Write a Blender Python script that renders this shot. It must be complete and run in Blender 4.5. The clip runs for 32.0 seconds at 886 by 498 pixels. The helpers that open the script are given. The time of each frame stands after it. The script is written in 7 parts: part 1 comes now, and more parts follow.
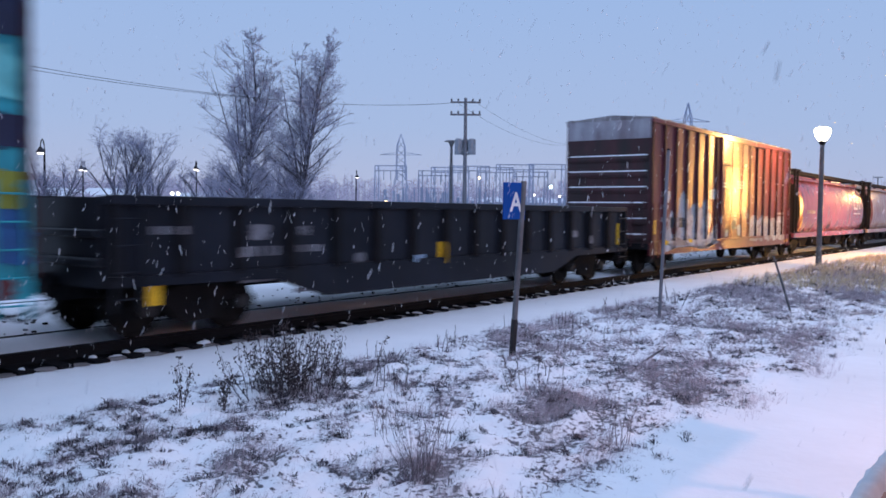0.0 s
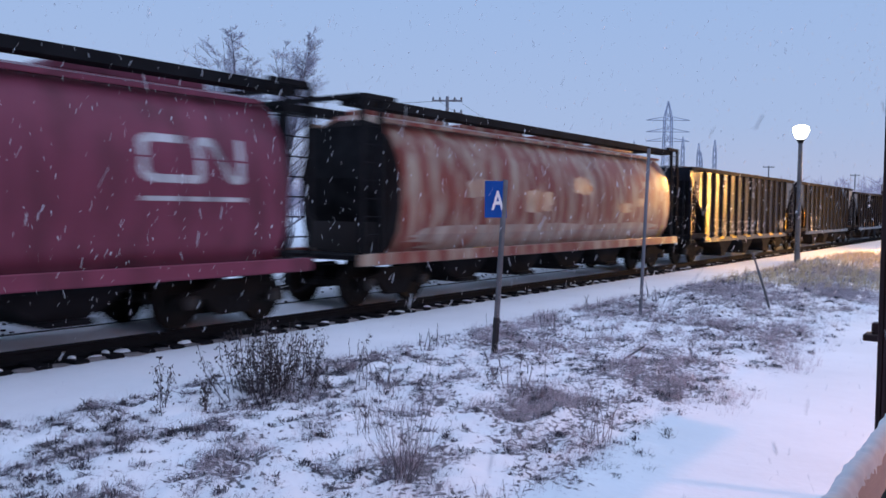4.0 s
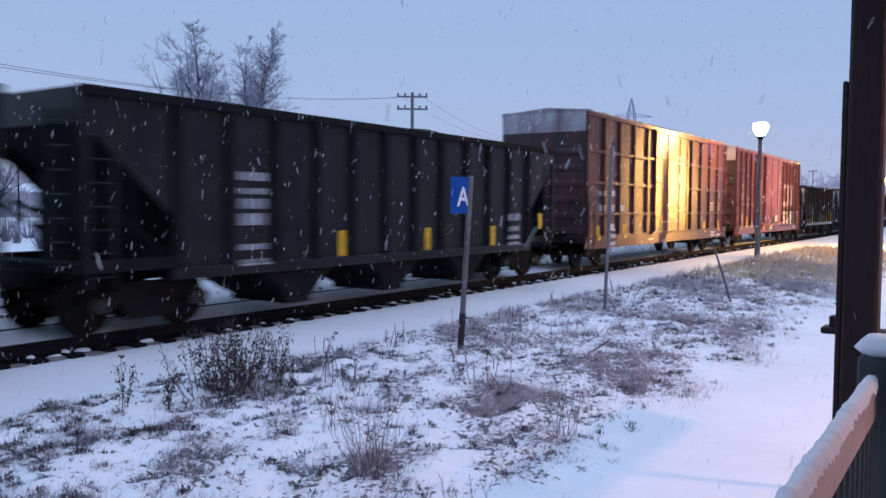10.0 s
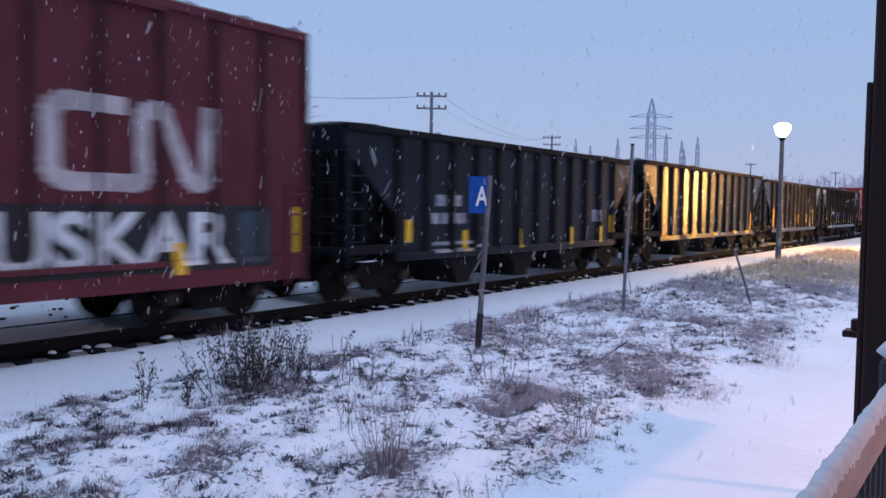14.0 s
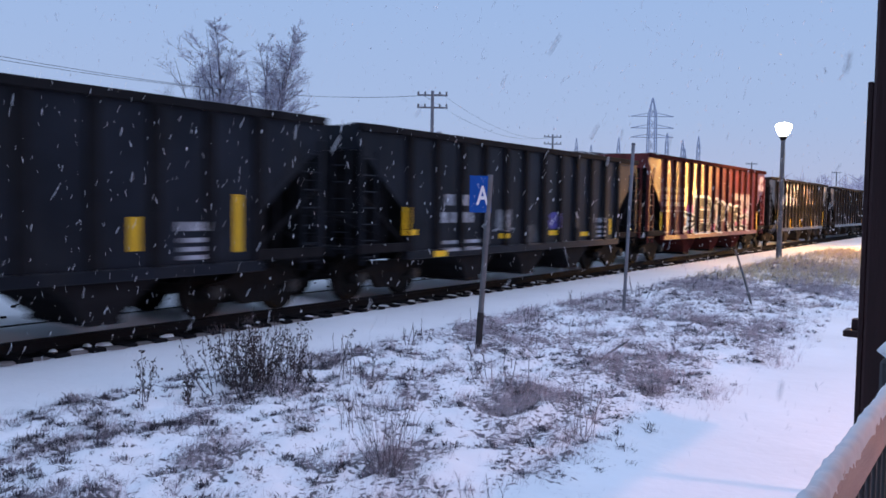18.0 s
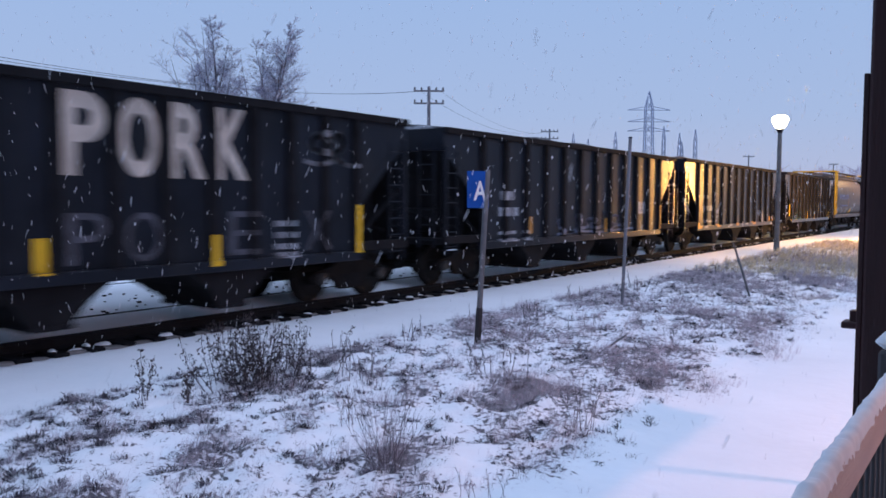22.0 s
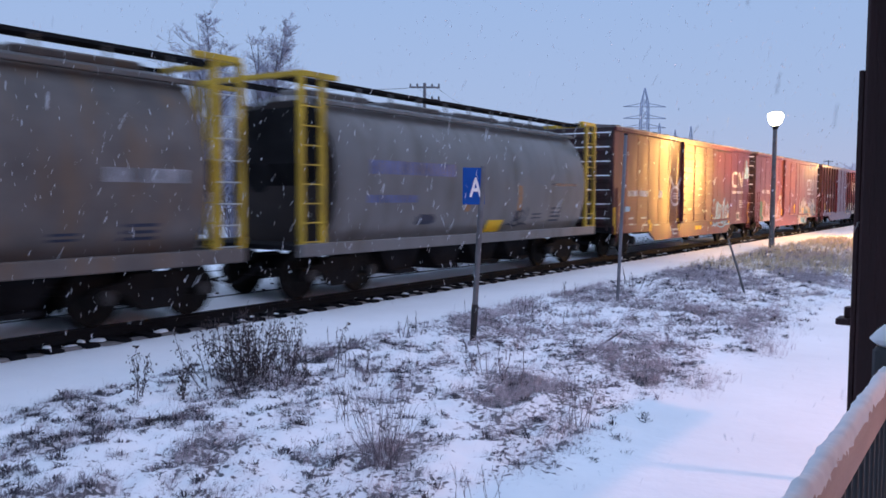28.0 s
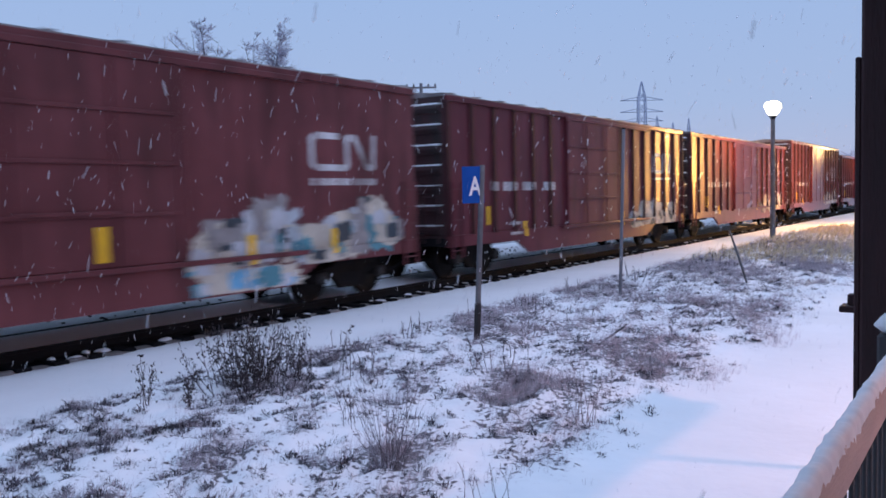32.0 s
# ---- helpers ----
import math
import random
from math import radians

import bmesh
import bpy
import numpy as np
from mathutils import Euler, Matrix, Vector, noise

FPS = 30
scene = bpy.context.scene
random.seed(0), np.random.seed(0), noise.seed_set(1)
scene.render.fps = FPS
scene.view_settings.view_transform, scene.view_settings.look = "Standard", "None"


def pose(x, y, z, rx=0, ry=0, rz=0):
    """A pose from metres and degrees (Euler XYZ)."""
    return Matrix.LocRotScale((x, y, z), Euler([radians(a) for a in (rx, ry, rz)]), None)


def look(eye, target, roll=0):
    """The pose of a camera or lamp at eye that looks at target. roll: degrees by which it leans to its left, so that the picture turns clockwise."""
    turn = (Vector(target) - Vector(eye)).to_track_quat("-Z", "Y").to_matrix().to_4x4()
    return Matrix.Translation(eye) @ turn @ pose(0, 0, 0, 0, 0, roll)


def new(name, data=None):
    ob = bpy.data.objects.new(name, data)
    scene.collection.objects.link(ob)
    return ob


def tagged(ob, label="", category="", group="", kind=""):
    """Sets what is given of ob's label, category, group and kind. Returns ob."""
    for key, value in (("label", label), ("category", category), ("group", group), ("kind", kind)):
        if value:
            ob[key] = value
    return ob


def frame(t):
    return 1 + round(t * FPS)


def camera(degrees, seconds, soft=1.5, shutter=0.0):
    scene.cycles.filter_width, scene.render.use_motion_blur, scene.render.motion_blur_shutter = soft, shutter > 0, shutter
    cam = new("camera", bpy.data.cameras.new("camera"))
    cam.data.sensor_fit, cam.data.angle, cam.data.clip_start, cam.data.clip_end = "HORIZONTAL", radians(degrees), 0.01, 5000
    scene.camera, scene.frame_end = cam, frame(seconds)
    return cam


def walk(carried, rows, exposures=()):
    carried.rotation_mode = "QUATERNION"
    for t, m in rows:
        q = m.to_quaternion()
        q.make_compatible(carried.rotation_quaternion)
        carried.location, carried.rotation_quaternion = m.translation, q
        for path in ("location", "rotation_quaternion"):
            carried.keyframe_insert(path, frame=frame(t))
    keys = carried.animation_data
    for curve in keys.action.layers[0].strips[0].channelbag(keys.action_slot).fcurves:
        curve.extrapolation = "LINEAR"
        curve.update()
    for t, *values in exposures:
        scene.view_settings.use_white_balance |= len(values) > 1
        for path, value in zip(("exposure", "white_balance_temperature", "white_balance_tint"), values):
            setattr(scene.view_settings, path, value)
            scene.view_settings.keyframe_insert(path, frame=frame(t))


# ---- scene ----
cam = camera(56.4, 32.0, soft=1.6, shutter=0.6)
EYE = 2.17
# seconds, pitch, roll, yaw of the hand-held camera
TURNS = [
    (0.0, -2.64, -0.66, 37.14), (0.5, -2.61, -0.53, 37.11), (1.0, -2.62, -0.41, 37.08), (1.5, -2.69, -0.24, 37.09),
    (2.0, -2.68, -0.17, 37.09), (2.5, -2.72, -0.17, 36.08), (3.0, -2.71, -0.27, 36.05), (3.5, -2.72, -0.44, 36.1),
    (5.5, -2.79, -0.67, 35.11), (6.0, -2.87, -0.69, 35.2), (6.5, -2.93, -0.73, 34.87), (7.0, -2.92, -0.72, 33.9),
    (7.5, -2.95, -0.8, 33.39), (8.0, -2.93, -0.84, 33.39), (8.5, -2.98, -0.86, 33.54), (9.0, -2.96, -0.55, 33.3),
    (9.5, -2.99, -0.42, 33.32), (10.0, -2.98, -0.42, 33.5), (10.5, -2.98, -0.54, 33.56), (11.0, -3.01, -0.59, 33.78),
    (11.5, -3.04, -0.7, 34.01), (12.0, -3.03, -0.83, 34.24), (12.5, -3.1, -0.8, 34.39), (13.0, -3.18, -0.8, 34.62),
    (13.5, -3.15, -0.7, 34.68), (14.0, -3.03, -0.81, 34.78), (14.5, -3.09, -0.98, 35.0), (16.5, -2.94, -0.98, 34.47),
    (17.0, -2.95, -0.96, 34.6), (17.5, -3.02, -0.93, 34.71), (18.0, -3.09, -0.88, 34.83), (18.5, -3.16, -0.86, 34.94),
    (19.0, -3.21, -0.85, 35.09), (19.5, -3.2, -0.77, 35.24), (20.0, -3.24, -0.81, 34.15), (20.5, -3.23, -0.67, 34.77),
    (21.0, -3.31, -0.44, 35.14), (21.5, -3.37, -0.36, 34.16), (22.0, -3.38, -0.3, 34.66), (22.5, -3.35, -0.32, 35.05),
    (23.0, -3.39, -0.35, 33.91), (23.5, -3.42, -0.2, 34.32), (24.0, -3.45, -0.15, 34.85), (24.5, -3.44, -0.15, 35.05),
    (25.0, -3.45, -0.27, 33.47), (25.5, -3.5, -0.35, 33.84), (27.5, -3.62, -0.41, 34.43), (28.0, -3.62, -0.35, 34.36),
    (28.5, -3.64, -0.34, 34.52), (29.0, -3.69, -0.16, 34.72), (29.5, -3.69, -0.14, 34.92), (30.0, -3.72, -0.12, 35.1),
    (30.5, -3.79, 0.03, 35.33), (31.0, -3.8, 0.17, 35.45), (31.5, -3.77, 0.17, 34.7), (32.0, -3.64, 1.4, 34.34),
]
walk(cam, [(t, pose(0, 0, EYE, 90 + p, r, y)) for t, p, r, y in TURNS], exposures=[(0.0, 0.0), (32.0, 0.0)])

# ---------------------------------------------------------------- sky and lamps
world = bpy.data.worlds.new("dusk_sky")
scene.world = world
world.use_nodes = True
wn, wl = world.node_tree.nodes, world.node_tree.links
wbg = wn["Background"]
wtc, wsep, wramp = wn.new("ShaderNodeTexCoord"), wn.new("ShaderNodeSeparateXYZ"), wn.new("ShaderNodeValToRGB")
wl.new(wtc.outputs["Generated"], wsep.inputs[0])
wl.new(wsep.outputs["Z"], wramp.inputs[0])
wl.new(wramp.outputs[0], wbg.inputs[0])
we = wramp.color_ramp.elements
we[0].position, we[0].color = 0.0, (0.47, 0.505, 0.70, 1)
we[1].position, we[1].color = 1.0, (0.68, 0.85, 1.28, 1)
for height_, colour_ in ((0.10, (0.385, 0.50, 0.76, 1)), (0.30, (0.318, 0.477, 0.795, 1)), (0.55, (0.51, 0.69, 1.08, 1))):
    we.new(height_).color = colour_
wbg.inputs[1].default_value = 1.0


def lamp(name, kind, where, watts, colour, size=0.2, aim=None):
    data = bpy.data.lights.new(name, kind)
    data.energy, data.color = watts, colour
    if kind == "AREA":
        data.size = size
    else:
        data.shadow_soft_size = size
    ob = new(name, data)
    ob.matrix_world = look(where, aim) if aim else Matrix.Translation(where)
    return ob


LAMP = (-8.4, 37.5, 5.66)
FAR_LAMP = (-8.4, 73.6, 5.66)
lamp("platform_lamp_light", "POINT", (LAMP[0], LAMP[1], LAMP[2] + 0.02), 1650, (1.0, 0.47, 0.12), 0.12)
lamp("far_platform_lamp_light", "POINT", (FAR_LAMP[0], FAR_LAMP[1], FAR_LAMP[2] + 0.02), 800, (1.0, 0.48, 0.12), 0.12)
YARD_LAMP = (-4.5, 50.0, 3.6)
lamp("yard_lamp_light", "POINT", YARD_LAMP, 5200, (1.0, 0.48, 0.12), 0.2)
lamp("station_lamp_light", "AREA", (5.5, 8.5, 4.4), 500, (1.0, 0.42, 0.30), 0.3, (-3.0, 6.5, 0.0))

# ---------------------------------------------------------------- materials
MATS = {}


def mat(name, col, rough=0.6, metal=0.0, var=0.25, scale=5.0, stretch=(1, 1, 1), dirt=None, amount=0.0, bump=0.15, bscale=30.0, rnd=0.0, emit=0.0, spec=0.4, wavy=0.0):
    """A node material: base colour varied at two scales, optional dirt, fine relief."""
    if name in MATS:
        return MATS[name]
    m = bpy.data.materials.new(name)
    m.use_nodes = True
    n, l = m.node_tree.nodes, m.node_tree.links
    b = n["Principled BSDF"]
    b.inputs["Roughness"].default_value, b.inputs["Metallic"].default_value = rough, metal
    b.inputs["Specular IOR Level"].default_value = spec
    tc, mp = n.new("ShaderNodeTexCoord"), n.new("ShaderNodeMapping")
    mp.inputs["Scale"].default_value = stretch
    l.new(tc.outputs["Object"], mp.inputs[0])
    big, fine = n.new("ShaderNodeTexNoise"), n.new("ShaderNodeTexNoise")
    big.inputs["Scale"].default_value, big.inputs["Detail"].default_value = scale, 5
    fine.inputs["Scale"].default_value, fine.inputs["Detail"].default_value = bscale, 3
    for x in (big, fine):
        l.new(mp.outputs[0], x.inputs["Vector"])
    mr = n.new("ShaderNodeMapRange")
    mr.inputs["From Min"].default_value, mr.inputs["From Max"].default_value = 0.3, 0.7
    mr.inputs["To Min"].default_value, mr.inputs["To Max"].default_value = 1 - var, 1 + var
    l.new(big.outputs[0], mr.inputs[0])
    out = mr.outputs[0]
    add = n.new("ShaderNodeMath")
    add.operation = "MULTIPLY_ADD"
    l.new(fine.outputs[0], add.inputs[0])
    add.inputs[1].default_value, add.inputs[2].default_value = var * 0.8, -var * 0.4
    s = n.new("ShaderNodeMath")
    l.new(out, s.inputs[0]), l.new(add.outputs[0], s.inputs[1])
    out = s.outputs[0]
    if rnd:
        oi, k = n.new("ShaderNodeObjectInfo"), n.new("ShaderNodeMath")
        k.operation = "MULTIPLY_ADD"
        k.inputs[1].default_value, k.inputs[2].default_value = rnd, -rnd / 2
        l.new(oi.outputs["Random"], k.inputs[0])
        s2 = n.new("ShaderNodeMath")
        l.new(out, s2.inputs[0]), l.new(k.outputs[0], s2.inputs[1])
        out = s2.outputs[0]
    mul = n.new("ShaderNodeVectorMath")
    mul.operation = "SCALE"
    mul.inputs[0].default_value = col
    l.new(out, mul.inputs["Scale"])
    colour = mul.outputs[0]
    if dirt:
        dn, dr, mx = n.new("ShaderNodeTexNoise"), n.new("ShaderNodeValToRGB"), n.new("ShaderNodeMix")
        dm = n.new("ShaderNodeMapping")
        dm.inputs["Scale"].default_value = (1.6, 1.6, 0.35)
        l.new(tc.outputs["Object"], dm.inputs[0]), l.new(dm.outputs[0], dn.inputs["Vector"])
        dn.inputs["Scale"].default_value, dn.inputs["Detail"].default_value = 1.7, 7
        dr.color_ramp.elements[0].position, dr.color_ramp.elements[1].position = 0.62 - 0.35 * amount, 0.86 - 0.25 * amount
        mx.data_type = "RGBA"
        l.new(dn.outputs[0], dr.inputs[0]), l.new(dr.outputs[0], mx.inputs[0])
        l.new(colour, mx.inputs[6])
        mx.inputs[7].default_value = (*dirt, 1)
        colour = mx.outputs[2]
    l.new(colour, b.inputs["Base Color"])
    if bump:
        bp = n.new("ShaderNodeBump")
        bp.inputs["Strength"].default_value, bp.inputs["Distance"].default_value = bump, 0.02
        l.new(fine.outputs[0], bp.inputs["Height"])
        l.new(bp.outputs[0], b.inputs["Normal"])
        if wavy:
            # buckled sheet, and gloss smeared upright by rain streaks
            wm, wn_, wb = n.new("ShaderNodeMapping"), n.new("ShaderNodeTexNoise"), n.new("ShaderNodeBump")
            wm.inputs["Scale"].default_value = (1.5, 1.5, 0.7)
            wn_.inputs["Scale"].default_value, wn_.inputs["Detail"].default_value = 1.0, 1
            wb.inputs["Strength"].default_value, wb.inputs["Distance"].default_value = 1.0, wavy
            l.new(tc.outputs["Object"], wm.inputs[0]), l.new(wm.outputs[0], wn_.inputs["Vector"]), l.new(wn_.outputs[0], wb.inputs["Height"])
            l.new(wb.outputs[0], bp.inputs["Normal"])
            upright_ = n.new("ShaderNodeCombineXYZ")
            upright_.inputs["Z"].default_value = 1.0
            l.new(upright_.outputs[0], b.inputs["Tangent"])
            b.inputs["Anisotropic"].default_value = 0.95
    if emit:
        b.inputs["Emission Color"].default_value, b.inputs["Emission Strength"].default_value = (*col, 1), emit
    MATS[name] = m
    return m


SNOW = mat("snow", (0.82, 0.84, 0.87), 0.75, var=0.05, scale=0.6, bump=0.25, bscale=9)
COAL_BLACK = mat("hopper_black", (0.0130, 0.0148, 0.0218), 0.28, wavy=0.008, var=0.35, scale=0.9, dirt=(0.019, 0.019, 0.022), amount=0.4, bump=0.01, rnd=0.3, spec=0.115)
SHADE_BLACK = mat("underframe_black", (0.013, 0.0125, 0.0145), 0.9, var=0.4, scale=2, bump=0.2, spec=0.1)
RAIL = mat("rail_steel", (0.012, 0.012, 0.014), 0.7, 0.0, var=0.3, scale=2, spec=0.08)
BROWN = mat("boxcar_brown", (0.134, 0.034, 0.043), 0.28, wavy=0.008, var=0.18, scale=0.8, dirt=(0.08, 0.024, 0.029), amount=0.4, bump=0.01, rnd=0.25, spec=0.09)
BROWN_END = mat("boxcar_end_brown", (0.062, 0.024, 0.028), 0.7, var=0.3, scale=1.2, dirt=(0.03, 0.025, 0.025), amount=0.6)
RED = mat("hopper_red", (0.145, 0.033, 0.034), 0.28, wavy=0.008, var=0.18, scale=0.8, dirt=(0.07, 0.022, 0.02), amount=0.35, bump=0.01, spec=0.105)
MAROON = mat("covered_hopper_maroon", (0.215, 0.052, 0.085), 0.27, wavy=0.006, var=0.14, scale=0.7, dirt=(0.12, 0.035, 0.05), amount=0.5, bump=0.02, spec=0.2)
ORANGE = mat("covered_hopper_faded_red", (0.23, 0.055, 0.04), 0.28, var=0.2, scale=0.8, dirt=(0.45, 0.36, 0.27), amount=0.55, bump=0.02, wavy=0.008, spec=0.2)
GREY = mat("covered_hopper_grey", (0.18, 0.165, 0.16), 0.28, 0.1, var=0.12, scale=0.7, dirt=(0.12, 0.10, 0.085), amount=0.4, bump=0.03, wavy=0.008, spec=0.28)
# Darker copies of the car reds: shade on the posts put into the colour.
SHADED_RED = mat("shaded_red_posts", (0.04, 0.013, 0.013), 0.6, var=0.3, scale=1.5, bump=0.05, spec=0.0)
SHADED_BROWN = mat("shaded_brown_posts", (0.05, 0.019, 0.021), 0.6, var=0.3, scale=1.5, bump=0.05, spec=0.15)
YELLOW = mat("safety_yellow", (0.92, 0.52, 0.015), 0.5, var=0.12, scale=3, bump=0.03)
YELLOW_FRAME = mat("yellow_paint", (0.55, 0.35, 0.03), 0.55, var=0.25, scale=2, dirt=(0.12, 0.08, 0.04), amount=0.3)
WHITE = mat("white_stencil", (0.62, 0.62, 0.64), 0.6, var=0.25, scale=2.5, dirt=(0.10, 0.08, 0.085), amount=0.5, bump=0.0)
GREY_WHITE = mat("grimy_white_stencil", (0.40, 0.41, 0.46), 0.65, var=0.4, scale=4, dirt=(0.03, 0.03, 0.036), amount=0.55, bump=0.0)
DULL_WHITE = mat("faded_stencil", (0.27, 0.27, 0.30), 0.7, var=0.45, scale=4, dirt=(0.014, 0.014, 0.018), amount=0.75, bump=0.0)
DARK_WOOD = mat("dark_stained_wood", (0.028, 0.008, 0.009), 0.6, var=0.35, scale=3, stretch=(4, 4, 0.6), bump=0.3)
RAIL_WOOD = mat("painted_rail_beige", (0.44, 0.31, 0.27), 0.6, var=0.12, scale=3, stretch=(5, 0.6, 5), bump=0.2)
GREY_WOOD = mat("weathered_grey_wood", (0.06, 0.06, 0.065), 0.75, var=0.3, scale=3, stretch=(4, 4, 0.5), bump=0.3)
BARK = mat("frosted_bark", (0.10, 0.095, 0.12), 0.85, var=0.35, scale=2, bump=0.3)
# Frosty twig grey, lightened further to hold the haze before the trees.
TWIG = mat("frosted_hazy_twigs", (0.31, 0.31, 0.40), 0.85, var=0.25, scale=1, bump=0)
GALV = mat("galvanised_steel", (0.13, 0.13, 0.14), 0.6, 0.3, var=0.25, scale=4)
# Wood grey with the bluish haze over the far poles mixed in.
POLE_WOOD = mat("pole_wood_hazed", (0.15, 0.155, 0.18), 0.8, var=0.3, scale=2, stretch=(3, 3, 0.4))
# Distance haze is mixed into the far steel colour.
PYLON = mat("pylon_steel_hazed", (0.34, 0.37, 0.47), 0.6, 0.3, var=0.1, scale=0.1)


# ---------------------------------------------------------------- mesh tools
class Mesh:
    def __init__(self):
        self.v, self.f = [], []

    def box(self, x0, x1, y0, y1, z0, z1):
        i = len(self.v)
        self.v += [(x, y, z) for z in (z0, z1) for x, y in ((x0, y0), (x1, y0), (x1, y1), (x0, y1))]
        self.f += [tuple(i + k for k in q) for q in ((3, 2, 1, 0), (4, 5, 6, 7), (0, 1, 5, 4), (1, 2, 6, 5), (2, 3, 7, 6), (3, 0, 4, 7))]
        return self

    def cbox(self, x0, x1, y0, y1, z0, z1, c=0.01):
        """A box with chamfered upright edges and a chamfered top and bottom."""
        a, b = min(x0, x1), max(x0, x1)
        p, q = min(y0, y1), max(y0, y1)
        i = len(self.v)

        def ring(d, z):
            e = c + d
            return [(a + e, p + d, z), (b - e, p + d, z), (b - d, p + e, z), (b - d, q - e, z), (b - e, q - d, z), (a + e, q - d, z), (a + d, q - e, z), (a + d, p + e, z)]

        for d, z in ((c, z0), (0, z0 + c), (0, z1 - c), (c, z1)):
            self.v += ring(d, z)
        self.f += [tuple(i + 7 - k for k in range(8)), tuple(i + 24 + k for k in range(8))]
        for r in range(3):
            for k in range(8):
                self.f.append((i + 8 * r + k, i + 8 * r + (k + 1) % 8, i + 8 * r + 8 + (k + 1) % 8, i + 8 * r + 8 + k))
        return self

    def tube(self, pts, radii, n=8, cap=True):
        pts = [Vector(p) for p in pts]
        if isinstance(radii, (int, float)):
            radii = [radii] * len(pts)
        i = len(self.v)
        up = Vector((0, 0, 1))
        for k, p in enumerate(pts):
            d = (pts[min(k + 1, len(pts) - 1)] - pts[max(k - 1, 0)]).normalized()
            a = d.cross(up if abs(d.z) < 0.9 else Vector((1, 0, 0))).normalized()
            b = d.cross(a)
            for j in range(n):
                w = 2 * math.pi * j / n
                self.v.append(tuple(p + (a * math.cos(w) + b * math.sin(w)) * radii[k]))
        for k in range(len(pts) - 1):
            for j in range(n):
                self.f.append((i + k * n + j, i + k * n + (j + 1) % n, i + (k + 1) * n + (j + 1) % n, i + (k + 1) * n + j))
        if cap:
            self.f += [tuple(i + j for j in range(n)), tuple(i + (len(pts) - 1) * n + n - 1 - j for j in range(n))]
        return self

    def prism(self, prof, a, b, axis="y"):
        """Extrude a profile along an axis. prof is (x, z) for y, (y, z) for x, (x, y) for z."""
        i, n = len(self.v), len(prof)
        for w in (a, b):
            for p, q in prof:
                self.v.append({"y": (p, w, q), "x": (w, p, q), "z": (p, q, w)}[axis])
        self.f += [tuple(i + k for k in range(n)), tuple(i + 2 * n - 1 - k for k in range(n))]
        for k in range(n):
            self.f.append((i + k, i + n + k, i + n + (k + 1) % n, i + (k + 1) % n))
        return self

    def quad(self, *p):
        i = len(self.v)
        self.v += [tuple(q) for q in p]
        self.f.append(tuple(range(i, i + len(p))))
        return self

    def data(self, name, material, smooth=False):
        me = bpy.data.meshes.new(name)
        me.from_pydata(self.v, [], self.f)
        me.materials.append(material)
        if smooth:
            me.polygons.foreach_set("use_smooth", [True] * len(me.polygons))
        return me


def part(name, m, material, parent, label="", smooth=False, at=None):
    me = m.data(name, material, smooth) if isinstance(m, Mesh) else m
    ob = new(name, me)
    ob.parent = parent
    if at:
        ob.location = at
    if label:
        ob["label"] = label
    return ob


def thing(name, label, category, group="", at=(0, 0, 0), turn=0):
    ob = new(name)
    ob.matrix_basis = pose(*at, 0, 0, turn)
    return tagged(ob, label, category, group)


def solid(name, m, material, label, category, group="", kind="", smooth=False, at=None):
    ob = new(name, m.data(name, material, smooth))
    if at:
        ob.location = at
    return tagged(ob, label, category, group, kind)


# ---------------------------------------------------------------- ground
def smooth01(a, b, x):
    k = min(1, max(0, (x - a) / (b - a)))
    return k * k * (3 - 2 * k)


def strip(x, y):
    """How much of the rough grass strip lies at a place, 0 to 1."""
    w = 0.35 * noise.noise(Vector((x * 0.6, y * 0.5, 3)))
    left = smooth01(-8.45 + w, -7.75 + w, x)
    edge = -2.75 + 0.3 * noise.noise(Vector((y * 0.7, 7, 0)))
    return left * (1 - smooth01(edge - 0.7, edge + 0.3, x)) * smooth01(-30, -20, y)


# tufted areas of the strip: x, y, half-widths across and along, strength
TUFTS = [(-4.27, 7.97, 0.55, 0.8, 1), (-4.18, 10.2, 0.68, 1.0, 1), (-2.8, 9.47, 0.55, 0.55, 0.95), (-2.85, 13.3, 0.5, 1.2, 0.9), (-7.75, 16.9, 1.1, 2.4, 0.9), (-7.1, 22.9, 1.2, 3.8, 1), (-4.1, 23.7, 1.1, 3.3, 0.95), (-6.95, 11.4, 0.9, 1.5, 0.8),
         (-6.5, 3.65, 0.55, 0.42, 0.6), (-6.66, 4.55, 0.38, 0.4, 0.75), (-5.57, 4.54, 0.28, 0.5, 0.95), (-5.78, 5.99, 0.25, 0.5, 0.7), (-5.15, 11.7, 0.6, 1.0, 0.7), (-4.4, 15.0, 0.9, 1.9, 0.7), (-5.95, 7.8, 0.35, 1.2, 0.6), (-6.86, 6.4, 0.6, 0.6, 1), (-7.7, 4.5, 0.5, 0.6, 0.55),
         (-7.7, 8.5, 0.5, 1.3, 0.8), (-7.6, 13.5, 0.7, 1.5, 0.8), (-4.0, 5.0, 0.45, 0.35, 0.6), (-5.3, 3.4, 0.6, 0.3, 0.6), (-3.3, 6.6, 0.4, 0.8, 0.6), (-5.8, 19.5, 0.9, 2.0, 0.6), (-5.8, 31, 2.2, 5, 0.9), (-5.2, 42, 2.4, 6, 0.9)]


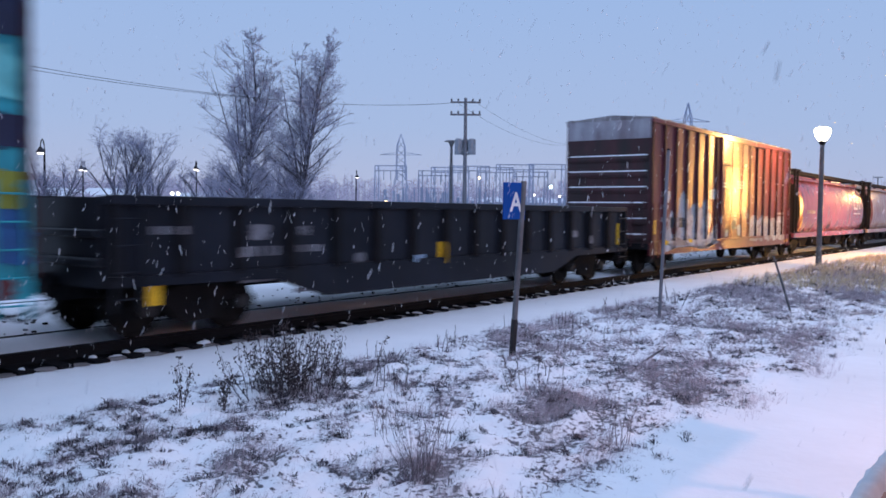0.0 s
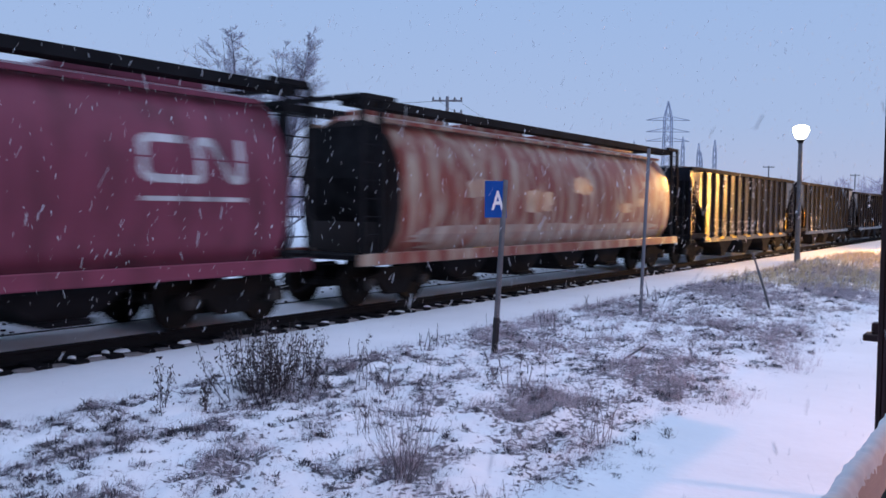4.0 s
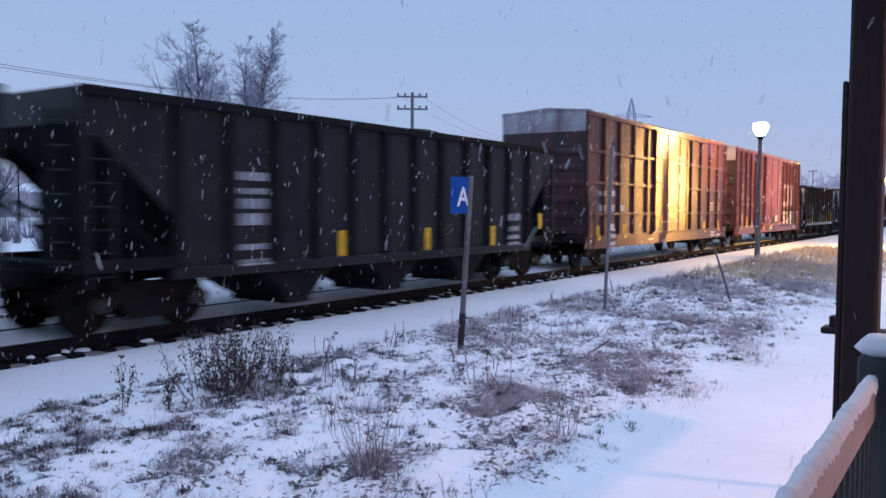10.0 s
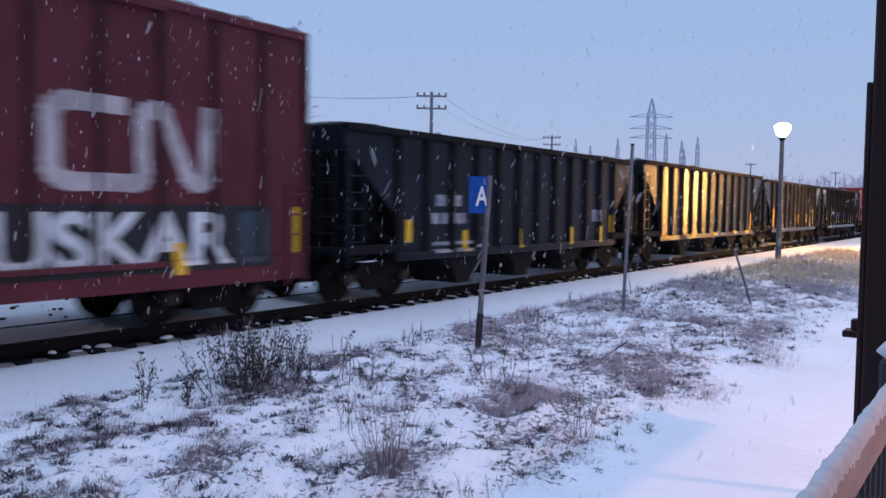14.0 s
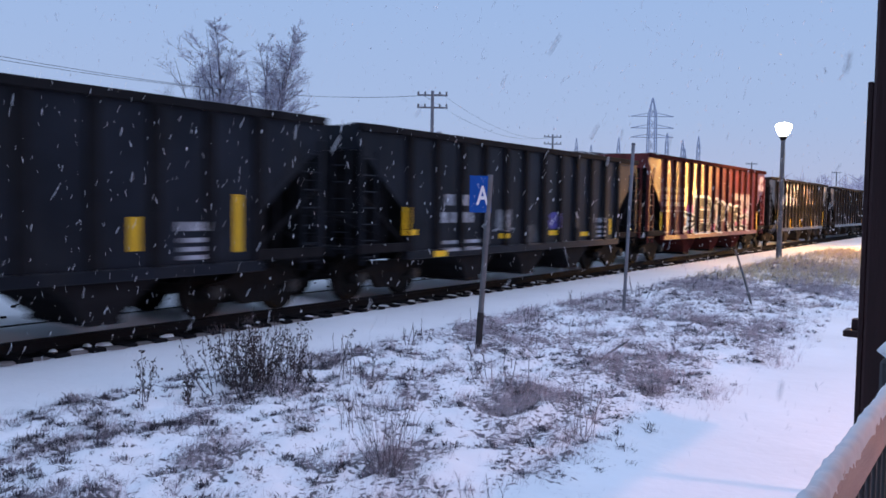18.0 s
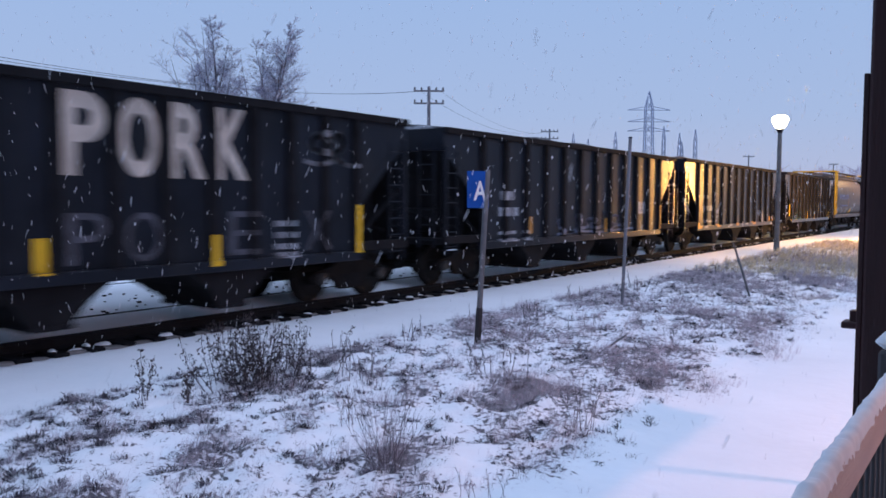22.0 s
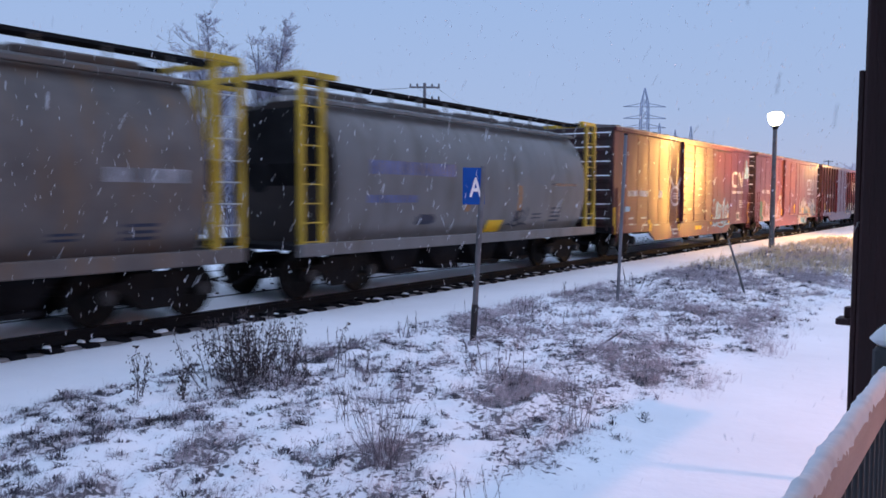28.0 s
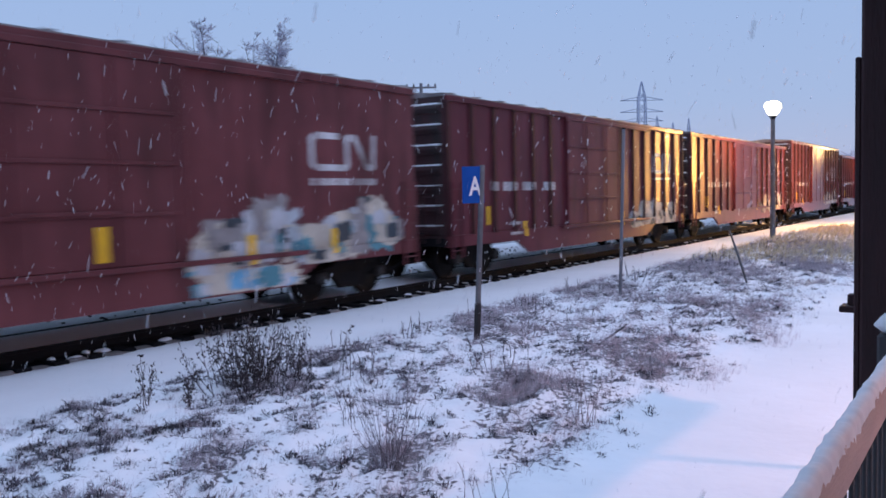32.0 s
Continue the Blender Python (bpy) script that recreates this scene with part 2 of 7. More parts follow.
def tufts(x, y):
    """How thickly dead grass grows at a place of the strip, 0 to about 1."""
    best = 0.0
    for cx, cy, a, b, s in TUFTS:
        dx, dy = x - cx, y - cy
        if abs(dx) < 9 and abs(dy) < 14:
            u, w = (0.82 * dx + 0.57 * dy) / a, (0.82 * dy - 0.57 * dx) / b
            best = max(best, s * math.exp(-0.75 * (u * u + w * w)))
    wob = noise.noise(Vector((x * 1.3, y * 1.3, 4))) + 0.9 * noise.noise(Vector((x * 3.7, y * 3.7, 6)))
    return max(0.0, 0.26 + 0.5 * best + 0.42 * wob)


def leafy(x, y):
    """Where dark tussocks grow rather than long mauve grass, 0 to 1: towards the line and the near end."""
    return 1 - smooth01(-6.3, -4.9, x) if y < 9 else 0.4 * (1 - smooth01(-7.2, -5.6, x))


def height(x, y):
    g = strip(x, y)
    z = 0.03 * noise.noise(Vector((x * 0.25, y * 0.25, 0))) * smooth01(-10.2, -8.5, x)
    if g:
        z += g * (0.05 * noise.noise(Vector((x * 1.1, y * 1.1, 1))) + 0.065 * noise.noise(Vector((x * 3.2, y * 3.2, 2))) + 0.07 * noise.noise(Vector((x * 6.5, y * 6.5, 5))))
        z += g * 0.08
    if x < -10.4:
        z = -0.02
    return z


def graded(parts):
    out = []
    for a, b, step in parts:
        k = max(1, round((b - a) / step))
        out += [a + (b - a) * i / k for i in range(k)]
    return out + [parts[-1][1]]
XS = graded([(-900, -200, 100), (-200, -60, 20), (-60, -16, 4), (-16, -10.4, 0.8), (-10.4, -8.6, 0.3), (-8.6, -2.2, 0.085), (-2.2, 1, 0.3), (1, 20, 3), (20, 200, 30), (200, 900, 175)])
YS = graded([(-900, -200, 100), (-200, -20, 20), (-20, 2, 2), (2, 16, 0.085), (16, 26, 0.16), (26, 50, 0.4), (50, 120, 5), (120, 1000, 80)])
gm = Mesh()
gm.v = [(x, y, height(x, y)) for x in XS for y in YS]
nx, ny = len(XS), len(YS)
gm.f = [(i * ny + j, (i + 1) * ny + j, (i + 1) * ny + j + 1, i * ny + j + 1) for i in range(nx - 1) for j in range(ny - 1)]


def ground_material():
    """Snow with dead grass and soil showing through on the rough strip."""
    m = SNOW.copy()
    m.name = "snowy_ground"
    n, l = m.node_tree.nodes, m.node_tree.links
    b = n["Principled BSDF"]
    src = b.inputs["Base Color"].links[0].from_socket
    at = n.new("ShaderNodeAttribute")
    at.attribute_name = "rough"
    n1, n2 = n.new("ShaderNodeTexNoise"), n.new("ShaderNodeTexNoise")
    tc = n.new("ShaderNodeTexCoord")
    for q, s, d in ((n1, 1.5, 4), (n2, 19.0, 4)):
        q.inputs["Scale"].default_value, q.inputs["Detail"].default_value = s, d
        l.new(tc.outputs["Object"], q.inputs["Vector"])
    def calc(op, p, q, r=0.0):
        k = n.new("ShaderNodeMath")
        k.operation = op
        for i, w in enumerate((p, q, r)):
            if isinstance(w, float):
                k.inputs[i].default_value = w
            else:
                l.new(w, k.inputs[i])
        return k.outputs[0]

    def over(base, fac, colour):
        mx = n.new("ShaderNodeMix")
        mx.data_type = "RGBA"
        l.new(fac, mx.inputs[0]), l.new(base, mx.inputs[6])
        mx.inputs[7].default_value = (*colour, 1)
        return mx

    def step(v, lo, hi, top):
        k = n.new("ShaderNodeMapRange")
        k.inputs["From Min"].default_value, k.inputs["From Max"].default_value, k.inputs["To Max"].default_value = lo, hi, top
        l.new(v, k.inputs[0])
        return k.outputs[0]

    base = calc("MULTIPLY_ADD", n1.outputs[0], 0.5, at.outputs["Fac"])
    thatch = step(calc("MULTIPLY_ADD", n2.outputs[0], 1.3, base), 1.08, 1.55, 0.4)
    soil = step(calc("MULTIPLY_ADD", n2.outputs[0], 2.2, base), 1.82, 1.95, 0.9)
    has = step(at.outputs["Fac"], 0.02, 0.12, 1.0)
    mx = over(src, calc("MULTIPLY", thatch, has), (0.56, 0.51, 0.58))
    mx = over(mx.outputs[2], calc("MULTIPLY", soil, has), (0.035, 0.03, 0.038))
    l.new(mx.outputs[2], b.inputs["Base Color"])
    fine = b.inputs["Normal"].links[0].from_node
    drift, wide = n.new("ShaderNodeTexNoise"), n.new("ShaderNodeBump")
    drift.inputs["Scale"].default_value, drift.inputs["Detail"].default_value = 2.6, 4
    wide.inputs["Strength"].default_value, wide.inputs["Distance"].default_value = 0.16, 0.12
    l.new(tc.outputs["Object"], drift.inputs["Vector"]), l.new(drift.outputs[0], wide.inputs["Height"])
    l.new(wide.outputs[0], fine.inputs["Normal"])
    return m


ground = solid("ground", gm, ground_material(), "snow-covered ground with dead grass showing through on a rough strip", "ground", kind="structure", smooth=True)
attr = ground.data.attributes.new("rough", "FLOAT", "POINT")
attr.data.foreach_set("value", [strip(x, y) * tufts(x, y) * (1 - 0.4 * leafy(x, y)) if -9.5 < x < -1 and -4 < y < 120 else 0.0 for x in XS for y in YS])

# ---------------------------------------------------------------- track
TC = -11.96
RAILTOP = 0.2


def track(name, xc, label):
    t = thing(name, label, "railway track", at=(xc, 0, 0))
    t["kind"] = "structure"
    prof = [(-0.07, 0.02), (0.07, 0.02), (0.07, 0.035), (0.012, 0.06), (0.012, 0.15), (0.036, 0.165), (0.036, 0.2), (-0.036, 0.2), (-0.036, 0.165), (-0.012, 0.15), (-0.012, 0.06), (-0.07, 0.035)]
    for s in (-0.752, 0.752):
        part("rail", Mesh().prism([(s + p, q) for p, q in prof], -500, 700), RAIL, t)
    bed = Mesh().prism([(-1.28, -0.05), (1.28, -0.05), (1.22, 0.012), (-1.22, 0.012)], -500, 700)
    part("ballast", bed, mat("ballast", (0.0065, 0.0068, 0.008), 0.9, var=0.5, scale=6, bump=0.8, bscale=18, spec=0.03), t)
    bed_snow = Mesh().prism([(-0.69, 0.005), (0.68, 0.005), (0.66, 0.09), (0.2, 0.14), (-0.4, 0.18), (-0.68, 0.19)], -500, 700)
    part("snow_bed", bed_snow, SNOW, t, "settled snow between the rails")
    bank = Mesh().prism([(-3.05, -0.02), (-0.82, -0.02), (-0.84, 0.17), (-2.1, 0.4), (-2.75, 0.42)], -500, 700)
    part("snow_bank", bank, SNOW, t, "settled snow banked up outside the far rail")
    return t


main_track = track("track", TC, "main railway track of dark ballast and steel rails with a little snow")
track("track", TC - 4.4, "second railway track under snow behind the main one")
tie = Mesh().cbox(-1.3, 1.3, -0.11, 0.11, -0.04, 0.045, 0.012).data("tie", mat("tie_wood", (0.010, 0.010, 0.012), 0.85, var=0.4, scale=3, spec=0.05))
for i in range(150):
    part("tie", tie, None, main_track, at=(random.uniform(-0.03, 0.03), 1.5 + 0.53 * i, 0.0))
lump = Mesh()
lump.v = [(0.2 * math.cos(a) * k, 0.085 * math.sin(a) * k * (1 + 0.2 * math.cos(3 * a)), z) for k, z in ((1.0, 0.0), (0.8, 0.022), (0.4, 0.034)) for a in [2 * math.pi * i / 10 for i in range(10)]]
lump.f = [(10 * q + i, 10 * q + (i + 1) % 10, 10 * q + 10 + (i + 1) % 10, 10 * q + 10 + i) for q in range(2) for i in range(10)] + [tuple(range(20, 30))]
lump_data = lump.data("tie_snow", SNOW, True)
for i in range(110):
    for q in range(random.choice((0, 0, 1, 1))):
        s = part("tie_snow", lump_data, None, main_track, at=(1.0 + random.uniform(-0.08, 0.16), 1.5 + 0.53 * i + 0.265 + random.uniform(-0.09, 0.09), 0.01))
        s.scale = (random.uniform(0.4, 0.85), random.uniform(0.9, 1.7), random.uniform(0.5, 1.3))
    if random.random() < 0.25:
        s = part("tie_snow", lump_data, None, main_track, at=(1.1 + random.uniform(-0.1, 0.08), 1.5 + 0.53 * i, 0.043))
        s.scale = (random.uniform(0.2, 0.6), random.uniform(0.3, 0.8), random.uniform(0.5, 1.2))
crib = random.Random(31)
crib_data = lump.data("crib_snow", mat("dirty_snow", (0.21, 0.19, 0.19), 0.85, var=0.35, scale=7, bump=0.5, bscale=25), True)
for i in range(110):
    s = part("crib_snow", crib_data, None, main_track, at=(1.2 + crib.uniform(-0.05, 0.03), 1.5 + 0.53 * i + 0.265 + crib.uniform(-0.05, 0.05), 0.004))
    s.scale = (crib.uniform(0.45, 0.85), crib.uniform(1.6, 3.2), crib.uniform(0.3, 1.0))
crumbs = Mesh()
for i in range(700):
    x, y, r = -crib.uniform(0.9, 2.0), crib.uniform(1, 60), crib.uniform(0.008, 0.026)
    z = 0.17 + (-0.84 - x) * 0.1825
    crumbs.box(x - r, x + r, y - r * crib.uniform(0.8, 2.2), y + r, z - 0.01, z + r)
part("coal_crumbs", crumbs, SHADE_BLACK, main_track, "black crumbs of coal on the snow")["kind"] = "stuff"
far_ties = Mesh()
for i in range(400):
    y = -100 + 0.53 * i
    if not 1.2 < y < 81:
        far_ties.box(-1.3, 1.3, y - 0.11, y + 0.11, -0.04, 0.045)
tagged(part("ties", far_ties, MATS["tie_wood"], main_track), kind="stuff")
# ---------------------------------------------------------------- decals: paint laid on the car sides
def clip(poly, axis, lo, hi):
    """The part of a convex polygon between two values of one coordinate."""
    for sign, lim in ((1, lo), (-1, -hi)):
        out = []
        for k in range(len(poly)):
            p, q = poly[k], poly[(k + 1) % len(poly)]
            dp, dq = sign * p[axis] - lim, sign * q[axis] - lim
            if dp >= 0:
                out.append(p)
            if dp * dq < 0:
                s = dp / (dp - dq)
                out.append((p[0] + (q[0] - p[0]) * s, p[1] + (q[1] - p[1]) * s))
        poly = out
        if len(poly) < 3:
            return []
    return poly


def ribbon(pts, w):
    """A stroke of width w along points, as convex pieces."""
    out = []
    for (a, b), (c, d) in zip(pts, pts[1:]):
        l = math.hypot(c - a, d - b) or 1e-6
        ux, uy = (c - a) / l * w / 2, (d - b) / l * w / 2
        out.append([(a - ux - uy, b - uy + ux), (a - ux + uy, b - uy - ux), (c + ux + uy, d + uy - ux), (c + ux - uy, d + uy + ux)])
    return out


def arc(cx, cy, r, a0, a1, n=6, ry=None):
    return [(cx + r * math.cos(radians(a0 + (a1 - a0) * i / n)), cy + (ry or r) * math.sin(radians(a0 + (a1 - a0) * i / n))) for i in range(n + 1)]


def rect(y0, y1, z0, z1):
    return [(y0, z0), (y1, z0), (y1, z1), (y0, z1)]


def lettering(text, y, z, high, wide=None, bold=0.0):
    """A word in the built-in font as triangles, its left foot at (y, z)."""
    c = bpy.data.curves.new("lettering", "FONT")
    c.body, c.size, c.offset = text, 1.0, bold
    ob = bpy.data.objects.new("lettering", c)
    me = bpy.data.meshes.new_from_object(ob)
    me.calc_loop_triangles()
    v = [(p.co.x, p.co.y) for p in me.vertices]
    x0, x1 = min(p[0] for p in v), max(p[0] for p in v)
    y0, y1 = min(p[1] for p in v), max(p[1] for p in v)
    ky = high / (y1 - y0)
    kx = (wide / (x1 - x0)) if wide else ky
    out = [[(y + (v[i][0] - x0) * kx, z + (v[i][1] - y0) * ky) for i in t.vertices] for t in me.loop_triangles]
    bpy.data.objects.remove(ob), bpy.data.curves.remove(c), bpy.data.meshes.remove(me)
    return out


class Skin:
    """The outer surface of a car's side: x over (y, z), with ribs."""
    lift = 0.004

    def __init__(self, x, ribs=(), deep=0.0, half=0.0, curve=None, sill=None, door=None, low=None):
        self.sill, self.door, self.low = sill, door, low
        self.x, self.deep, self.half, self.curve = x, deep, half, curve
        cuts = sorted([r - half for r in ribs] + [r + half for r in ribs])
        self.bands, last, on = [], -99.0, False
        for c in cuts:
            self.bands.append((last, c, on))
            last, on = c, not on
        self.bands.append((last, 99.0, False))
        if door:
            a, b, _ = door
            out = []
            for p, q, on in self.bands:
                for lo, hi in ((p, min(q, a)), (max(p, a), min(q, b)), (max(p, b), q)):
                    if hi > lo:
                        out.append((lo, hi, on))
            self.bands = out

    def lay(self, m, polys, extra=0.0):
        for poly in polys:
            if self.low:
                mid = sum(p[0] for p in poly) / len(poly)
                poly = clip(poly, 1, self.low[0] if abs(mid) < self.low[1] else self.low[2], 99.0)
                if len(poly) < 3:
                    continue
            lo, hi = min(p[0] for p in poly), max(p[0] for p in poly)
            for a, b, on in self.bands:
                if b <= lo or a >= hi:
                    continue
                piece = clip(poly, 0, a, b)
                if len(piece) < 3:
                    continue
                if self.curve:
                    zl, zh = min(p[1] for p in piece), max(p[1] for p in piece)
                    k = math.floor(zl / 0.12)
                    while k * 0.12 < zh:
                        sub = clip(piece, 1, k * 0.12, k * 0.12 + 0.12)
                        if len(sub) > 2:
                            m.quad(*[(self.curve(z) + self.lift + extra, y, z) for y, z in sub])
                        k += 1
                else:
                    cuts = [(-99.0, 99.0, 0.0)]
                    if self.sill:
                        lo_z, hi_z, out = self.sill
                        cuts = [(-99.0, hi_z, out), (hi_z, 99.0, 0.0)] if lo_z is None else [(-99.0, lo_z, 0.0), (lo_z, hi_z, out), (hi_z, 99.0, 0.0)]
                    for za, zb, out in cuts:
                        sub = clip(piece, 1, za, zb)
                        if len(sub) > 2:
                            if self.door and self.door[0] <= (a + b) / 2 <= self.door[1] and za > 0:
                                out = self.door[2]
                            x = self.x + max(self.deep if on else 0, out) + self.lift + extra
                            m.quad(*[(x, y, z) for y, z in sub])


PAINTS = {}


def paint(key, col):
    if key not in PAINTS:
        PAINTS[key] = mat("spray_paint_" + key, col, 0.55, var=0.25, scale=3, bump=0.0)
    return PAINTS[key]


def decal(car, skin, name, polys, material, label="", extra=0.0):
    pieces = [polys]
    if name == "stencil" and all(len(q) == 4 for q in polys) and len(polys) < 20:
        pieces = [[b] for q in polys for b in marks(q)]
    for piece in pieces:
        m = Mesh()
        skin.lay(m, piece, extra)
        if m.f:
            part(name, m, material, car, label)


def marks(poly):
    """A line of stencilled writing as a row of plain bars, one for each character."""
    (y0, z0), (y1, z1) = poly[0], poly[2]
    h, w = z1 - z0, y1 - y0
    n = max(1, round(w / (0.95 * h))) if 0.1 <= h < 0.45 and w > 1.3 * h else 1
    return [rect(y0 + w * (i + 0.1 * (n > 1)) / n, y0 + w * (i + 1 - 0.14 * (n > 1)) / n, z0, z1) for i in range(n)]


def logo(y, z, high, w=0.17, k=1.1):
    """The railway's mark as two plain looping strokes, high metres tall and k times 1.6 wide."""
    a, b = k, high
    r = 0.2
    one = [(0.66, 1.0)] + arc(0.2, 0.8, r, 90, 180, 4) + arc(0.2, 0.2, r, 180, 270, 4) + [(0.8, 0.0)] + arc(0.8, 0.12, 0.12, 270, 360, 3) + [(0.92, 0.78)]
    two = arc(1.06, 0.85, 0.14, 180, 50, 4) + [(1.45, 0.1)] + arc(1.56, 0.12, 0.1, 200, 340, 4) + [(1.68, 1.0)]
    t = w * high
    u, v = a - t / 1.7, b - t
    return [q for line in (one, two) for q in ribbon([(y + t / 2 + m * u, z + t / 2 + n * v) for m, n in line], t)]


def scrawl(y0, y1, z0, z1, n, seed, w=0.14):
    """Loose loops and waves of spray paint."""
    r = random.Random(seed)
    out, step, h = [], (y1 - y0) / n, z1 - z0
    line = []
    turns = n * 14
    ph, tilt = r.uniform(0, 6), r.uniform(0.15, 0.45)
    for i in range(turns + 1):
        u = i / turns
        a = u * n * 2 * math.pi * 0.83 + ph
        amp = 0.36 + 0.14 * math.sin(a * 0.37 + seed)
        dy = step * (0.55 + 0.2 * math.sin(a * 0.53)) * math.cos(a)
        line.append((y0 + step * 0.5 + u * (y1 - y0 - step) + dy * 0.75 + tilt * h * 0.3 * math.sin(a), z0 + h * (0.5 + amp * math.sin(a))))
    out += ribbon(line, w)
    under = [(y0 + (y1 - y0) * k / 8, z0 + h * 0.06 * math.sin(k * 1.1 + seed)) for k in range(9)]
    return out + ribbon(under, w * 0.7)


def blob(y0, y1, z0, z1, seed, rough=0.25, n=26):
    """An uneven filled patch of paint, as a fan."""
    cy, cz = (y0 + y1) / 2, (z0 + z1) / 2
    pts = []
    for i in range(n):
        a = 2 * math.pi * i / n
        k = 1 - rough * abs(noise.noise(Vector((math.cos(a) * 2.2 + seed, math.sin(a) * 2.2, seed * 1.7)))) * 2
        c, s = math.cos(a), math.sin(a)
        e = max(abs(c), abs(s)) ** 0.75
        pts.append((cy + c / e * (y1 - y0) / 2 * k, cz + s / e * (z1 - z0) / 2 * k))
    return [[(cy, cz), pts[i], pts[(i + 1) % n]] for i in range(n)]


def mural(car, skin, y0, y1, z0, z1, colours, seed, n=40, extra=0.005):
    """A crowded spray-painted piece: uneven overlapping patches of several colours under an uneven top edge."""
    r = random.Random(seed)
    high = lambda y: z0 + (z1 - z0) * (0.78 + 0.22 * math.sin(y * 2.3 + seed) + 0.12 * math.sin(y * 5.1))
    for i in range(n):
        big = i < n // 3
        w, t = (r.uniform(0.7, 1.2), r.uniform(0.6, 1.0)) if big else (r.uniform(0.15, 0.55), r.uniform(0.15, 0.5))
        y = y0 + (y1 - y0 - w) * ((i + r.random()) / (n // 3) if big else r.random())
        top = max(z0 + 0.25, min(high(y + w / 2), z1))
        t = min(t, top - z0)
        z = z0 + (top - z0 - t) * r.random()
        decal(car, skin, "graffiti", blob(y, y + w, z, z + t, seed + i * 3.7, 0.4), colours[0] if big and r.random() < 0.6 else r.choice(colours), "patch of a spray-painted piece", extra + 0.0005 * i)


# ---------------------------------------------------------------- running gear, shared by all cars
WHEEL_R = 0.46


def lathe(m, prof, axis_y, n=28):
    """Turn a profile of (x, r) about an axle along x, centred at y = axis_y, z = WHEEL_R."""
    i = len(m.v)
    for x, r in prof:
        for k in range(n):
            a = 2 * math.pi * k / n
            m.v.append((x, axis_y + r * math.cos(a), r * math.sin(a)))
    for p in range(len(prof) - 1):
        for k in range(n):
            m.f.append((i + p * n + k, i + p * n + (k + 1) % n, i + (p + 1) * n + (k + 1) % n, i + (p + 1) * n + k))


wheel_mesh = Mesh()
for s in (-1, 1):
    lathe(wheel_mesh, [(s * 0.70, 0.10), (s * 0.705, 0.36), (s * 0.685, 0.40), (s * 0.685, 0.485), (s * 0.715, 0.485), (s * 0.73, WHEEL_R), (s * 0.82, WHEEL_R - 0.006), (s * 0.82, 0.40), (s * 0.79, 0.36), (s * 0.80, 0.14), (s * 0.86, 0.11), (s * 0.86, 0.02)], 0)
wheel_mesh.tube([(-1.0, 0, 0), (1.0, 0, 0)], 0.085, 12)
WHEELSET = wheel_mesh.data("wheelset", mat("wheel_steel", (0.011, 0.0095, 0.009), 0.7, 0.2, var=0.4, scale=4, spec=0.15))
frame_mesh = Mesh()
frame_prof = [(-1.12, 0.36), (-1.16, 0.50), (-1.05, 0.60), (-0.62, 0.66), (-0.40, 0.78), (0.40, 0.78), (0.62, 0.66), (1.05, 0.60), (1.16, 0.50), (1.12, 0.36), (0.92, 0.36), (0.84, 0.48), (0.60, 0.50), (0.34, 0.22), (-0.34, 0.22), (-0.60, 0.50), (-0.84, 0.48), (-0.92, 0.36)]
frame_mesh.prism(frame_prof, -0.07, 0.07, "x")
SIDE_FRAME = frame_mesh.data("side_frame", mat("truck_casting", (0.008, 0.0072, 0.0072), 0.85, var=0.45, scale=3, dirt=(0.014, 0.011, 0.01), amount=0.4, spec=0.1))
springs = Mesh()
for y in (-0.2, 0.0, 0.2):
    springs.tube([(0, y + 0.001 * k, 0.24 + 0.025 * k) for k in range(2)] + [(0, y, 0.52)], 0.085, 10)
SPRING = springs.data("spring_nest", SHADE_BLACK)
bearing = Mesh().tube([(-0.06, 0, 0), (0.05, 0, 0), (0.075, 0, 0)], [0.115, 0.115, 0.07], 12)
BEARING = bearing.data("bearing_cap", mat("bearing_grey", (0.03, 0.027, 0.026), 0.7, 0.1, var=0.3))
BOLSTER = Mesh().cbox(-1.05, 1.05, -0.2, 0.2, 0.42, 0.74, 0.04).data("truck", SHADE_BLACK)
KNUCKLE = Mesh().cbox(-0.14, 0.14, -0.75, 0.1, 0.74, 0.98, 0.04).cbox(-0.2, 0.2, -0.98, -0.7, 0.72, 1.0, 0.05).data("coupler", SHADE_BLACK)
HOSE = Mesh().tube([(0.35, 0.05, 0.72), (0.36, -0.2, 0.5), (0.3, -0.55, 0.34), (0.15, -0.85, 0.45), (0.05, -0.95, 0.6)], 0.024, 6).data("air_hose", SHADE_BLACK)
AXLES = {-0.87: [], 0.87: []}


def running_gear(car, half, inset, strikers=0.55):
    for s in (-1, 1):
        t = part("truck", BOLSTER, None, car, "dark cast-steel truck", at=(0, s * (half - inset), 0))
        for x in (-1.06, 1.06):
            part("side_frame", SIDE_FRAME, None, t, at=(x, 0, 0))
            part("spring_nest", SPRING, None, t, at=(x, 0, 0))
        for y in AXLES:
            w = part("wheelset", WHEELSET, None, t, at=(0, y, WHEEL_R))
            AXLES[y].append(w)
            part("bearing_cap", BEARING, None, t, at=(1.14, y, WHEEL_R))
        c = part("coupler", KNUCKLE, None, car, at=(0, s * half, 0))
        c.rotation_euler = (0, 0, 0 if s < 0 else math.pi)
        h = part("air_hose", HOSE, None, car, at=(0, s * half, 0))
        h.rotation_euler = (0, 0, 0 if s < 0 else math.pi)


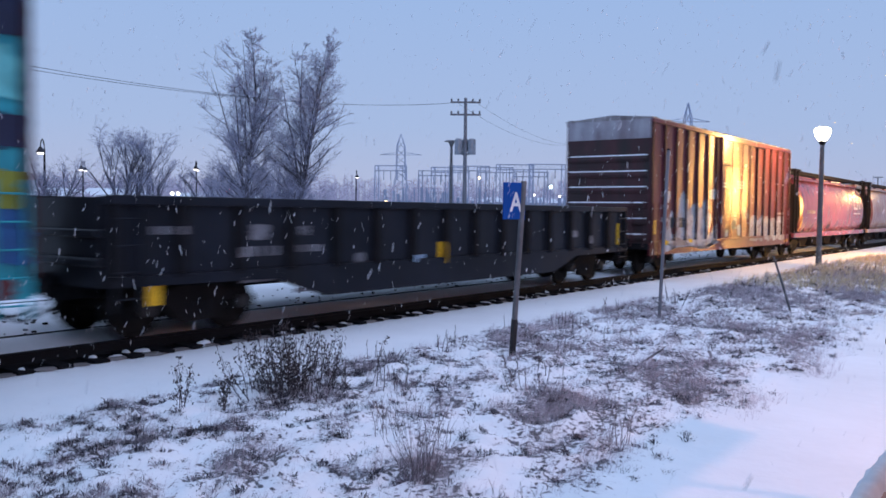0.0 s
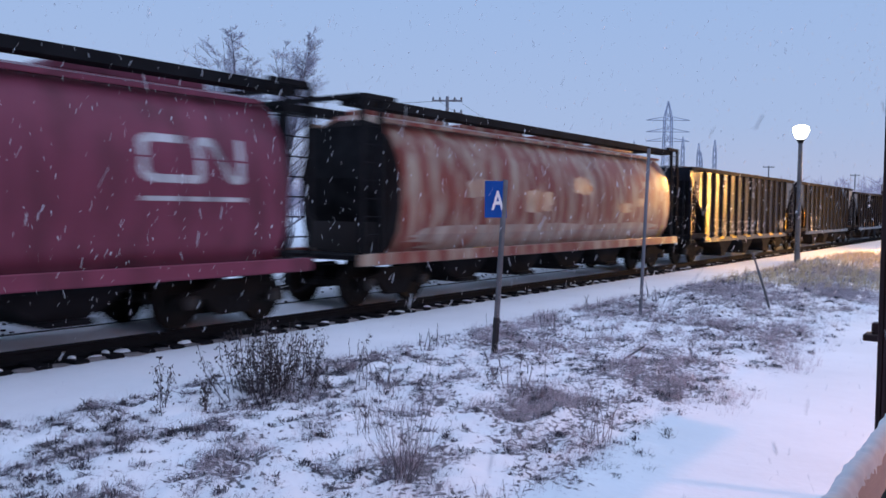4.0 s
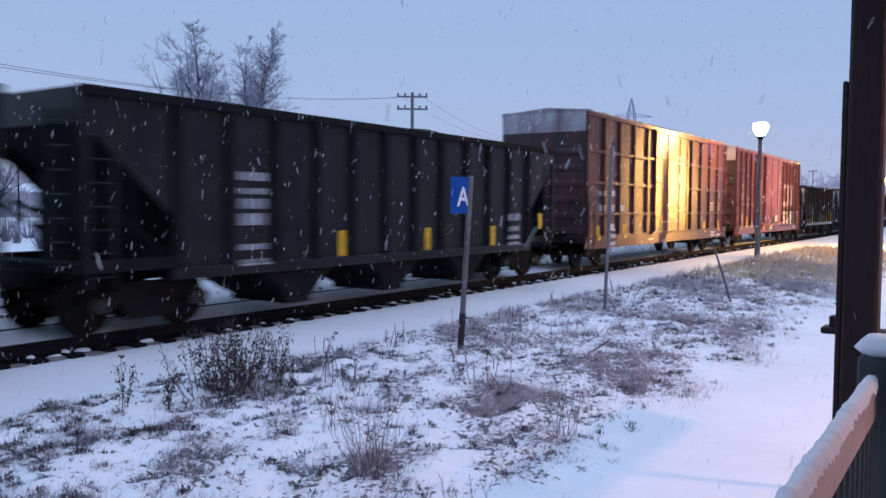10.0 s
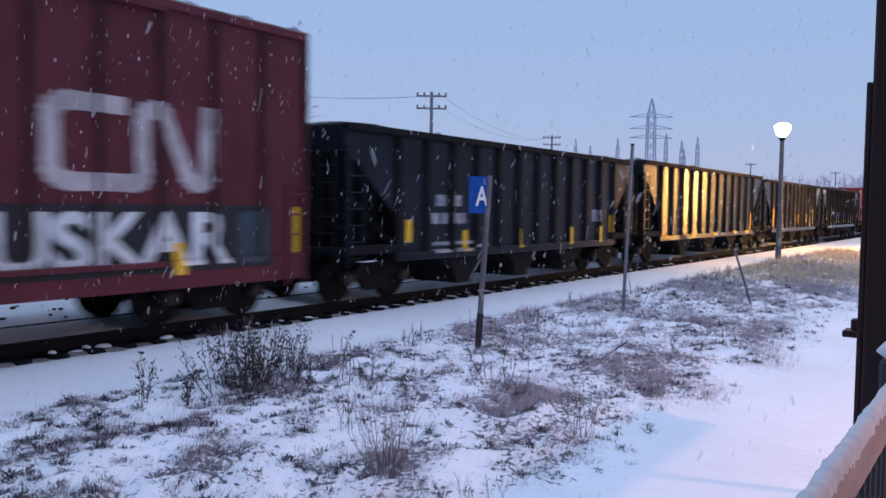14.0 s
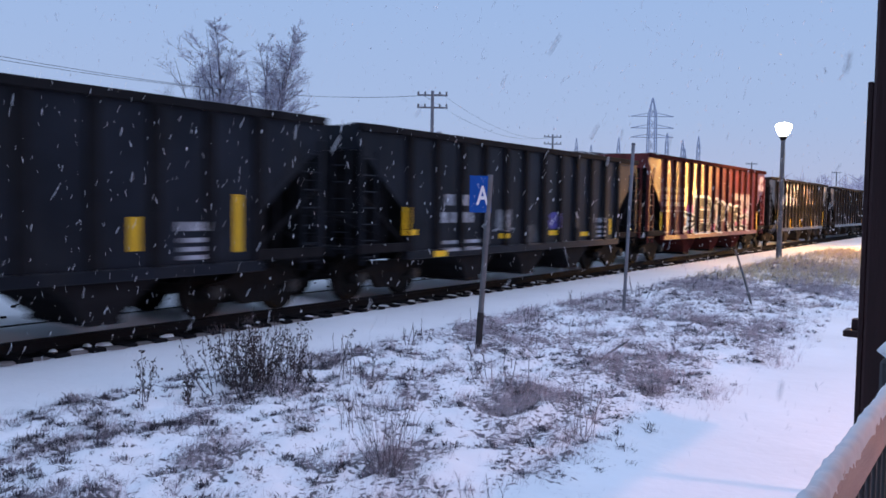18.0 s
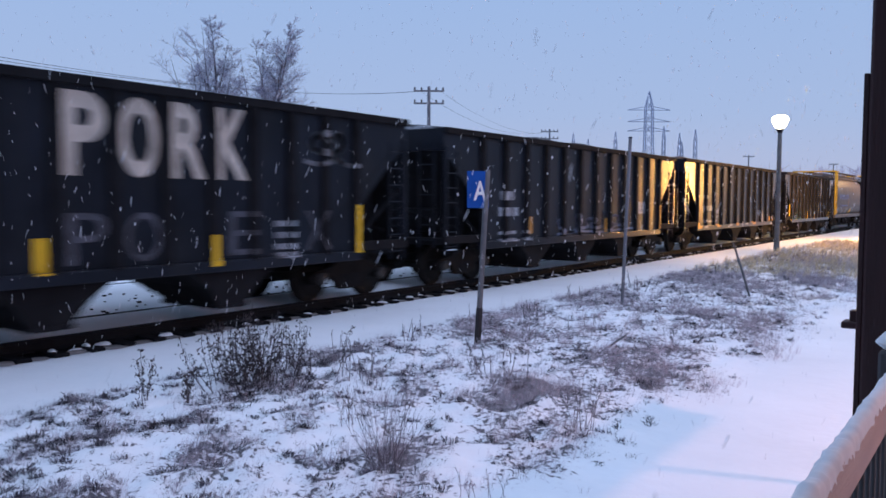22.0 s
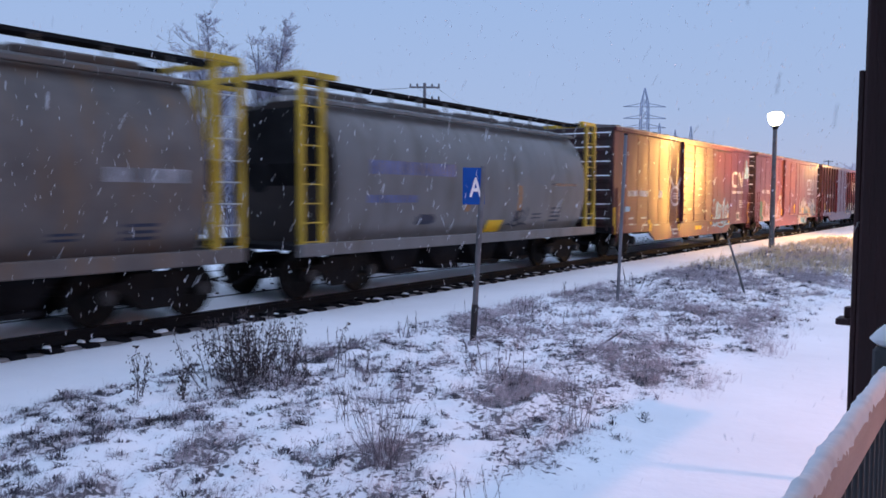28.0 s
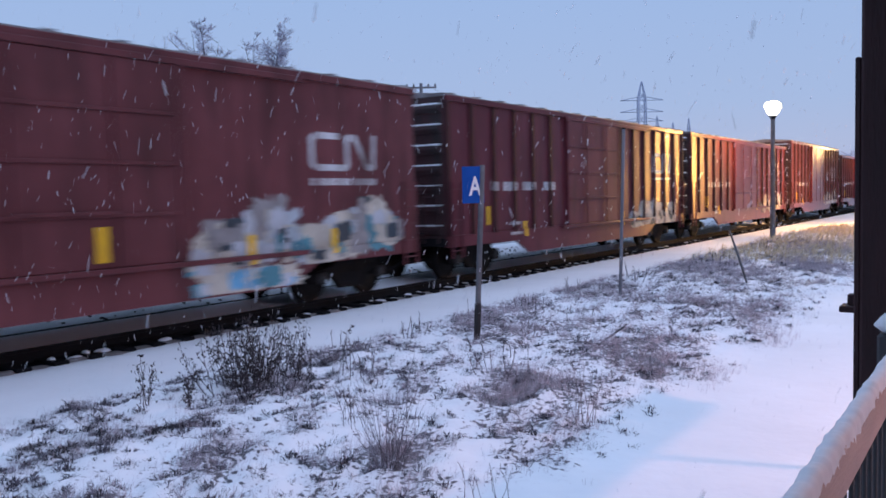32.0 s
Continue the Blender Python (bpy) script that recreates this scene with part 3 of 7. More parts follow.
def ladder(y, x, z0, z1, wide=0.42, rungs=7, along="y"):
    m = Mesh()
    for s in (-1, 1):
        if along == "y":
            m.box(x - 0.02, x + 0.02, y + s * wide / 2 - 0.02, y + s * wide / 2 + 0.02, z0, z1)
        else:
            m.box(x + s * wide / 2 - 0.02, x + s * wide / 2 + 0.02, y - 0.02, y + 0.02, z0, z1)
    for i in range(rungs):
        z = z0 + (i + 0.5) * (z1 - z0) / rungs
        p = ((x, y - wide / 2, z), (x, y + wide / 2, z)) if along == "y" else ((x - wide / 2, y, z), (x + wide / 2, y, z))
        m.tube(p, 0.014, 5, False)
    return m


DULL_ORANGE = mat("dull_orange_reflector", (0.5, 0.22, 0.03), 0.5, var=0.2, scale=3, bump=0.03)


def strips(car, skin, rows, material=None, extra=0.006):
    """Reflector strips: middle y, lower and upper z, width."""
    for y, z0, z1, w in rows:
        m = Mesh()
        skin.lay(m, [rect(y - w / 2, y + w / 2, z0, z1)], extra)
        part("reflector", m, material or YELLOW, car, "yellow reflector strip" if material is None else "dull orange reflector strip")


CARS = []


def start(name, label, category, front, back):
    """An empty at mid-car on the rail heads, with its own half length."""
    car = thing(name, label, category, "cars of the freight train", at=(TC, (front + back) / 2, RAILTOP))
    CARS.append((car, (front + back) / 2))
    return car, (back - front) / 2


# ---------------------------------------------------------------- open hopper
def hopper(front, back, label, body=None, top=3.62, ribs=12, sill=0.82, name="open_hopper_car", heap=True, wide=1.55, open_end=False):
    body = body or COAL_BLACK
    car, h = start(name, label, "hopper car", front, back)
    sx, foot = wide - 0.1, 1.55
    side = [(-h, top), (-h, top - 0.45), (-h + foot, 1.75), (-h + foot, sill), (h - foot, sill), (h - foot, 1.75), (h, top - 0.45), (h, top)]
    for s in (1, -1):
        part("side_sheet", Mesh().prism(side, s * sx - 0.012, s * sx, "x"), body, car)
        part("top_chord", Mesh().cbox(s * sx - 0.05, s * sx + 0.09, -h - 0.02, h + 0.02, top - 0.12, top + 0.02, 0.015), SHADED_RED if body is RED else SHADE_BLACK, car)
        part("side_sill", Mesh().cbox(s * sx - 0.06, s * sx + 0.085, -h + foot - 0.05, h - foot + 0.05, sill - 0.02, sill + 0.16, 0.015), body, car)
        for a, b in ((-h, -h + foot), (h - foot, h)):
            part("end_sill", Mesh().cbox(s * sx - 0.08, s * sx + 0.06, a, b, 0.98, 1.16, 0.015), SHADE_BLACK, car)
    places = [-h + foot + 0.06 + (2 * (h - foot) - 0.12) * i / (ribs - 1) for i in range(ribs)]
    # Posts wide and darker than the sheets: rib shading is put into both.
    rib = Mesh().prism([(-0.085, 0), (-0.07, 0.085), (0.07, 0.085), (0.085, 0)], sill + 0.12, top - 0.1, "z")
    rib.v = [(y, x, z) for x, y, z in rib.v]
    me = rib.data("side_post", SHADED_RED if body is RED else SHADE_BLACK)
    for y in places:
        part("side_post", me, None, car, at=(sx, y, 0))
    back_posts = Mesh()
    for y in places:
        back_posts.box(-sx - 0.085, -sx, y - 0.05, y + 0.05, sill + 0.12, top - 0.1)
    part("far_side_posts", back_posts, body, car)
    for s in (-1, 1):
        slope = Mesh().prism([(s * (h - 0.02), top - 0.3), (s * (h - 0.02), top - 0.33), (s * (h - 3.0), 0.95), (s * (h - 3.0), 0.98)], -sx, sx, "x")
        part("slope_sheet", slope, SHADE_BLACK, car)
        part("end_sheet", Mesh().box(-sx, sx, s * h - 0.02, s * h + 0.02, top - 0.5, top), body, car)
        part("end_platform", Mesh().cbox(-sx, sx, min(s * h, s * (h - 0.5)), max(s * h, s * (h - 0.5)), 0.96, 1.1, 0.01), SHADE_BLACK, car)
        for x in (-1, 1):
            part("corner_post", Mesh().cbox(x * sx - 0.05, x * sx + 0.05, s * (h - 0.06) - 0.05, s * (h - 0.06) + 0.05, 1.1, top - 0.4, 0.01), body, car)
            part("brace", Mesh().tube([(x * (sx - 0.1), s * (h - foot), 1.15), (x * (sx - 0.1), s * (h - 0.1), 2.2)], 0.035, 6), SHADE_BLACK, car)
        part("bolster_web", Mesh().box(-1.3, 1.3, s * (h - 1.0) - 0.02, s * (h - 1.0) + 0.02, 0.95, 2.5), SHADE_BLACK, car)
        part("brake_rod", Mesh().tube([(-sx + 0.1, s * (h - 0.6), 2.0), (sx - 0.15, s * (h - 0.6), 1.35)], 0.04, 6), SHADE_BLACK, car)
        part("ladder", ladder(s * (h - 0.32), sx, 0.75, top - 0.5), body, car)
        part("end_ladder", ladder(s * (h + 0.04), 1.0, 0.9, top - 0.3, along="x"), body, car)
        part("brake_tank", Mesh().tube([(-0.7, s * (h - 1.0), 1.5), (0.75, s * (h - 1.0), 1.5)], 0.3, 12), SHADE_BLACK, car)
    # Plate added to block the bright view through the rear end.
    if not open_end:
        part("end_shield", Mesh().cbox(-1.36, 1.36, h - 0.45, h - 0.42, 0.98, top - 0.4, 0.008), SHADE_BLACK, car, "dark plate added to close the rear end")
    low = h - 3.0
    bays = 3
    for i in range(bays):
        a, b = -low + 2 * low * i / bays, -low + 2 * low * (i + 1) / bays
        mid = (a + b) / 2
        bay = Mesh()
        bay.v = [(x, mid + y, z) for z, xa, xb, w in ((sill + 0.02, -1.38, 1.38, 0.95), (0.55, -0.7, 1.38, 0.54), (0.24, -0.1, 1.3, 0.28)) for x, y in ((xa, -w), (xb, -w), (xb, w), (xa, w))]
        bay.f = [(3, 2, 1, 0), (8, 9, 10, 11)] + [(4 * q + e, 4 * q + (e + 1) % 4, 4 * q + 4 + (e + 1) % 4, 4 * q + 4 + e) for q in range(2) for e in range(4)]
        part("hopper_bay", bay, SHADED_RED if body is RED else SHADE_BLACK, car)
        part("bay_door", Mesh().cbox(-0.15, 1.32, mid - 0.32, mid + 0.32, 0.17, 0.25, 0.015), SHADE_BLACK, car)
    part("center_sill", Mesh().cbox(-0.25, 0.25, -h, h, 0.72, 1.0, 0.02), SHADE_BLACK, car)
    load = Mesh()
    r = random.Random(int(front * 10))
    n = 40
    for i in range(n + 1):
        for j in range(7):
            y = -h + 0.1 + (2 * h - 0.2) * i / n
            hump = 0.16 * noise.noise(Vector((y * 0.5, j * 0.4, front))) + (0.12 if heap and 0 < j < 6 and 0 < i < n else -0.1)
            load.v.append((-sx + 0.03 + (2 * sx - 0.06) * j / 6, y, top - 0.06 + min(hump, 0.24) - (0.12 if j in (0, 6) else 0)))
    load.f = [(i * 7 + j, i * 7 + j + 1, (i + 1) * 7 + j + 1, (i + 1) * 7 + j) for i in range(n) for j in range(6)]
    part("coal_load", load, mat("snow_dusted_coal", (0.03, 0.03, 0.035), 0.9, var=0.5, scale=5, dirt=(0.5, 0.52, 0.56), amount=0.3, bump=0.9, bscale=14), car, "dark load dusted with snow", True)
    running_gear(car, h, 1.35)
    skin = Skin(sx, places, 0.086, 0.072, sill=(sill - 0.02, sill + 0.16, 0.086))
    return car, h, skin, places


# ---------------------------------------------------------------- boxcar
def boxcar(front, back, label, eave=4.25, body=None, ribs=14, door=(-0.2, 0.22), rails=False, belly=True, band=False, smooth_side=False, name="boxcar", door_kind="plug", frost=True):
    body = body or BROWN
    car, h = start(name, label, "boxcar", front, back)
    sx, sill = 1.47, 0.95
    for s in (1, -1):
        part("side_sheet", Mesh().box(s * sx - 0.02, s * sx, -h, h, sill, eave), body, car)
        part("top_plate", Mesh().cbox(s * sx - 0.04, s * sx + 0.07, -h, h, eave - 0.13, eave, 0.012), body, car)
        d0 = 3.1
        low = 0.45
        belly_prof = [(-h, 0.8), (-h, sill + 0.12), (h, sill + 0.12), (h, 0.8), (h - d0, 0.8), (h - d0 - 0.75, low), (-h + d0 + 0.75, low), (-h + d0, 0.8)]
        if not belly:
            belly_prof = [(-h, 0.64), (-h, sill + 0.12), (h, sill + 0.12), (h, 0.64)]
        part("side_sill", Mesh().prism(belly_prof, s * sx - 0.03, s * sx + 0.045, "x"), body, car)
    a, b = door[0] * h, door[1] * h
    places = []
    if not smooth_side:
        n = ribs
        for i in range(n):
            y = -h + 0.05 + (2 * h - 0.1) * i / (n - 1)
            if not a - 0.15 < y < b + 0.15:
                places.append(y)
        rib = Mesh().prism([(-0.055, 0), (-0.04, 0.075), (0.04, 0.075), (0.055, 0)], sill + 0.1, eave - 0.12, "z")
        rib.v = [(y, x, z) for x, y, z in rib.v]
        # Darker copy of the body brown stands in for rib shading.
        me = rib.data("side_post", SHADED_BROWN)
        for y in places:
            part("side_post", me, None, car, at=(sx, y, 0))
    else:
        for i in range(1, 16):
            y = -h + 2 * h * i / 16
            if not a - 0.1 < y < b + 0.1:
                part("seam", Mesh().box(sx - 0.002, sx + 0.008, y - 0.03, y + 0.03, sill + 0.1, eave - 0.1), body, car)
    if rails:
        for z in (1.75, 2.75, 3.75):
            for u, w in ((-h, a - 0.12), (b + 0.12, h)):
                part("side_rail", Mesh().cbox(sx - 0.002, sx + 0.062, u, w, z - 0.05, z + 0.05, 0.01), body, car)
    # door
    dz0, dz1 = sill + 0.12, eave - 0.2
    door_ob = part("door", Mesh().cbox(sx + 0.01, sx + 0.09, a, b, dz0, dz1, 0.015), body, car, "sliding side door")
    for y in (a - 0.06, b + 0.06):
        part("door_frame", Mesh().cbox(sx, sx + 0.11, y - 0.06, y + 0.06, sill + 0.05, eave - 0.1, 0.012), body, car)
    part("door_track", Mesh().cbox(sx, sx + 0.14, a - 0.5, b + (b - a) * 0.75, dz0 - 0.08, dz0, 0.01), body, car)
    part("upper_track", Mesh().cbox(sx, sx + 0.12, a - 0.2, b + (b - a) * 0.75, dz1, dz1 + 0.1, 0.01), body, car)
    k = 4 if door_kind == "plug" else 11
    for i in range(1, k):
        z = dz0 + (dz1 - dz0) * i / k
        part("door_rail", Mesh().cbox(sx + 0.088, sx + 0.125, a + 0.06, b - 0.06, z - 0.03, z + 0.03, 0.008), body, door_ob)
    for y in (a + (b - a) * 0.3, a + (b - a) * 0.7):
        part("lock_rod", Mesh().tube([(sx + 0.14, y, dz0), (sx + 0.14, y, dz1)], 0.02, 6), body, door_ob)
    part("door_handle", Mesh().cbox(sx + 0.12, sx + 0.16, a + (b - a) * 0.3, a + (b - a) * 0.7, dz0 + 0.75, dz0 + 0.81, 0.01), body, door_ob)
    # roof
    roof = Mesh()
    prof = [(-sx - 0.06, eave - 0.02), (-sx - 0.06, eave + 0.02), (0, eave + 0.14), (sx + 0.06, eave + 0.02), (sx + 0.06, eave - 0.02)]
    roof.prism(prof, -h - 0.02, h + 0.02)
    part("roof", roof, mat("roof_galvanised", (0.30, 0.28, 0.29), 0.6, 0.3, var=0.3, scale=1, dirt=(0.1, 0.07, 0.07), amount=0.5), car, "weathered metal roof with a little snow")
    for i in range(15):
        y = -h + 0.3 + (2 * h - 0.6) * i / 14
        part("roof_rib", Mesh().prism([(-sx - 0.06, eave + 0.02), (0, eave + 0.14), (sx + 0.06, eave + 0.02), (sx + 0.06, eave + 0.055), (0, eave + 0.185), (-sx - 0.06, eave + 0.055)], y - 0.05, y + 0.05), MATS["roof_galvanised"], car)
    # ends: corrugated sheets
    for s in (-1, 1):
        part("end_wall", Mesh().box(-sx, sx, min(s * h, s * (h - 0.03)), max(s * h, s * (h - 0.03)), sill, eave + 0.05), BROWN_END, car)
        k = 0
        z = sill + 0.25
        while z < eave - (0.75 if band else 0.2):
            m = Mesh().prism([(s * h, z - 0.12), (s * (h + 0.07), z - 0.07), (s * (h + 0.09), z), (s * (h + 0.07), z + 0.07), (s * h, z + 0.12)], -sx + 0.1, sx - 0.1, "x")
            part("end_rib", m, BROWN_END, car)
            sm = Mesh().prism([(s * (h + 0.012), z + 0.118), (s * (h + 0.07), z + 0.085), (s * (h + 0.07), z + 0.09), (s * (h + 0.012), z + 0.128)], -sx + 0.12, sx - 0.12, "x")
            if frost:
                part("snow_line", sm, SNOW, car, "thin line of snow on an end rib")
            z += 0.46 if not band else 0.5
        if band:
            part("white_band", Mesh().box(-sx + 0.02, sx - 0.02, min(s * h, s * (h + 0.012)), max(s * h, s * (h + 0.012)), eave - 0.62, eave - 0.02), mat("end_band_white", (0.36, 0.35, 0.39), 0.6, var=0.25, scale=1.5, dirt=(0.17, 0.13, 0.15), amount=0.6), car, "white visibility band at the top of the end")
        part("ladder", ladder(s * (h - 0.3), sx + 0.09, 0.55, 2.3 if eave < 4.5 else 2.3, rungs=5), body, car)
        part("end_ladder", ladder(s * (h + 0.11), 1.1, 0.9, 2.4, along="x", rungs=5), BROWN_END, car)
        part("end_sill", Mesh().cbox(-sx, sx, min(s * h, s * (h + 0.1)), max(s * h, s * (h + 0.1)), sill - 0.12, sill + 0.06, 0.01), SHADE_BLACK, car)
        part("brake_platform", Mesh().cbox(-0.9, 0.9, min(s * h, s * (h + 0.22)), max(s * h, s * (h + 0.22)), sill + 0.16, sill + 0.2, 0.008), SHADE_BLACK, car)
    part("underframe", Mesh().cbox(-1.35, 1.35, -h + 0.1, h - 0.1, 0.85, 0.95, 0.02), SHADE_BLACK, car)
    part("center_sill", Mesh().cbox(-0.3, 0.3, -h, h, 0.68, 0.9, 0.02), SHADE_BLACK, car)
    part("brake_cylinder", Mesh().tube([(-0.6, -1.2, 0.66), (-0.6, 0.3, 0.66)], 0.17, 10), SHADE_BLACK, car)
    running_gear(car, h, 1.75)
    return car, h, Skin(sx, places, 0.076, 0.042, sill=(None, sill + 0.12, 0.046), door=(a, b, 0.09), low=(0.46, h - 3.6, 0.805) if belly else (0.645, 99.0, 0.645)), places


# ---------------------------------------------------------------- covered hopper
def covered(front, back, label, body, frames, over=1.05, over_back=None, name="covered_hopper_car", thin=True, back_ladder=None):
    car, h = start(name, label, "covered hopper", front, back)
    prof = [(1.02, 0.95), (1.22, 1.08), (1.42, 1.45), (1.51, 1.9), (1.53, 2.3), (1.50, 2.7), (1.40, 3.1), (1.22, 3.45), (1.0, 3.7), (0.75, 3.86), (0.4, 3.96)]

    def curve(z):
        for (xa, za), (xb, zb) in zip(prof, prof[1:]):
            if z <= zb:
                return xa + (xb - xa) * (max(z, za) - za) / (zb - za)
        return 0.4

    ring = prof + [(-x, z) for x, z in reversed(prof)]
    over_back = over if over_back is None else over_back
    shift = (over - over_back) / 2
    hb = h - (over + over_back) / 2
    m = Mesh()
    n = len(ring)
    cuts = [(-hb, 0.93), (-hb + 0.12, 1.0), (-hb + 0.125, 1.0)] + [(-hb + 2 * hb * i / 8, 1.0) for i in range(1, 8)] + [(hb - 0.125, 1.0), (hb - 0.12, 1.0), (hb, 0.93)]
    for y, k in cuts:
        m.v += [(x * k, y + shift, 2.3 + (z - 2.3) * k) for x, z in ring]
    for c in range(len(cuts) - 1):
        for j in range(n):
            m.f.append((c * n + j, c * n + (j + 1) % n, (c + 1) * n + (j + 1) % n, (c + 1) * n + j))
    m.f += [tuple(range(n)), tuple(len(m.v) - 1 - j for j in range(n))]
    part("body", m, body, car, "bulging steel hopper body", True)
    for i in range(1, 8):
        seam = Mesh()
        y = -hb + 2 * hb * i / 8
        pr = [(x + 0.006, z) for x, z in prof]
        for (xa, za), (xb, zb) in zip(pr, pr[1:]):
            seam.quad((xa, y - 0.02, za), (xa, y + 0.02, za), (xb, y + 0.02, zb), (xb, y - 0.02, zb))
        part("weld_seam", seam, body, car)
    for s in (-1, 1):
        e = s * (hb + 0.012) + shift
        cap = Mesh().prism([(x * 0.925, 2.3 + (z - 2.3) * 0.925) for x, z in ring], e - 0.008, e + 0.008)
        part("end_cap", cap, mat("end_plate_dark", (0.022, 0.014, 0.014), 0.7, var=0.35, scale=1.5), car, "dark end plate")
    for s in (-1, 1):
        part("end_bulkhead", Mesh().prism([(s * (hb - 0.02), 3.7), (s * (h - 0.75), 2.6), (s * (h - 1.6), 1.0), (s * (hb - 1.3), 1.0)], -0.95, 0.95, "x"), SHADE_BLACK, car)
    for s in (1, -1):
        part("side_sill", Mesh().cbox(s * 1.42 - 0.08, s * 1.42 + 0.06, -h, h, 0.86, 1.1, 0.02), body, car)
        part("roof_ledge", Mesh().cbox(s * 1.05 - 0.03, s * 1.05 + 0.1, -hb, hb, 3.72, 3.8, 0.012), body, car)
    # running boards and hatches
    low_board, high_board, zt = (4.14, 4.2, 4.14) if thin else (3.98, 4.15, 4.1)
    for a, b in ((-0.95, -0.55), (0.55, 0.95)) if thin else ((-1.2, -0.8), (0.8, 1.2)):
        part("running_board", Mesh().box(a, b, -h + 0.1, h - 0.1, low_board, high_board), SHADE_BLACK, car, "steel roof walkway")
    for i in range(11):
        y = -hb + 0.3 + (2 * hb - 0.6) * i / 10
        for x in (-1, 1) if thin else ():
            part("walkway_bracket", Mesh().tube([(x * 0.98, y, 3.66), (x * 0.93, y, 4.16)], 0.03, 5), body, car)
    for i in range(4):
        y = -hb + 2 * hb * (i + 0.5) / 4
        part("hatch", Mesh().cbox(-0.35, 0.35, y - hb / 5.4, y + hb / 5.4, 3.95, 4.1, 0.03), body, car)
    # end frames
    for s in (-1, 1):
        ye = s * (h - 0.06)
        for x in (-1.42, 1.42):
            part("end_post", Mesh().cbox(x - 0.05, x + 0.05, ye - 0.05, ye + 0.05, 1.0, zt, 0.01), frames, car)
            part("inner_post", Mesh().cbox(x - 0.05, x + 0.05, ye - s * 0.55 - 0.05, ye - s * 0.55 + 0.05, 1.0, zt, 0.01), frames, car)
            part("frame_cap", Mesh().cbox(x - 0.06, x + 0.06, min(ye, ye - s * 0.95), max(ye, ye - s * 0.95), zt - 0.02, zt + 0.08, 0.01), frames, car)
        part("top_crossbeam", Mesh().cbox(-1.42, 1.42, ye - 0.05, ye + 0.05, zt - 0.02, zt + 0.08, 0.01), frames, car)
        part("ladder", ladder(ye - s * 0.28, 1.44, 0.95, zt - 0.02, rungs=9, wide=0.5), back_ladder if back_ladder and s > 0 else frames, car)
        part("end_ladder", ladder(ye + s * 0.05, -0.9, 0.8, 4.1, along="x", rungs=8), frames, car)
        part("end_platform", Mesh().cbox(-1.4, 1.4, min(ye, ye - s * 0.9), max(ye, ye - s * 0.9), 0.96, 1.06, 0.01), SHADE_BLACK, car)
        part("shear_plate", Mesh().cbox(-1.0, 1.0, min(s * (h - 0.9), s * (h - 2.2)), max(s * (h - 0.9), s * (h - 2.2)), 0.9, 1.02, 0.01), SHADE_BLACK, car)
        part("brake_wheel", Mesh().tube([(0.45, ye + s * 0.1, 2.3), (0.45, ye + s * 0.13, 2.3)], 0.28, 14), SHADE_BLACK, car)
    low = hb - 2.0
    for i in range(4):
        a, b = -low + 2 * low * i / 4, -low + 2 * low * (i + 1) / 4
        mid = (a + b) / 2
        part("hopper_bay", Mesh().prism([(a + 0.03, 1.0), (b - 0.03, 1.0), (mid + 0.4, 0.36), (mid - 0.4, 0.36)], -0.85, 0.85, "x"), SHADE_BLACK, car)
        part("outlet_gate", Mesh().cbox(-0.9, 1.0, mid - 0.42, mid + 0.42, 0.28, 0.37, 0.015), SHADE_BLACK, car)
    running_gear(car, h, 1.5)
    return car, h, Skin(0, curve=curve), None


# ---------------------------------------------------------------- gondola
def gondola(front, back, label):
    car, h = start("gondola_car", label, "gondola", front, back)
    sx, top, sill = 1.45, 2.1, 0.85
    for s in (1, -1):
        part("side_sheet", Mesh().box(s * sx - 0.015, s * sx, -h, h, sill, top), COAL_BLACK, car)
        part("top_chord", Mesh().cbox(s * sx - 0.05, s * sx + 0.1, -h - 0.02, h + 0.02, top - 0.1, top + 0.04, 0.015), COAL_BLACK, car)
        part("side_sill", Mesh().prism([(-h, sill), (-h, sill + 0.15), (h, sill + 0.15), (h, sill), (h - 3.0, sill - 0.03), (h - 4.2, 0.45), (-h + 4.2, 0.45), (-h + 3.0, sill - 0.03)], s * sx - 0.03, s * sx + 0.06, "x"), COAL_BLACK, car)
    places = [-h + 0.12 + (2 * h - 0.24) * i / 15 for i in range(16)]
    rib = Mesh().prism([(-0.09, 0), (-0.06, 0.11), (0.06, 0.11), (0.09, 0)], sill + 0.1, top - 0.08, "z")
    rib.v = [(y, x, z) for x, y, z in rib.v]
    me = rib.data("side_post", SHADE_BLACK)
    for y in places:
        part("side_post", me, None, car, at=(sx, y, 0))
    for s in (-1, 1):
        part("end_wall", Mesh().box(-sx, sx, s * h - 0.03, s * h + 0.03, sill, top), COAL_BLACK, car)
        for z in (1.2, 1.6):
            part("end_rib", Mesh().cbox(-sx, sx, min(s * h, s * (h + 0.1)), max(s * h, s * (h + 0.1)), z - 0.06, z + 0.06, 0.02), COAL_BLACK, car)
        part("ladder", ladder(s * (h - 0.3), sx + 0.11, 0.5, top - 0.1, rungs=4), COAL_BLACK, car)
    part("floor", Mesh().box(-sx, sx, -h, h, sill, sill + 0.06), SHADE_BLACK, car)
    part("underframe", Mesh().cbox(-0.3, 0.3, -h, h, 0.6, 0.86, 0.02), SHADE_BLACK, car)
    running_gear(car, h, 1.75)
    return car, h, Skin(sx, places, 0.112, 0.065), places
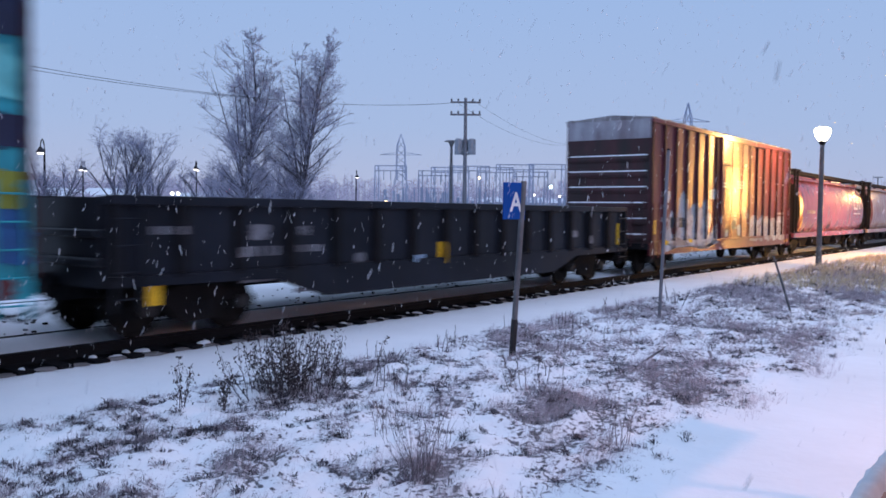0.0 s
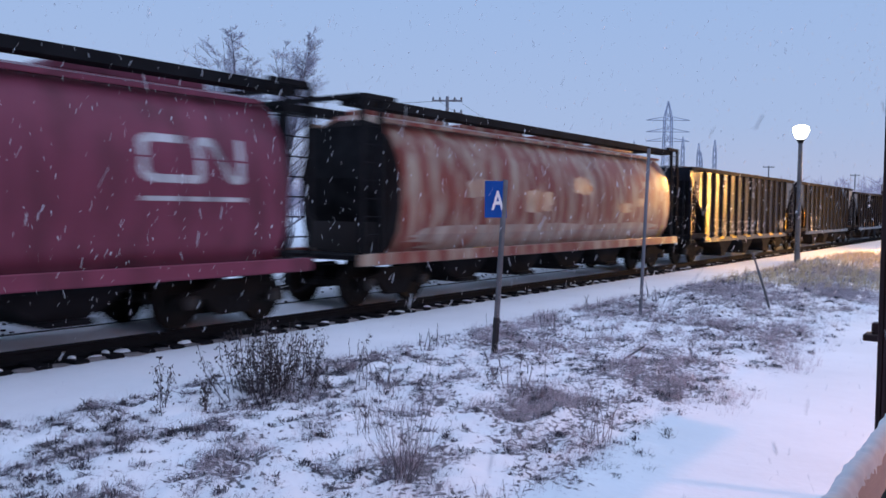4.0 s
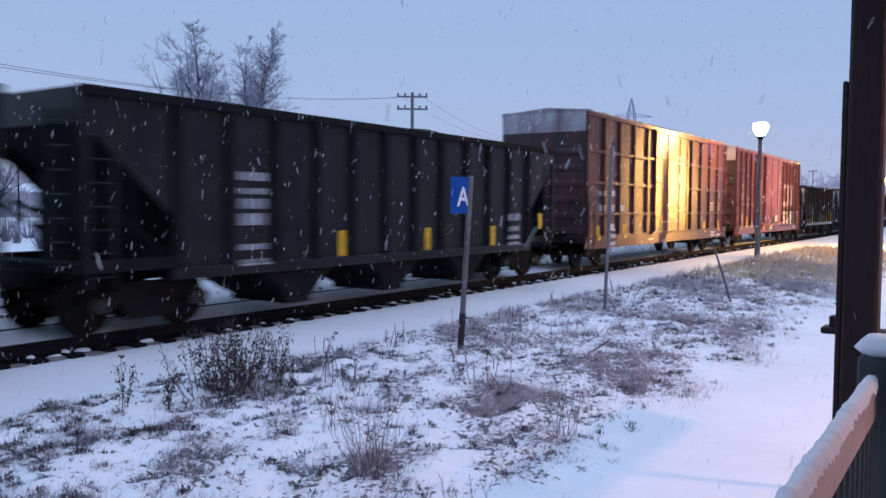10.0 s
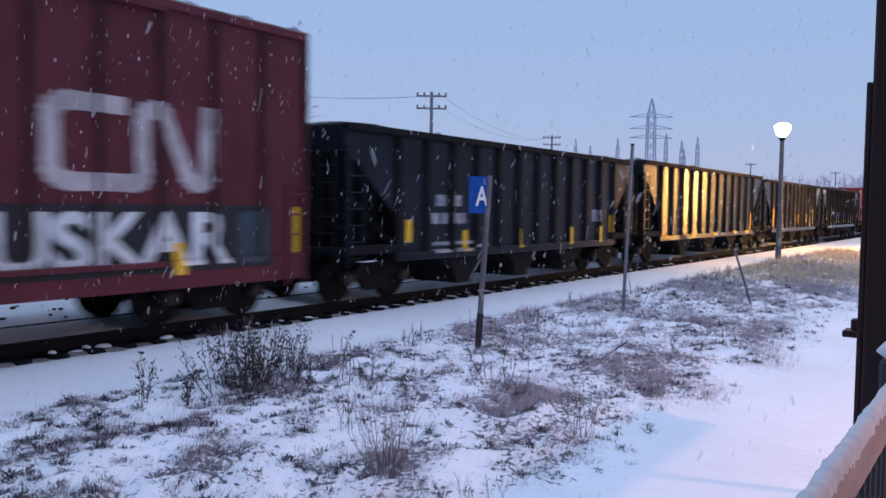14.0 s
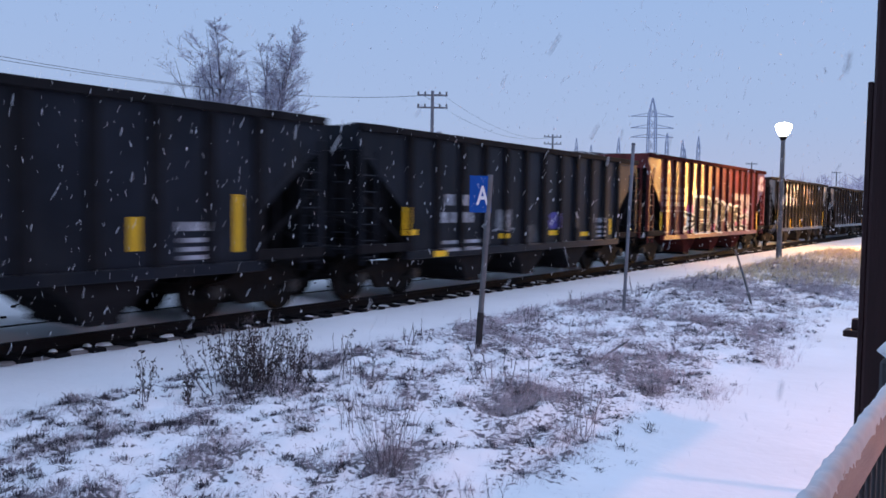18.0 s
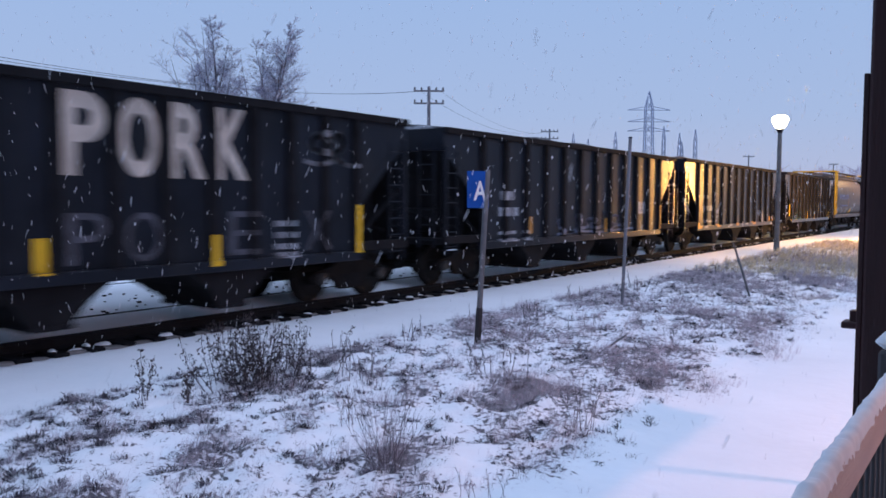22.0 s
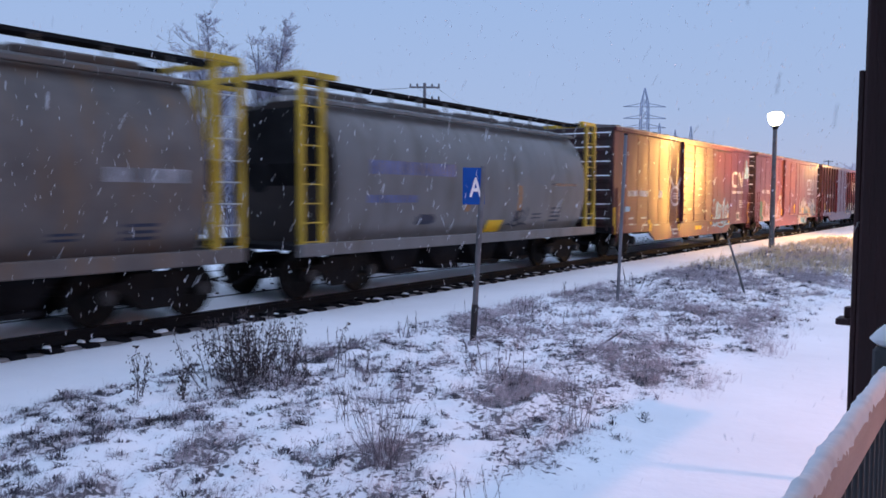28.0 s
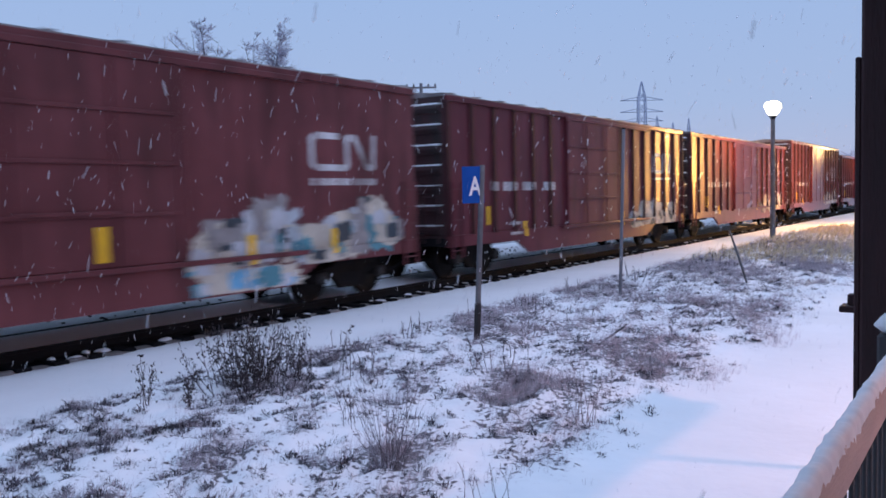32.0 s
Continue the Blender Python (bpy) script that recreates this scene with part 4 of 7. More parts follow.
# ---------------------------------------------------------------- the train, from its head to its tail
DARK_RED = paint("dark_red", (0.10, 0.022, 0.026))
PALE = paint("pale_grey", (0.44, 0.46, 0.50))
CHALK = mat("chalk_white", (0.36, 0.36, 0.39), 0.7, var=0.4, scale=4, dirt=(0.03, 0.03, 0.035), amount=0.6, bump=0)
BRIGHT = paint("bright_white", (0.68, 0.70, 0.72))
SOOT = paint("soot", (0.012, 0.012, 0.016))
SLATE = paint("slate", (0.035, 0.05, 0.065))
NAVY = paint("navy", (0.02, 0.025, 0.05))
BLUE = paint("sky_blue", (0.14, 0.38, 0.58))
LILAC = paint("lilac", (0.36, 0.32, 0.46))
SPRAYED = mat("sprayed_white", (0.46, 0.41, 0.42), 0.6, var=0.3, scale=2, bump=0)
MARK = "white railway mark of two looping strokes"

c, h, k, p = boxcar(-12.0, 5.2, "tall boxcar covered with teal and blue spray paint", 4.95, paint("teal", (0.02, 0.30, 0.36)), 15)
for i in range(14):
    y, z = h - 6.5 + (i * 1.37) % 5.9, 1.1 + (i * 0.83) % 3.1
    decal(c, k, "graffiti", blob(y, y + 1.0, z, z + 0.8, i, 0.3), (paint("deep_blue", (0.012, 0.10, 0.28)), paint("aqua", (0.14, 0.50, 0.50)), paint("night", (0.008, 0.015, 0.05)), paint("moss", (0.22, 0.24, 0.03)))[i % 4], extra=0.002 * i)
for i, (y0, y1, z0, z1, col) in enumerate(((-0.9, -0.05, 4.0, 4.8, "night"), (-1.2, -0.1, 3.2, 4.0, "aqua"), (-0.8, 0.0, 2.65, 3.15, "night"), (-1.0, -0.1, 1.9, 2.45, "moss"), (-0.9, -0.02, 1.2, 1.75, "deep_blue"), (-0.7, -0.2, 0.75, 1.1, "dark_red"))):
    decal(c, k, "graffiti", blob(h + y0, h + y1, z0, z1, 70 + i, 0.25), PAINTS[col], extra=0.03 + 0.001 * i)

c, h, k, p = gondola(6.2, 22.75, "low black gondola car with ribbed sides and yellow reflectors")
strips(c, k, [(-7.5, 0.55, 1.0, 0.2), (-0.67, 0.88, 1.32, 0.18), (7.86, 1.05, 1.66, 0.16)])
strips(c, k, [(3.45, 0.78, 0.97, 0.2)])
decal(c, k, "stencil", [rect(-7.56, -6.89, 1.58, 1.7), rect(-6.05, -5.1, 1.2, 1.36), rect(-4.79, -4.12, 1.24, 1.36), rect(-5.93, -5.29, 0.78, 0.88), rect(-4.79, -4.2, 0.72, 0.84), rect(-4.79, -4.2, 0.55, 0.62)], DULL_WHITE)
decal(c, k, "stencil", [rect(-1.67, -1.18, 0.94, 1.08)], paint("pale_blue", (0.30, 0.44, 0.60)))
for b in (blob(-5.75, -5.3, 1.45, 1.75, 3), blob(-4.7, -4.4, 1.5, 1.7, 8), blob(-3.3, -3.0, 0.9, 1.2, 9), blob(5, 5.4, 1.3, 1.5, 10), blob(5.9, 6.2, 1.1, 1.35, 11)):
    decal(c, k, "graffiti", b, DULL_WHITE)

c, h, k, p = boxcar(24.59, 40.5, "tall reddish-brown ribbed boxcar with pale graffiti letters", 4.95, None, 17, (-0.18, 0.2), band=True, belly=False)
SPRAY = mat("pale_blue_spray", (0.36, 0.40, 0.45), 0.7, var=0.35, scale=2.5, dirt=(0.12, 0.05, 0.06), amount=0.45, bump=0)
decal(c, k, "graffiti", scrawl(-6.7, -1.8, 0.95, 2.45, 4, 5, 0.42), SPRAY, "large pale swirling spray paint")
decal(c, k, "graffiti", scrawl(-6.4, -2.2, 1.05, 2.1, 5, 25, 0.2), PALE, extra=0.003)
decal(c, k, "graffiti", blob(-6.6, -2.1, 0.82, 1.25, 27, 0.2, 40), SPRAY, extra=0.002)
decal(c, k, "graffiti", blob(-6.3, -4.9, 0.86, 1.2, 28, 0.3), mat("buff_spray", (0.34, 0.27, 0.24), 0.7, var=0.3, scale=3, bump=0), extra=0.005)
for i in range(5):
    decal(c, k, "graffiti", blob(2.15 + i * 1.03, 3.2 + i * 1.03, 0.8, 1.95 - 0.1 * (i % 2), 20 + i, 0.16), SPRAY, "large pale spray-painted letter")
    decal(c, k, "graffiti", ribbon([(2.4 + i * 1.03, 0.95), (2.55 + i * 1.03, 1.6), (2.85 + i * 1.03, 1.35)], 0.05), DARK_RED, extra=0.003)
for i in range(7):
    decal(c, k, "graffiti", blob(-1.2 + 0.36 * i, -0.85 + 0.36 * i + 0.1 * (i % 3), 1.1 + 0.13 * (i % 4), 1.4 + 0.2 * (i % 3), 60 + i, 0.35), (PALE, DARK_RED, SLATE, PALE)[i % 4], extra=0.04)
for b in (blob(-6.9, -6.3, 2.3, 2.75, 6), blob(-2.6, -1.9, 2.5, 2.9, 17)):
    decal(c, k, "graffiti", b, PALE)
decal(c, k, "graffiti", [rect(-6.32, -5.86, 1.5, 1.84), rect(-5.54, -5.04, 1.5, 1.84)], SLATE, extra=0.005)
decal(c, k, "stencil", [rect(-7.07, -6.5, 2.5, 2.68), rect(-7.07, -6.5, 2.1, 2.25), rect(-7.07, -6.5, 1.7, 1.82), rect(0.21, 1.0, 3.2, 3.28), rect(0.25, 1.0, 3.08, 3.15), rect(0.28, 0.98, 2.98, 3.04), rect(-1.4, -1.05, 3.1, 3.16), rect(-1.4, -1.05, 2.98, 3.04), rect(6.0, 6.5, 2.0, 2.06), rect(6.6, 7.1, 2.0, 2.06), rect(-0.1, 0.25, 1.6, 2.05)], WHITE)
strips(c, k, [(-7.6, 1.3, 1.75, 0.2)])
strips(c, k, [(-6.8, 0.95, 1.1, 0.46), (7.6, 0.72, 0.84, 0.45), (-4.5, 0.98, 1.1, 0.4)])

c, h, k, p = covered(41.7, 58.6, "maroon cylindrical covered hopper car with dark end frames", MAROON, SHADE_BLACK, 1.25, 0.55, thin=False)
decal(c, k, "logo", logo(4.95, 2.33, 0.72, k=1.14), WHITE, MARK)
decal(c, k, "stencil", [rect(4.96, 6.85, 2.06, 2.13)], WHITE)
decal(c, k, "stencil", [rect(-6.2, -5.95, 2.04, 2.22), rect(-5.8, -5.55, 2.04, 2.22), rect(-5.35, -4.55, 2.04, 2.22)], DULL_WHITE)
decal(c, k, "graffiti", scrawl(-1.6, -0.5, 1.3, 1.6, 4, 12, 0.07), NAVY, "small dark scrawl")
strips(c, k, [(-7.05, 1.2, 1.9, 0.1)])

c, h, k, p = covered(59.9, 76.8, "faded red and cream covered hopper car with peeling paint", ORANGE, SHADE_BLACK, 1.25, 0.85, thin=False)
CREAM = mat("cream_paint", (0.36, 0.28, 0.23), 0.45, var=0.25, scale=1.5, dirt=(0.25, 0.07, 0.05), amount=0.5)
decal(c, k, "painted_area", blob(-h + 1.3, h - 0.95, 0.96, 1.65, 31, 0.2, 60), CREAM, "cream lower paint")
for a, b, z0, z1 in ((3.1, 4.3, 1.9, 2.25), (4.6, 5.3, 2.1, 2.4), (5.2, 5.9, 2.7, 2.95), (6.4, 7.1, 2.3, 2.7), (-5.0, -3.6, 2.2, 2.7), (-2.4, -0.9, 1.9, 2.5), (0.2, 1.5, 2.4, 2.9)):
    decal(c, k, "painted_area", blob(a, b, z0, z1, a, 0.25), CREAM, extra=0.002)
strips(c, k, [(4.8, 0.98, 1.1, 0.5), (-4, 0.98, 1.1, 0.5)])
strips(c, k, [(7.1, 1.1, 1.5, 0.16)], YELLOW_FRAME)

c, h, k, p = hopper(78.1, 93.5, "black ribbed open hopper car with yellow reflectors and scrawled letters", ribs=13)
strips(c, k, [(-6.09, 1.13, 1.98, 0.16), (6.17, 1.1, 1.98, 0.16)] + [(y, 0.9, 1.02, 0.5) for y in (-5.9, -4.1, -2.43, -0.38, 1.55, 3.47, 5.2)])
decal(c, k, "lettering", lettering("GLOBEX", -3.55, 1.12, 0.5, 5.35), CHALK, "hand-painted white letters")
decal(c, k, "stencil", [rect(-5.35, -4.84, z, z + 0.1) for z in (0.9, 1.1, 1.38, 1.62)] + [rect(-4.4, -3.85, z, z + 0.08) for z in (1.16, 1.28, 1.62)] + [rect(4.1, 4.54, 1.15, 1.4)], DULL_WHITE)
decal(c, k, "graffiti", blob(4.75, 5.5, 1.2, 1.65, 17), DULL_WHITE)
decal(c, k, "graffiti", blob(5.6, 6.0, 1.2, 1.6, 18), DULL_WHITE)

c, h, k, p = hopper(94.9, 110.1, "black open hopper car heaped with a dark load, white stencils", open_end=True)
decal(c, k, "stencil", [rect(-4.94, -4.2, 1.54, 1.74), rect(-3.77, -3.0, 1.54, 1.74), rect(-2.75, -2.34, 1.54, 1.72), rect(-4.94, -4.15, 1.2, 1.29), rect(-4.94, -4.15, 1.02, 1.1), rect(-3.76, -3.42, 1.2, 1.28), rect(-3.76, -3.42, 1.05, 1.12), rect(4.0, 4.5, 1.3, 1.6)], GREY_WHITE)
strips(c, k, [(-6.2, 1.24, 2.1, 0.12)], DULL_ORANGE)
c, h, k, p = hopper(111.1, 125.3, "black open hopper car with dull orange reflectors", None, 3.45)
decal(c, k, "stencil", [rect(-4.47, -3.86, 2.25, 2.46), rect(-4.48, -3.83, 1.79, 2.01), rect(-3.4, -2.94, 1.8, 2.02), rect(-4.57, -3.72, 1.12, 1.22), rect(-4.57, -3.72, 0.97, 1.05), rect(-4.57, -3.72, 0.83, 0.9), rect(-3.27, -2.86, 1.14, 1.23), rect(-3.27, -2.86, 1.02, 1.1), rect(4.04, 4.6, 0.95, 1.25)], GREY_WHITE)
strips(c, k, [(y, 0.85, 1.34, 0.16) for y in (-3.45, -0.6, 1.2)] + [(5.9, 1.0, 1.8, 0.14)], DULL_ORANGE)
c, h, k, p = hopper(126.4, 141.2, "dull brown-black open hopper car with short yellow reflectors", mat("hopper_brown_black", (0.0185, 0.016, 0.0175), 0.28, wavy=0.008, var=0.3, scale=0.9, dirt=(0.03, 0.024, 0.023), amount=0.4, bump=0.01, rnd=0.2, spec=0.15), 3.6)
decal(c, k, "stencil", [rect(-4.55, -3.83, z, z + w) for z, w in ((2.38, 0.14), (2.15, 0.1), (1.9, 0.17), (1.62, 0.2), (1.2, 0.1), (0.94, 0.1))] + [rect(4.63, 5.45, 1.6, 1.78), rect(4.64, 5.4, 1.32, 1.45), rect(4.64, 5.4, 1.12, 1.22), rect(4.64, 5.4, 0.96, 1.04)], GREY_WHITE)
strips(c, k, [(y, 0.98, 1.48, 0.17) for y in (-1.87, 1.07, 3.98)] + [(6.6, 1.35, 1.78, 0.17)])

c, h, k, p = boxcar(143.46, 159.5, "tall brown boxcar with ribs, rails and a white-banded end", 4.95, mat("boxcar_dark_brown", (0.092, 0.026, 0.036), 0.28, wavy=0.008, var=0.18, scale=0.8, dirt=(0.035, 0.014, 0.018), amount=0.4, bump=0.01, spec=0.14), 13, (-0.22, 0.235), rails=True, band=True, belly=False, frost=False)
decal(c, k, "stencil", [rect(-7.05, -6.54, 2.33, 2.5), rect(-6.11, -5.6, 2.33, 2.52), rect(-6.96, -6.59, 1.82, 2.05), rect(-6.07, -5.64, 1.82, 2.05), rect(-5.18, -4.78, 1.83, 2.05), rect(-6.06, -5.62, 1.2, 1.42), rect(-6.06, -5.62, 0.95, 1.08), rect(-6.06, -5.62, 0.7, 0.82)] + [rect(0.5, 1.5, z, z + 0.07) for z in (3.94, 3.82, 3.7)] + [rect(-1.67, -1.3, z, z + 0.05) for z in (3.08, 2.98, 2.88)] + [rect(5.66, 6.28, z, z + 0.07) for z in (2.14, 2.0, 1.86, 1.72, 0.85, 0.72)] + [rect(6.62, 7.2, z, z + 0.07) for z in (2.14, 2.0, 1.86, 0.72)] + [rect(-0.55, -0.3, 1.95, 2.12), rect(-0.2, 0.3, 2.1, 2.16), rect(-0.2, 0.1, 1.6, 1.85), rect(-1.0, -0.3, 1.4, 1.46), rect(0.6, 1.0, 1.42, 1.48), rect(-2.4, -1.9, 0.78, 0.84)], WHITE)
decal(c, k, "graffiti", blob(0.32, 0.55, 1.95, 2.15, 3), paint("vermilion", (0.6, 0.1, 0.04)), extra=0.09)
strips(c, k, [(-7.0, 0.9, 1.38, 0.18), (-4.74, 0.92, 1.37, 0.16), (-1.55, 1.24, 1.69, 0.18), (1.63, 1.24, 1.72, 0.16), (4.8, 0.9, 1.37, 0.17), (6.98, 0.92, 1.42, 0.17)])

c, h, k, p = boxcar(161.45, 177.5, "tall brown ribbed boxcar with white letters spray-painted on its side", 4.95, None, 17, (-0.21, 0.27), band=True, belly=False, frost=False)
decal(c, k, "logo", logo(3.15, 2.1, 1.34, 0.19, 1.68), SPRAYED, "hand-sprayed white railway mark")
decal(c, k, "painted_area", [rect(2.4, 7.2, 0.9, 1.92)], SOOT, "black sprayed band")
decal(c, k, "lettering", lettering("USKAR", 2.42, 0.98, 0.84, 3.9, 0.03), BRIGHT, "white spray-painted letters on black", 0.003)
decal(c, k, "graffiti", blob(6.45, 7.15, 0.95, 1.85, 11, 0.1), SLATE, extra=0.004)
decal(c, k, "stencil", [rect(6.6, 7.0, z, z + 0.06) for z in (1.55, 1.42, 1.29, 1.16)] + [rect(-7.0, -6.4, 2.98, 3.16), rect(-7.0, -6.4, 2.68, 2.74), rect(-7.0, -6.75, 2.36, 2.56), rect(-6.6, -6.35, 2.36, 2.52), rect(-7.0, -4.6, 2.16, 2.2), rect(-5.9, -5.6, 2.4, 2.52), rect(-5.5, -5.2, 2.4, 2.5), rect(-4.95, -4.6, 2.4, 2.52), rect(-5.87, -5.67, 1.05, 2.12), rect(-6.1, -5.3, 0.95, 1.05)], mat("chalky_stencil", (0.34, 0.27, 0.30), 0.6, var=0.4, scale=3, bump=0))
for b in (blob(-7.0, -6.35, 1.2, 1.7, 14), blob(-7.0, -6.5, 0.98, 1.2, 15), blob(-4.95, -4.4, 0.95, 1.25, 16)):
    decal(c, k, "graffiti", b, MATS["chalky_stencil"])
decal(c, k, "graffiti", scrawl(-4.3, -1.95, 0.9, 1.9, 3, 33, 0.2), paint("faded_blue", (0.05, 0.06, 0.16)), "faded blue scrawl")
decal(c, k, "graffiti", blob(-4.4, -2.2, 0.65, 1.0, 35), MATS["spray_paint_faded_blue"])
decal(c, k, "graffiti", scrawl(-1.3, 1.7, 0.75, 1.5, 4, 41, 0.15), SLATE, "dark rounded scrawl", 0.003)
for b in (blob(-0.9, -0.2, 0.75, 1.1, 43), blob(0.2, 0.9, 1.2, 1.6, 44)):
    decal(c, k, "graffiti", b, MATS["chalky_stencil"], extra=0.088)
decal(c, k, "stencil", [rect(-2.5, -2.1, 2.55, 2.65), rect(-1.3, -1.0, 2.9, 3.05)], WHITE, extra=0.09)
strips(c, k, [(-7.92, 1.15, 2.05, 0.14), (-5.6, 1.02, 1.52, 0.14), (-2.04, 0.77, 1.2, 0.16), (5.3, 0.85, 1.34, 0.18), (7.8, 1.1, 1.9, 0.12)])
strips(c, k, [(-7.55, 1.45, 1.56, 0.36)])

HOPPER_MARKS = [rect(-4.1, -3.75, 1.95, 2.2), rect(-3.5, -3.1, 1.95, 2.2), rect(-4.25, -3.65, 1.56, 1.8), rect(-3.5, -2.92, 1.56, 1.8), rect(-4.2, -3.6, 1.08, 1.16), rect(-4.2, -3.6, 0.92, 1.0), rect(-3.4, -2.6, 1.08, 1.16), rect(-3.4, -2.7, 0.92, 1.0)]
LABEL = [rect(3.9, 4.5, 1.5, 1.64)] + [rect(3.95, 4.45, z, z + 0.07) for z in (1.32, 1.18, 1.05)]
c, h, k, p = hopper(178.6, 192.8, "black open hopper car with white stencils and yellow reflectors", None, 3.5)
decal(c, k, "stencil", HOPPER_MARKS + [rect(4.0, 4.55, 1.55, 1.9), rect(-2.5, -1.9, 1.0, 1.06)], GREY_WHITE)
strips(c, k, [(-5.1, 1.18, 1.66, 0.18)] + [(y, 0.92, 1.4, 0.17) for y in (-2.93, -0.38, 2.5, 4.5)] + [(5.38, 1.2, 1.75, 0.17)])
c, h, k, p = hopper(193.85, 209.5, "black open hopper car with low horizontal yellow reflectors", None, 3.6, open_end=True)
strips(c, k, [(y, 0.88, 1.02, 0.52) for y in (-5.6, -2.7, 0.28, 3.25, 5.2)] + [(6.04, 0.92, 1.84, 0.16), (-6.04, 0.92, 1.84, 0.16)])
decal(c, k, "stencil", [rect(3.85, 4.4, 1.1, 1.42), rect(4.85, 5.14, 0.92, 1.0), rect(1.4, 1.8, 0.88, 0.95)] + [rect(-4.6, -3.8, z, z + 0.14) for z in (1.9, 1.6, 1.1)], DULL_WHITE)
c, h, k, p = hopper(210.2, 224.5, "black open hopper car with tall yellow reflectors and white stencils", None, 3.5)
decal(c, k, "stencil", HOPPER_MARKS + LABEL, GREY_WHITE)
strips(c, k, [(-5.12, 1.12, 2.07, 0.16), (5.12, 1.14, 2.08, 0.16)] + [(y, 1.22, 1.72, 0.16) for y in (-2.23, 0.47, 3.18)])
c, h, k, p = hopper(225.5, 239.6, "black open hopper car with L-shaped yellow corner markings", None, 3.5)
decal(c, k, "stencil", HOPPER_MARKS + LABEL, GREY_WHITE)
strips(c, k, [(-5.56, 1.44, 1.9, 0.16), (-5.4, 1.31, 1.43, 0.5), (-4.38, 0.82, 0.95, 0.48), (-1.5, 1.15, 1.27, 0.5), (1.12, 1.17, 1.3, 0.5), (3.13, 1.1, 1.23, 0.5), (5.0, 1.12, 1.6, 0.16)])
for b in (blob(-1.95, -1.1, 1.34, 1.9, 51), blob(-2.6, -2.2, 1.0, 1.5, 52)):
    decal(c, k, "graffiti", b, DULL_WHITE)
decal(c, k, "graffiti", scrawl(-2.0, -1.05, 1.36, 1.86, 3, 56, 0.07), CHALK, extra=0.003)
decal(c, k, "graffiti", blob(-0.4, 0.3, 0.9, 1.5, 54) + blob(2.3, 2.8, 1.3, 1.8, 55), mat("faint_paint", (0.06, 0.065, 0.075), 0.7, var=0.5, scale=4, dirt=(0.014, 0.014, 0.018), amount=0.8, bump=0))
decal(c, k, "graffiti", blob(0.85, 1.5, 1.32, 1.82, 53), paint("violet", (0.07, 0.06, 0.26)))

c, h, k, p = hopper(240.7, 256.5, "red-brown open hopper car with black and white graffiti", RED, 3.84, 14)
FADED_PINK = mat("faded_pink_stencil", (0.28, 0.17, 0.18), 0.6, var=0.4, scale=3, bump=0)
decal(c, k, "stencil", [rect(y, y + 0.62, z, z + 0.17) for y in (-6.54, -5.62, -4.76) for z in (2.56, 2.28, 2.02)] + [rect(-6.58, -4.07, 1.83, 1.89), rect(-6.58, -4.07, 1.06, 1.12)], FADED_PINK)
for i, (letter, y0, y1, z0, z1) in enumerate((("E", -2.85, -1.15, 0.96, 2.42), ("X", -1.3, 0.25, 0.98, 2.36), ("P", 0.12, 1.45, 0.96, 2.25), ("O", 1.35, 2.6, 0.98, 2.15), ("S", 2.5, 3.6, 1.0, 2.08))):
    decal(c, k, "graffiti", lettering(letter, y0 - 0.1, z0 - 0.02, z1 - z0 + 0.1, y1 - y0 + 0.2, 0.085), BRIGHT, "white outline of a large letter", 0.001 + 0.001 * i)
    decal(c, k, "graffiti", lettering(letter, y0 + 0.02, z0 + 0.07, z1 - z0 - 0.1, y1 - y0 - 0.04, 0.06), SOOT, "large black spray-painted letter", 0.008)
for b in (blob(-2.35, -2.05, 1.2, 1.42, 171), blob(-0.7, -0.3, 1.05, 1.35, 172), blob(2.9, 3.2, 1.2, 1.4, 173)):
    decal(c, k, "graffiti", b, paint("pink", (0.42, 0.06, 0.22)), extra=0.01)
for y0, z0, y1, z1 in ((-4.05, 1.15, -2.8, 1.35), (-4.1, 1.75, -2.8, 1.6), (-3.7, 1.45, -2.8, 1.48), (3.6, 1.2, 4.9, 1.05), (3.6, 1.5, 4.9, 1.75)):
    decal(c, k, "graffiti", ribbon([(y0, z0), (y1, z1)], 0.24), BRIGHT, extra=0.001)
    decal(c, k, "graffiti", ribbon([(y0 + 0.15, z0), (y1, z1)], 0.12), SOOT, extra=0.005)
for b in (blob(-3.9, -2.9, 0.98, 1.5, 61), blob(-3.9, -2.8, 1.6, 2.15, 66), blob(0.0, 0.5, 1.0, 1.4, 62), blob(3.6, 4.9, 1.1, 2.0, 63)):
    decal(c, k, "graffiti", b, paint("pink", (0.42, 0.06, 0.22)))
decal(c, k, "logo", logo(2.5, 1.25, 1.4, 0.2, 1.62), SPRAYED, "hand-sprayed white railway mark", 0.001)
for b in (blob(6.75, 7.9, 2.85, 3.2, 64), blob(6.95, 7.7, 3.1, 3.6, 65)):
    decal(c, k, "graffiti", b, LILAC)
strips(c, k, [(-6.57, 1.0, 1.81, 0.14), (6.3, 1.0, 1.85, 0.14)])

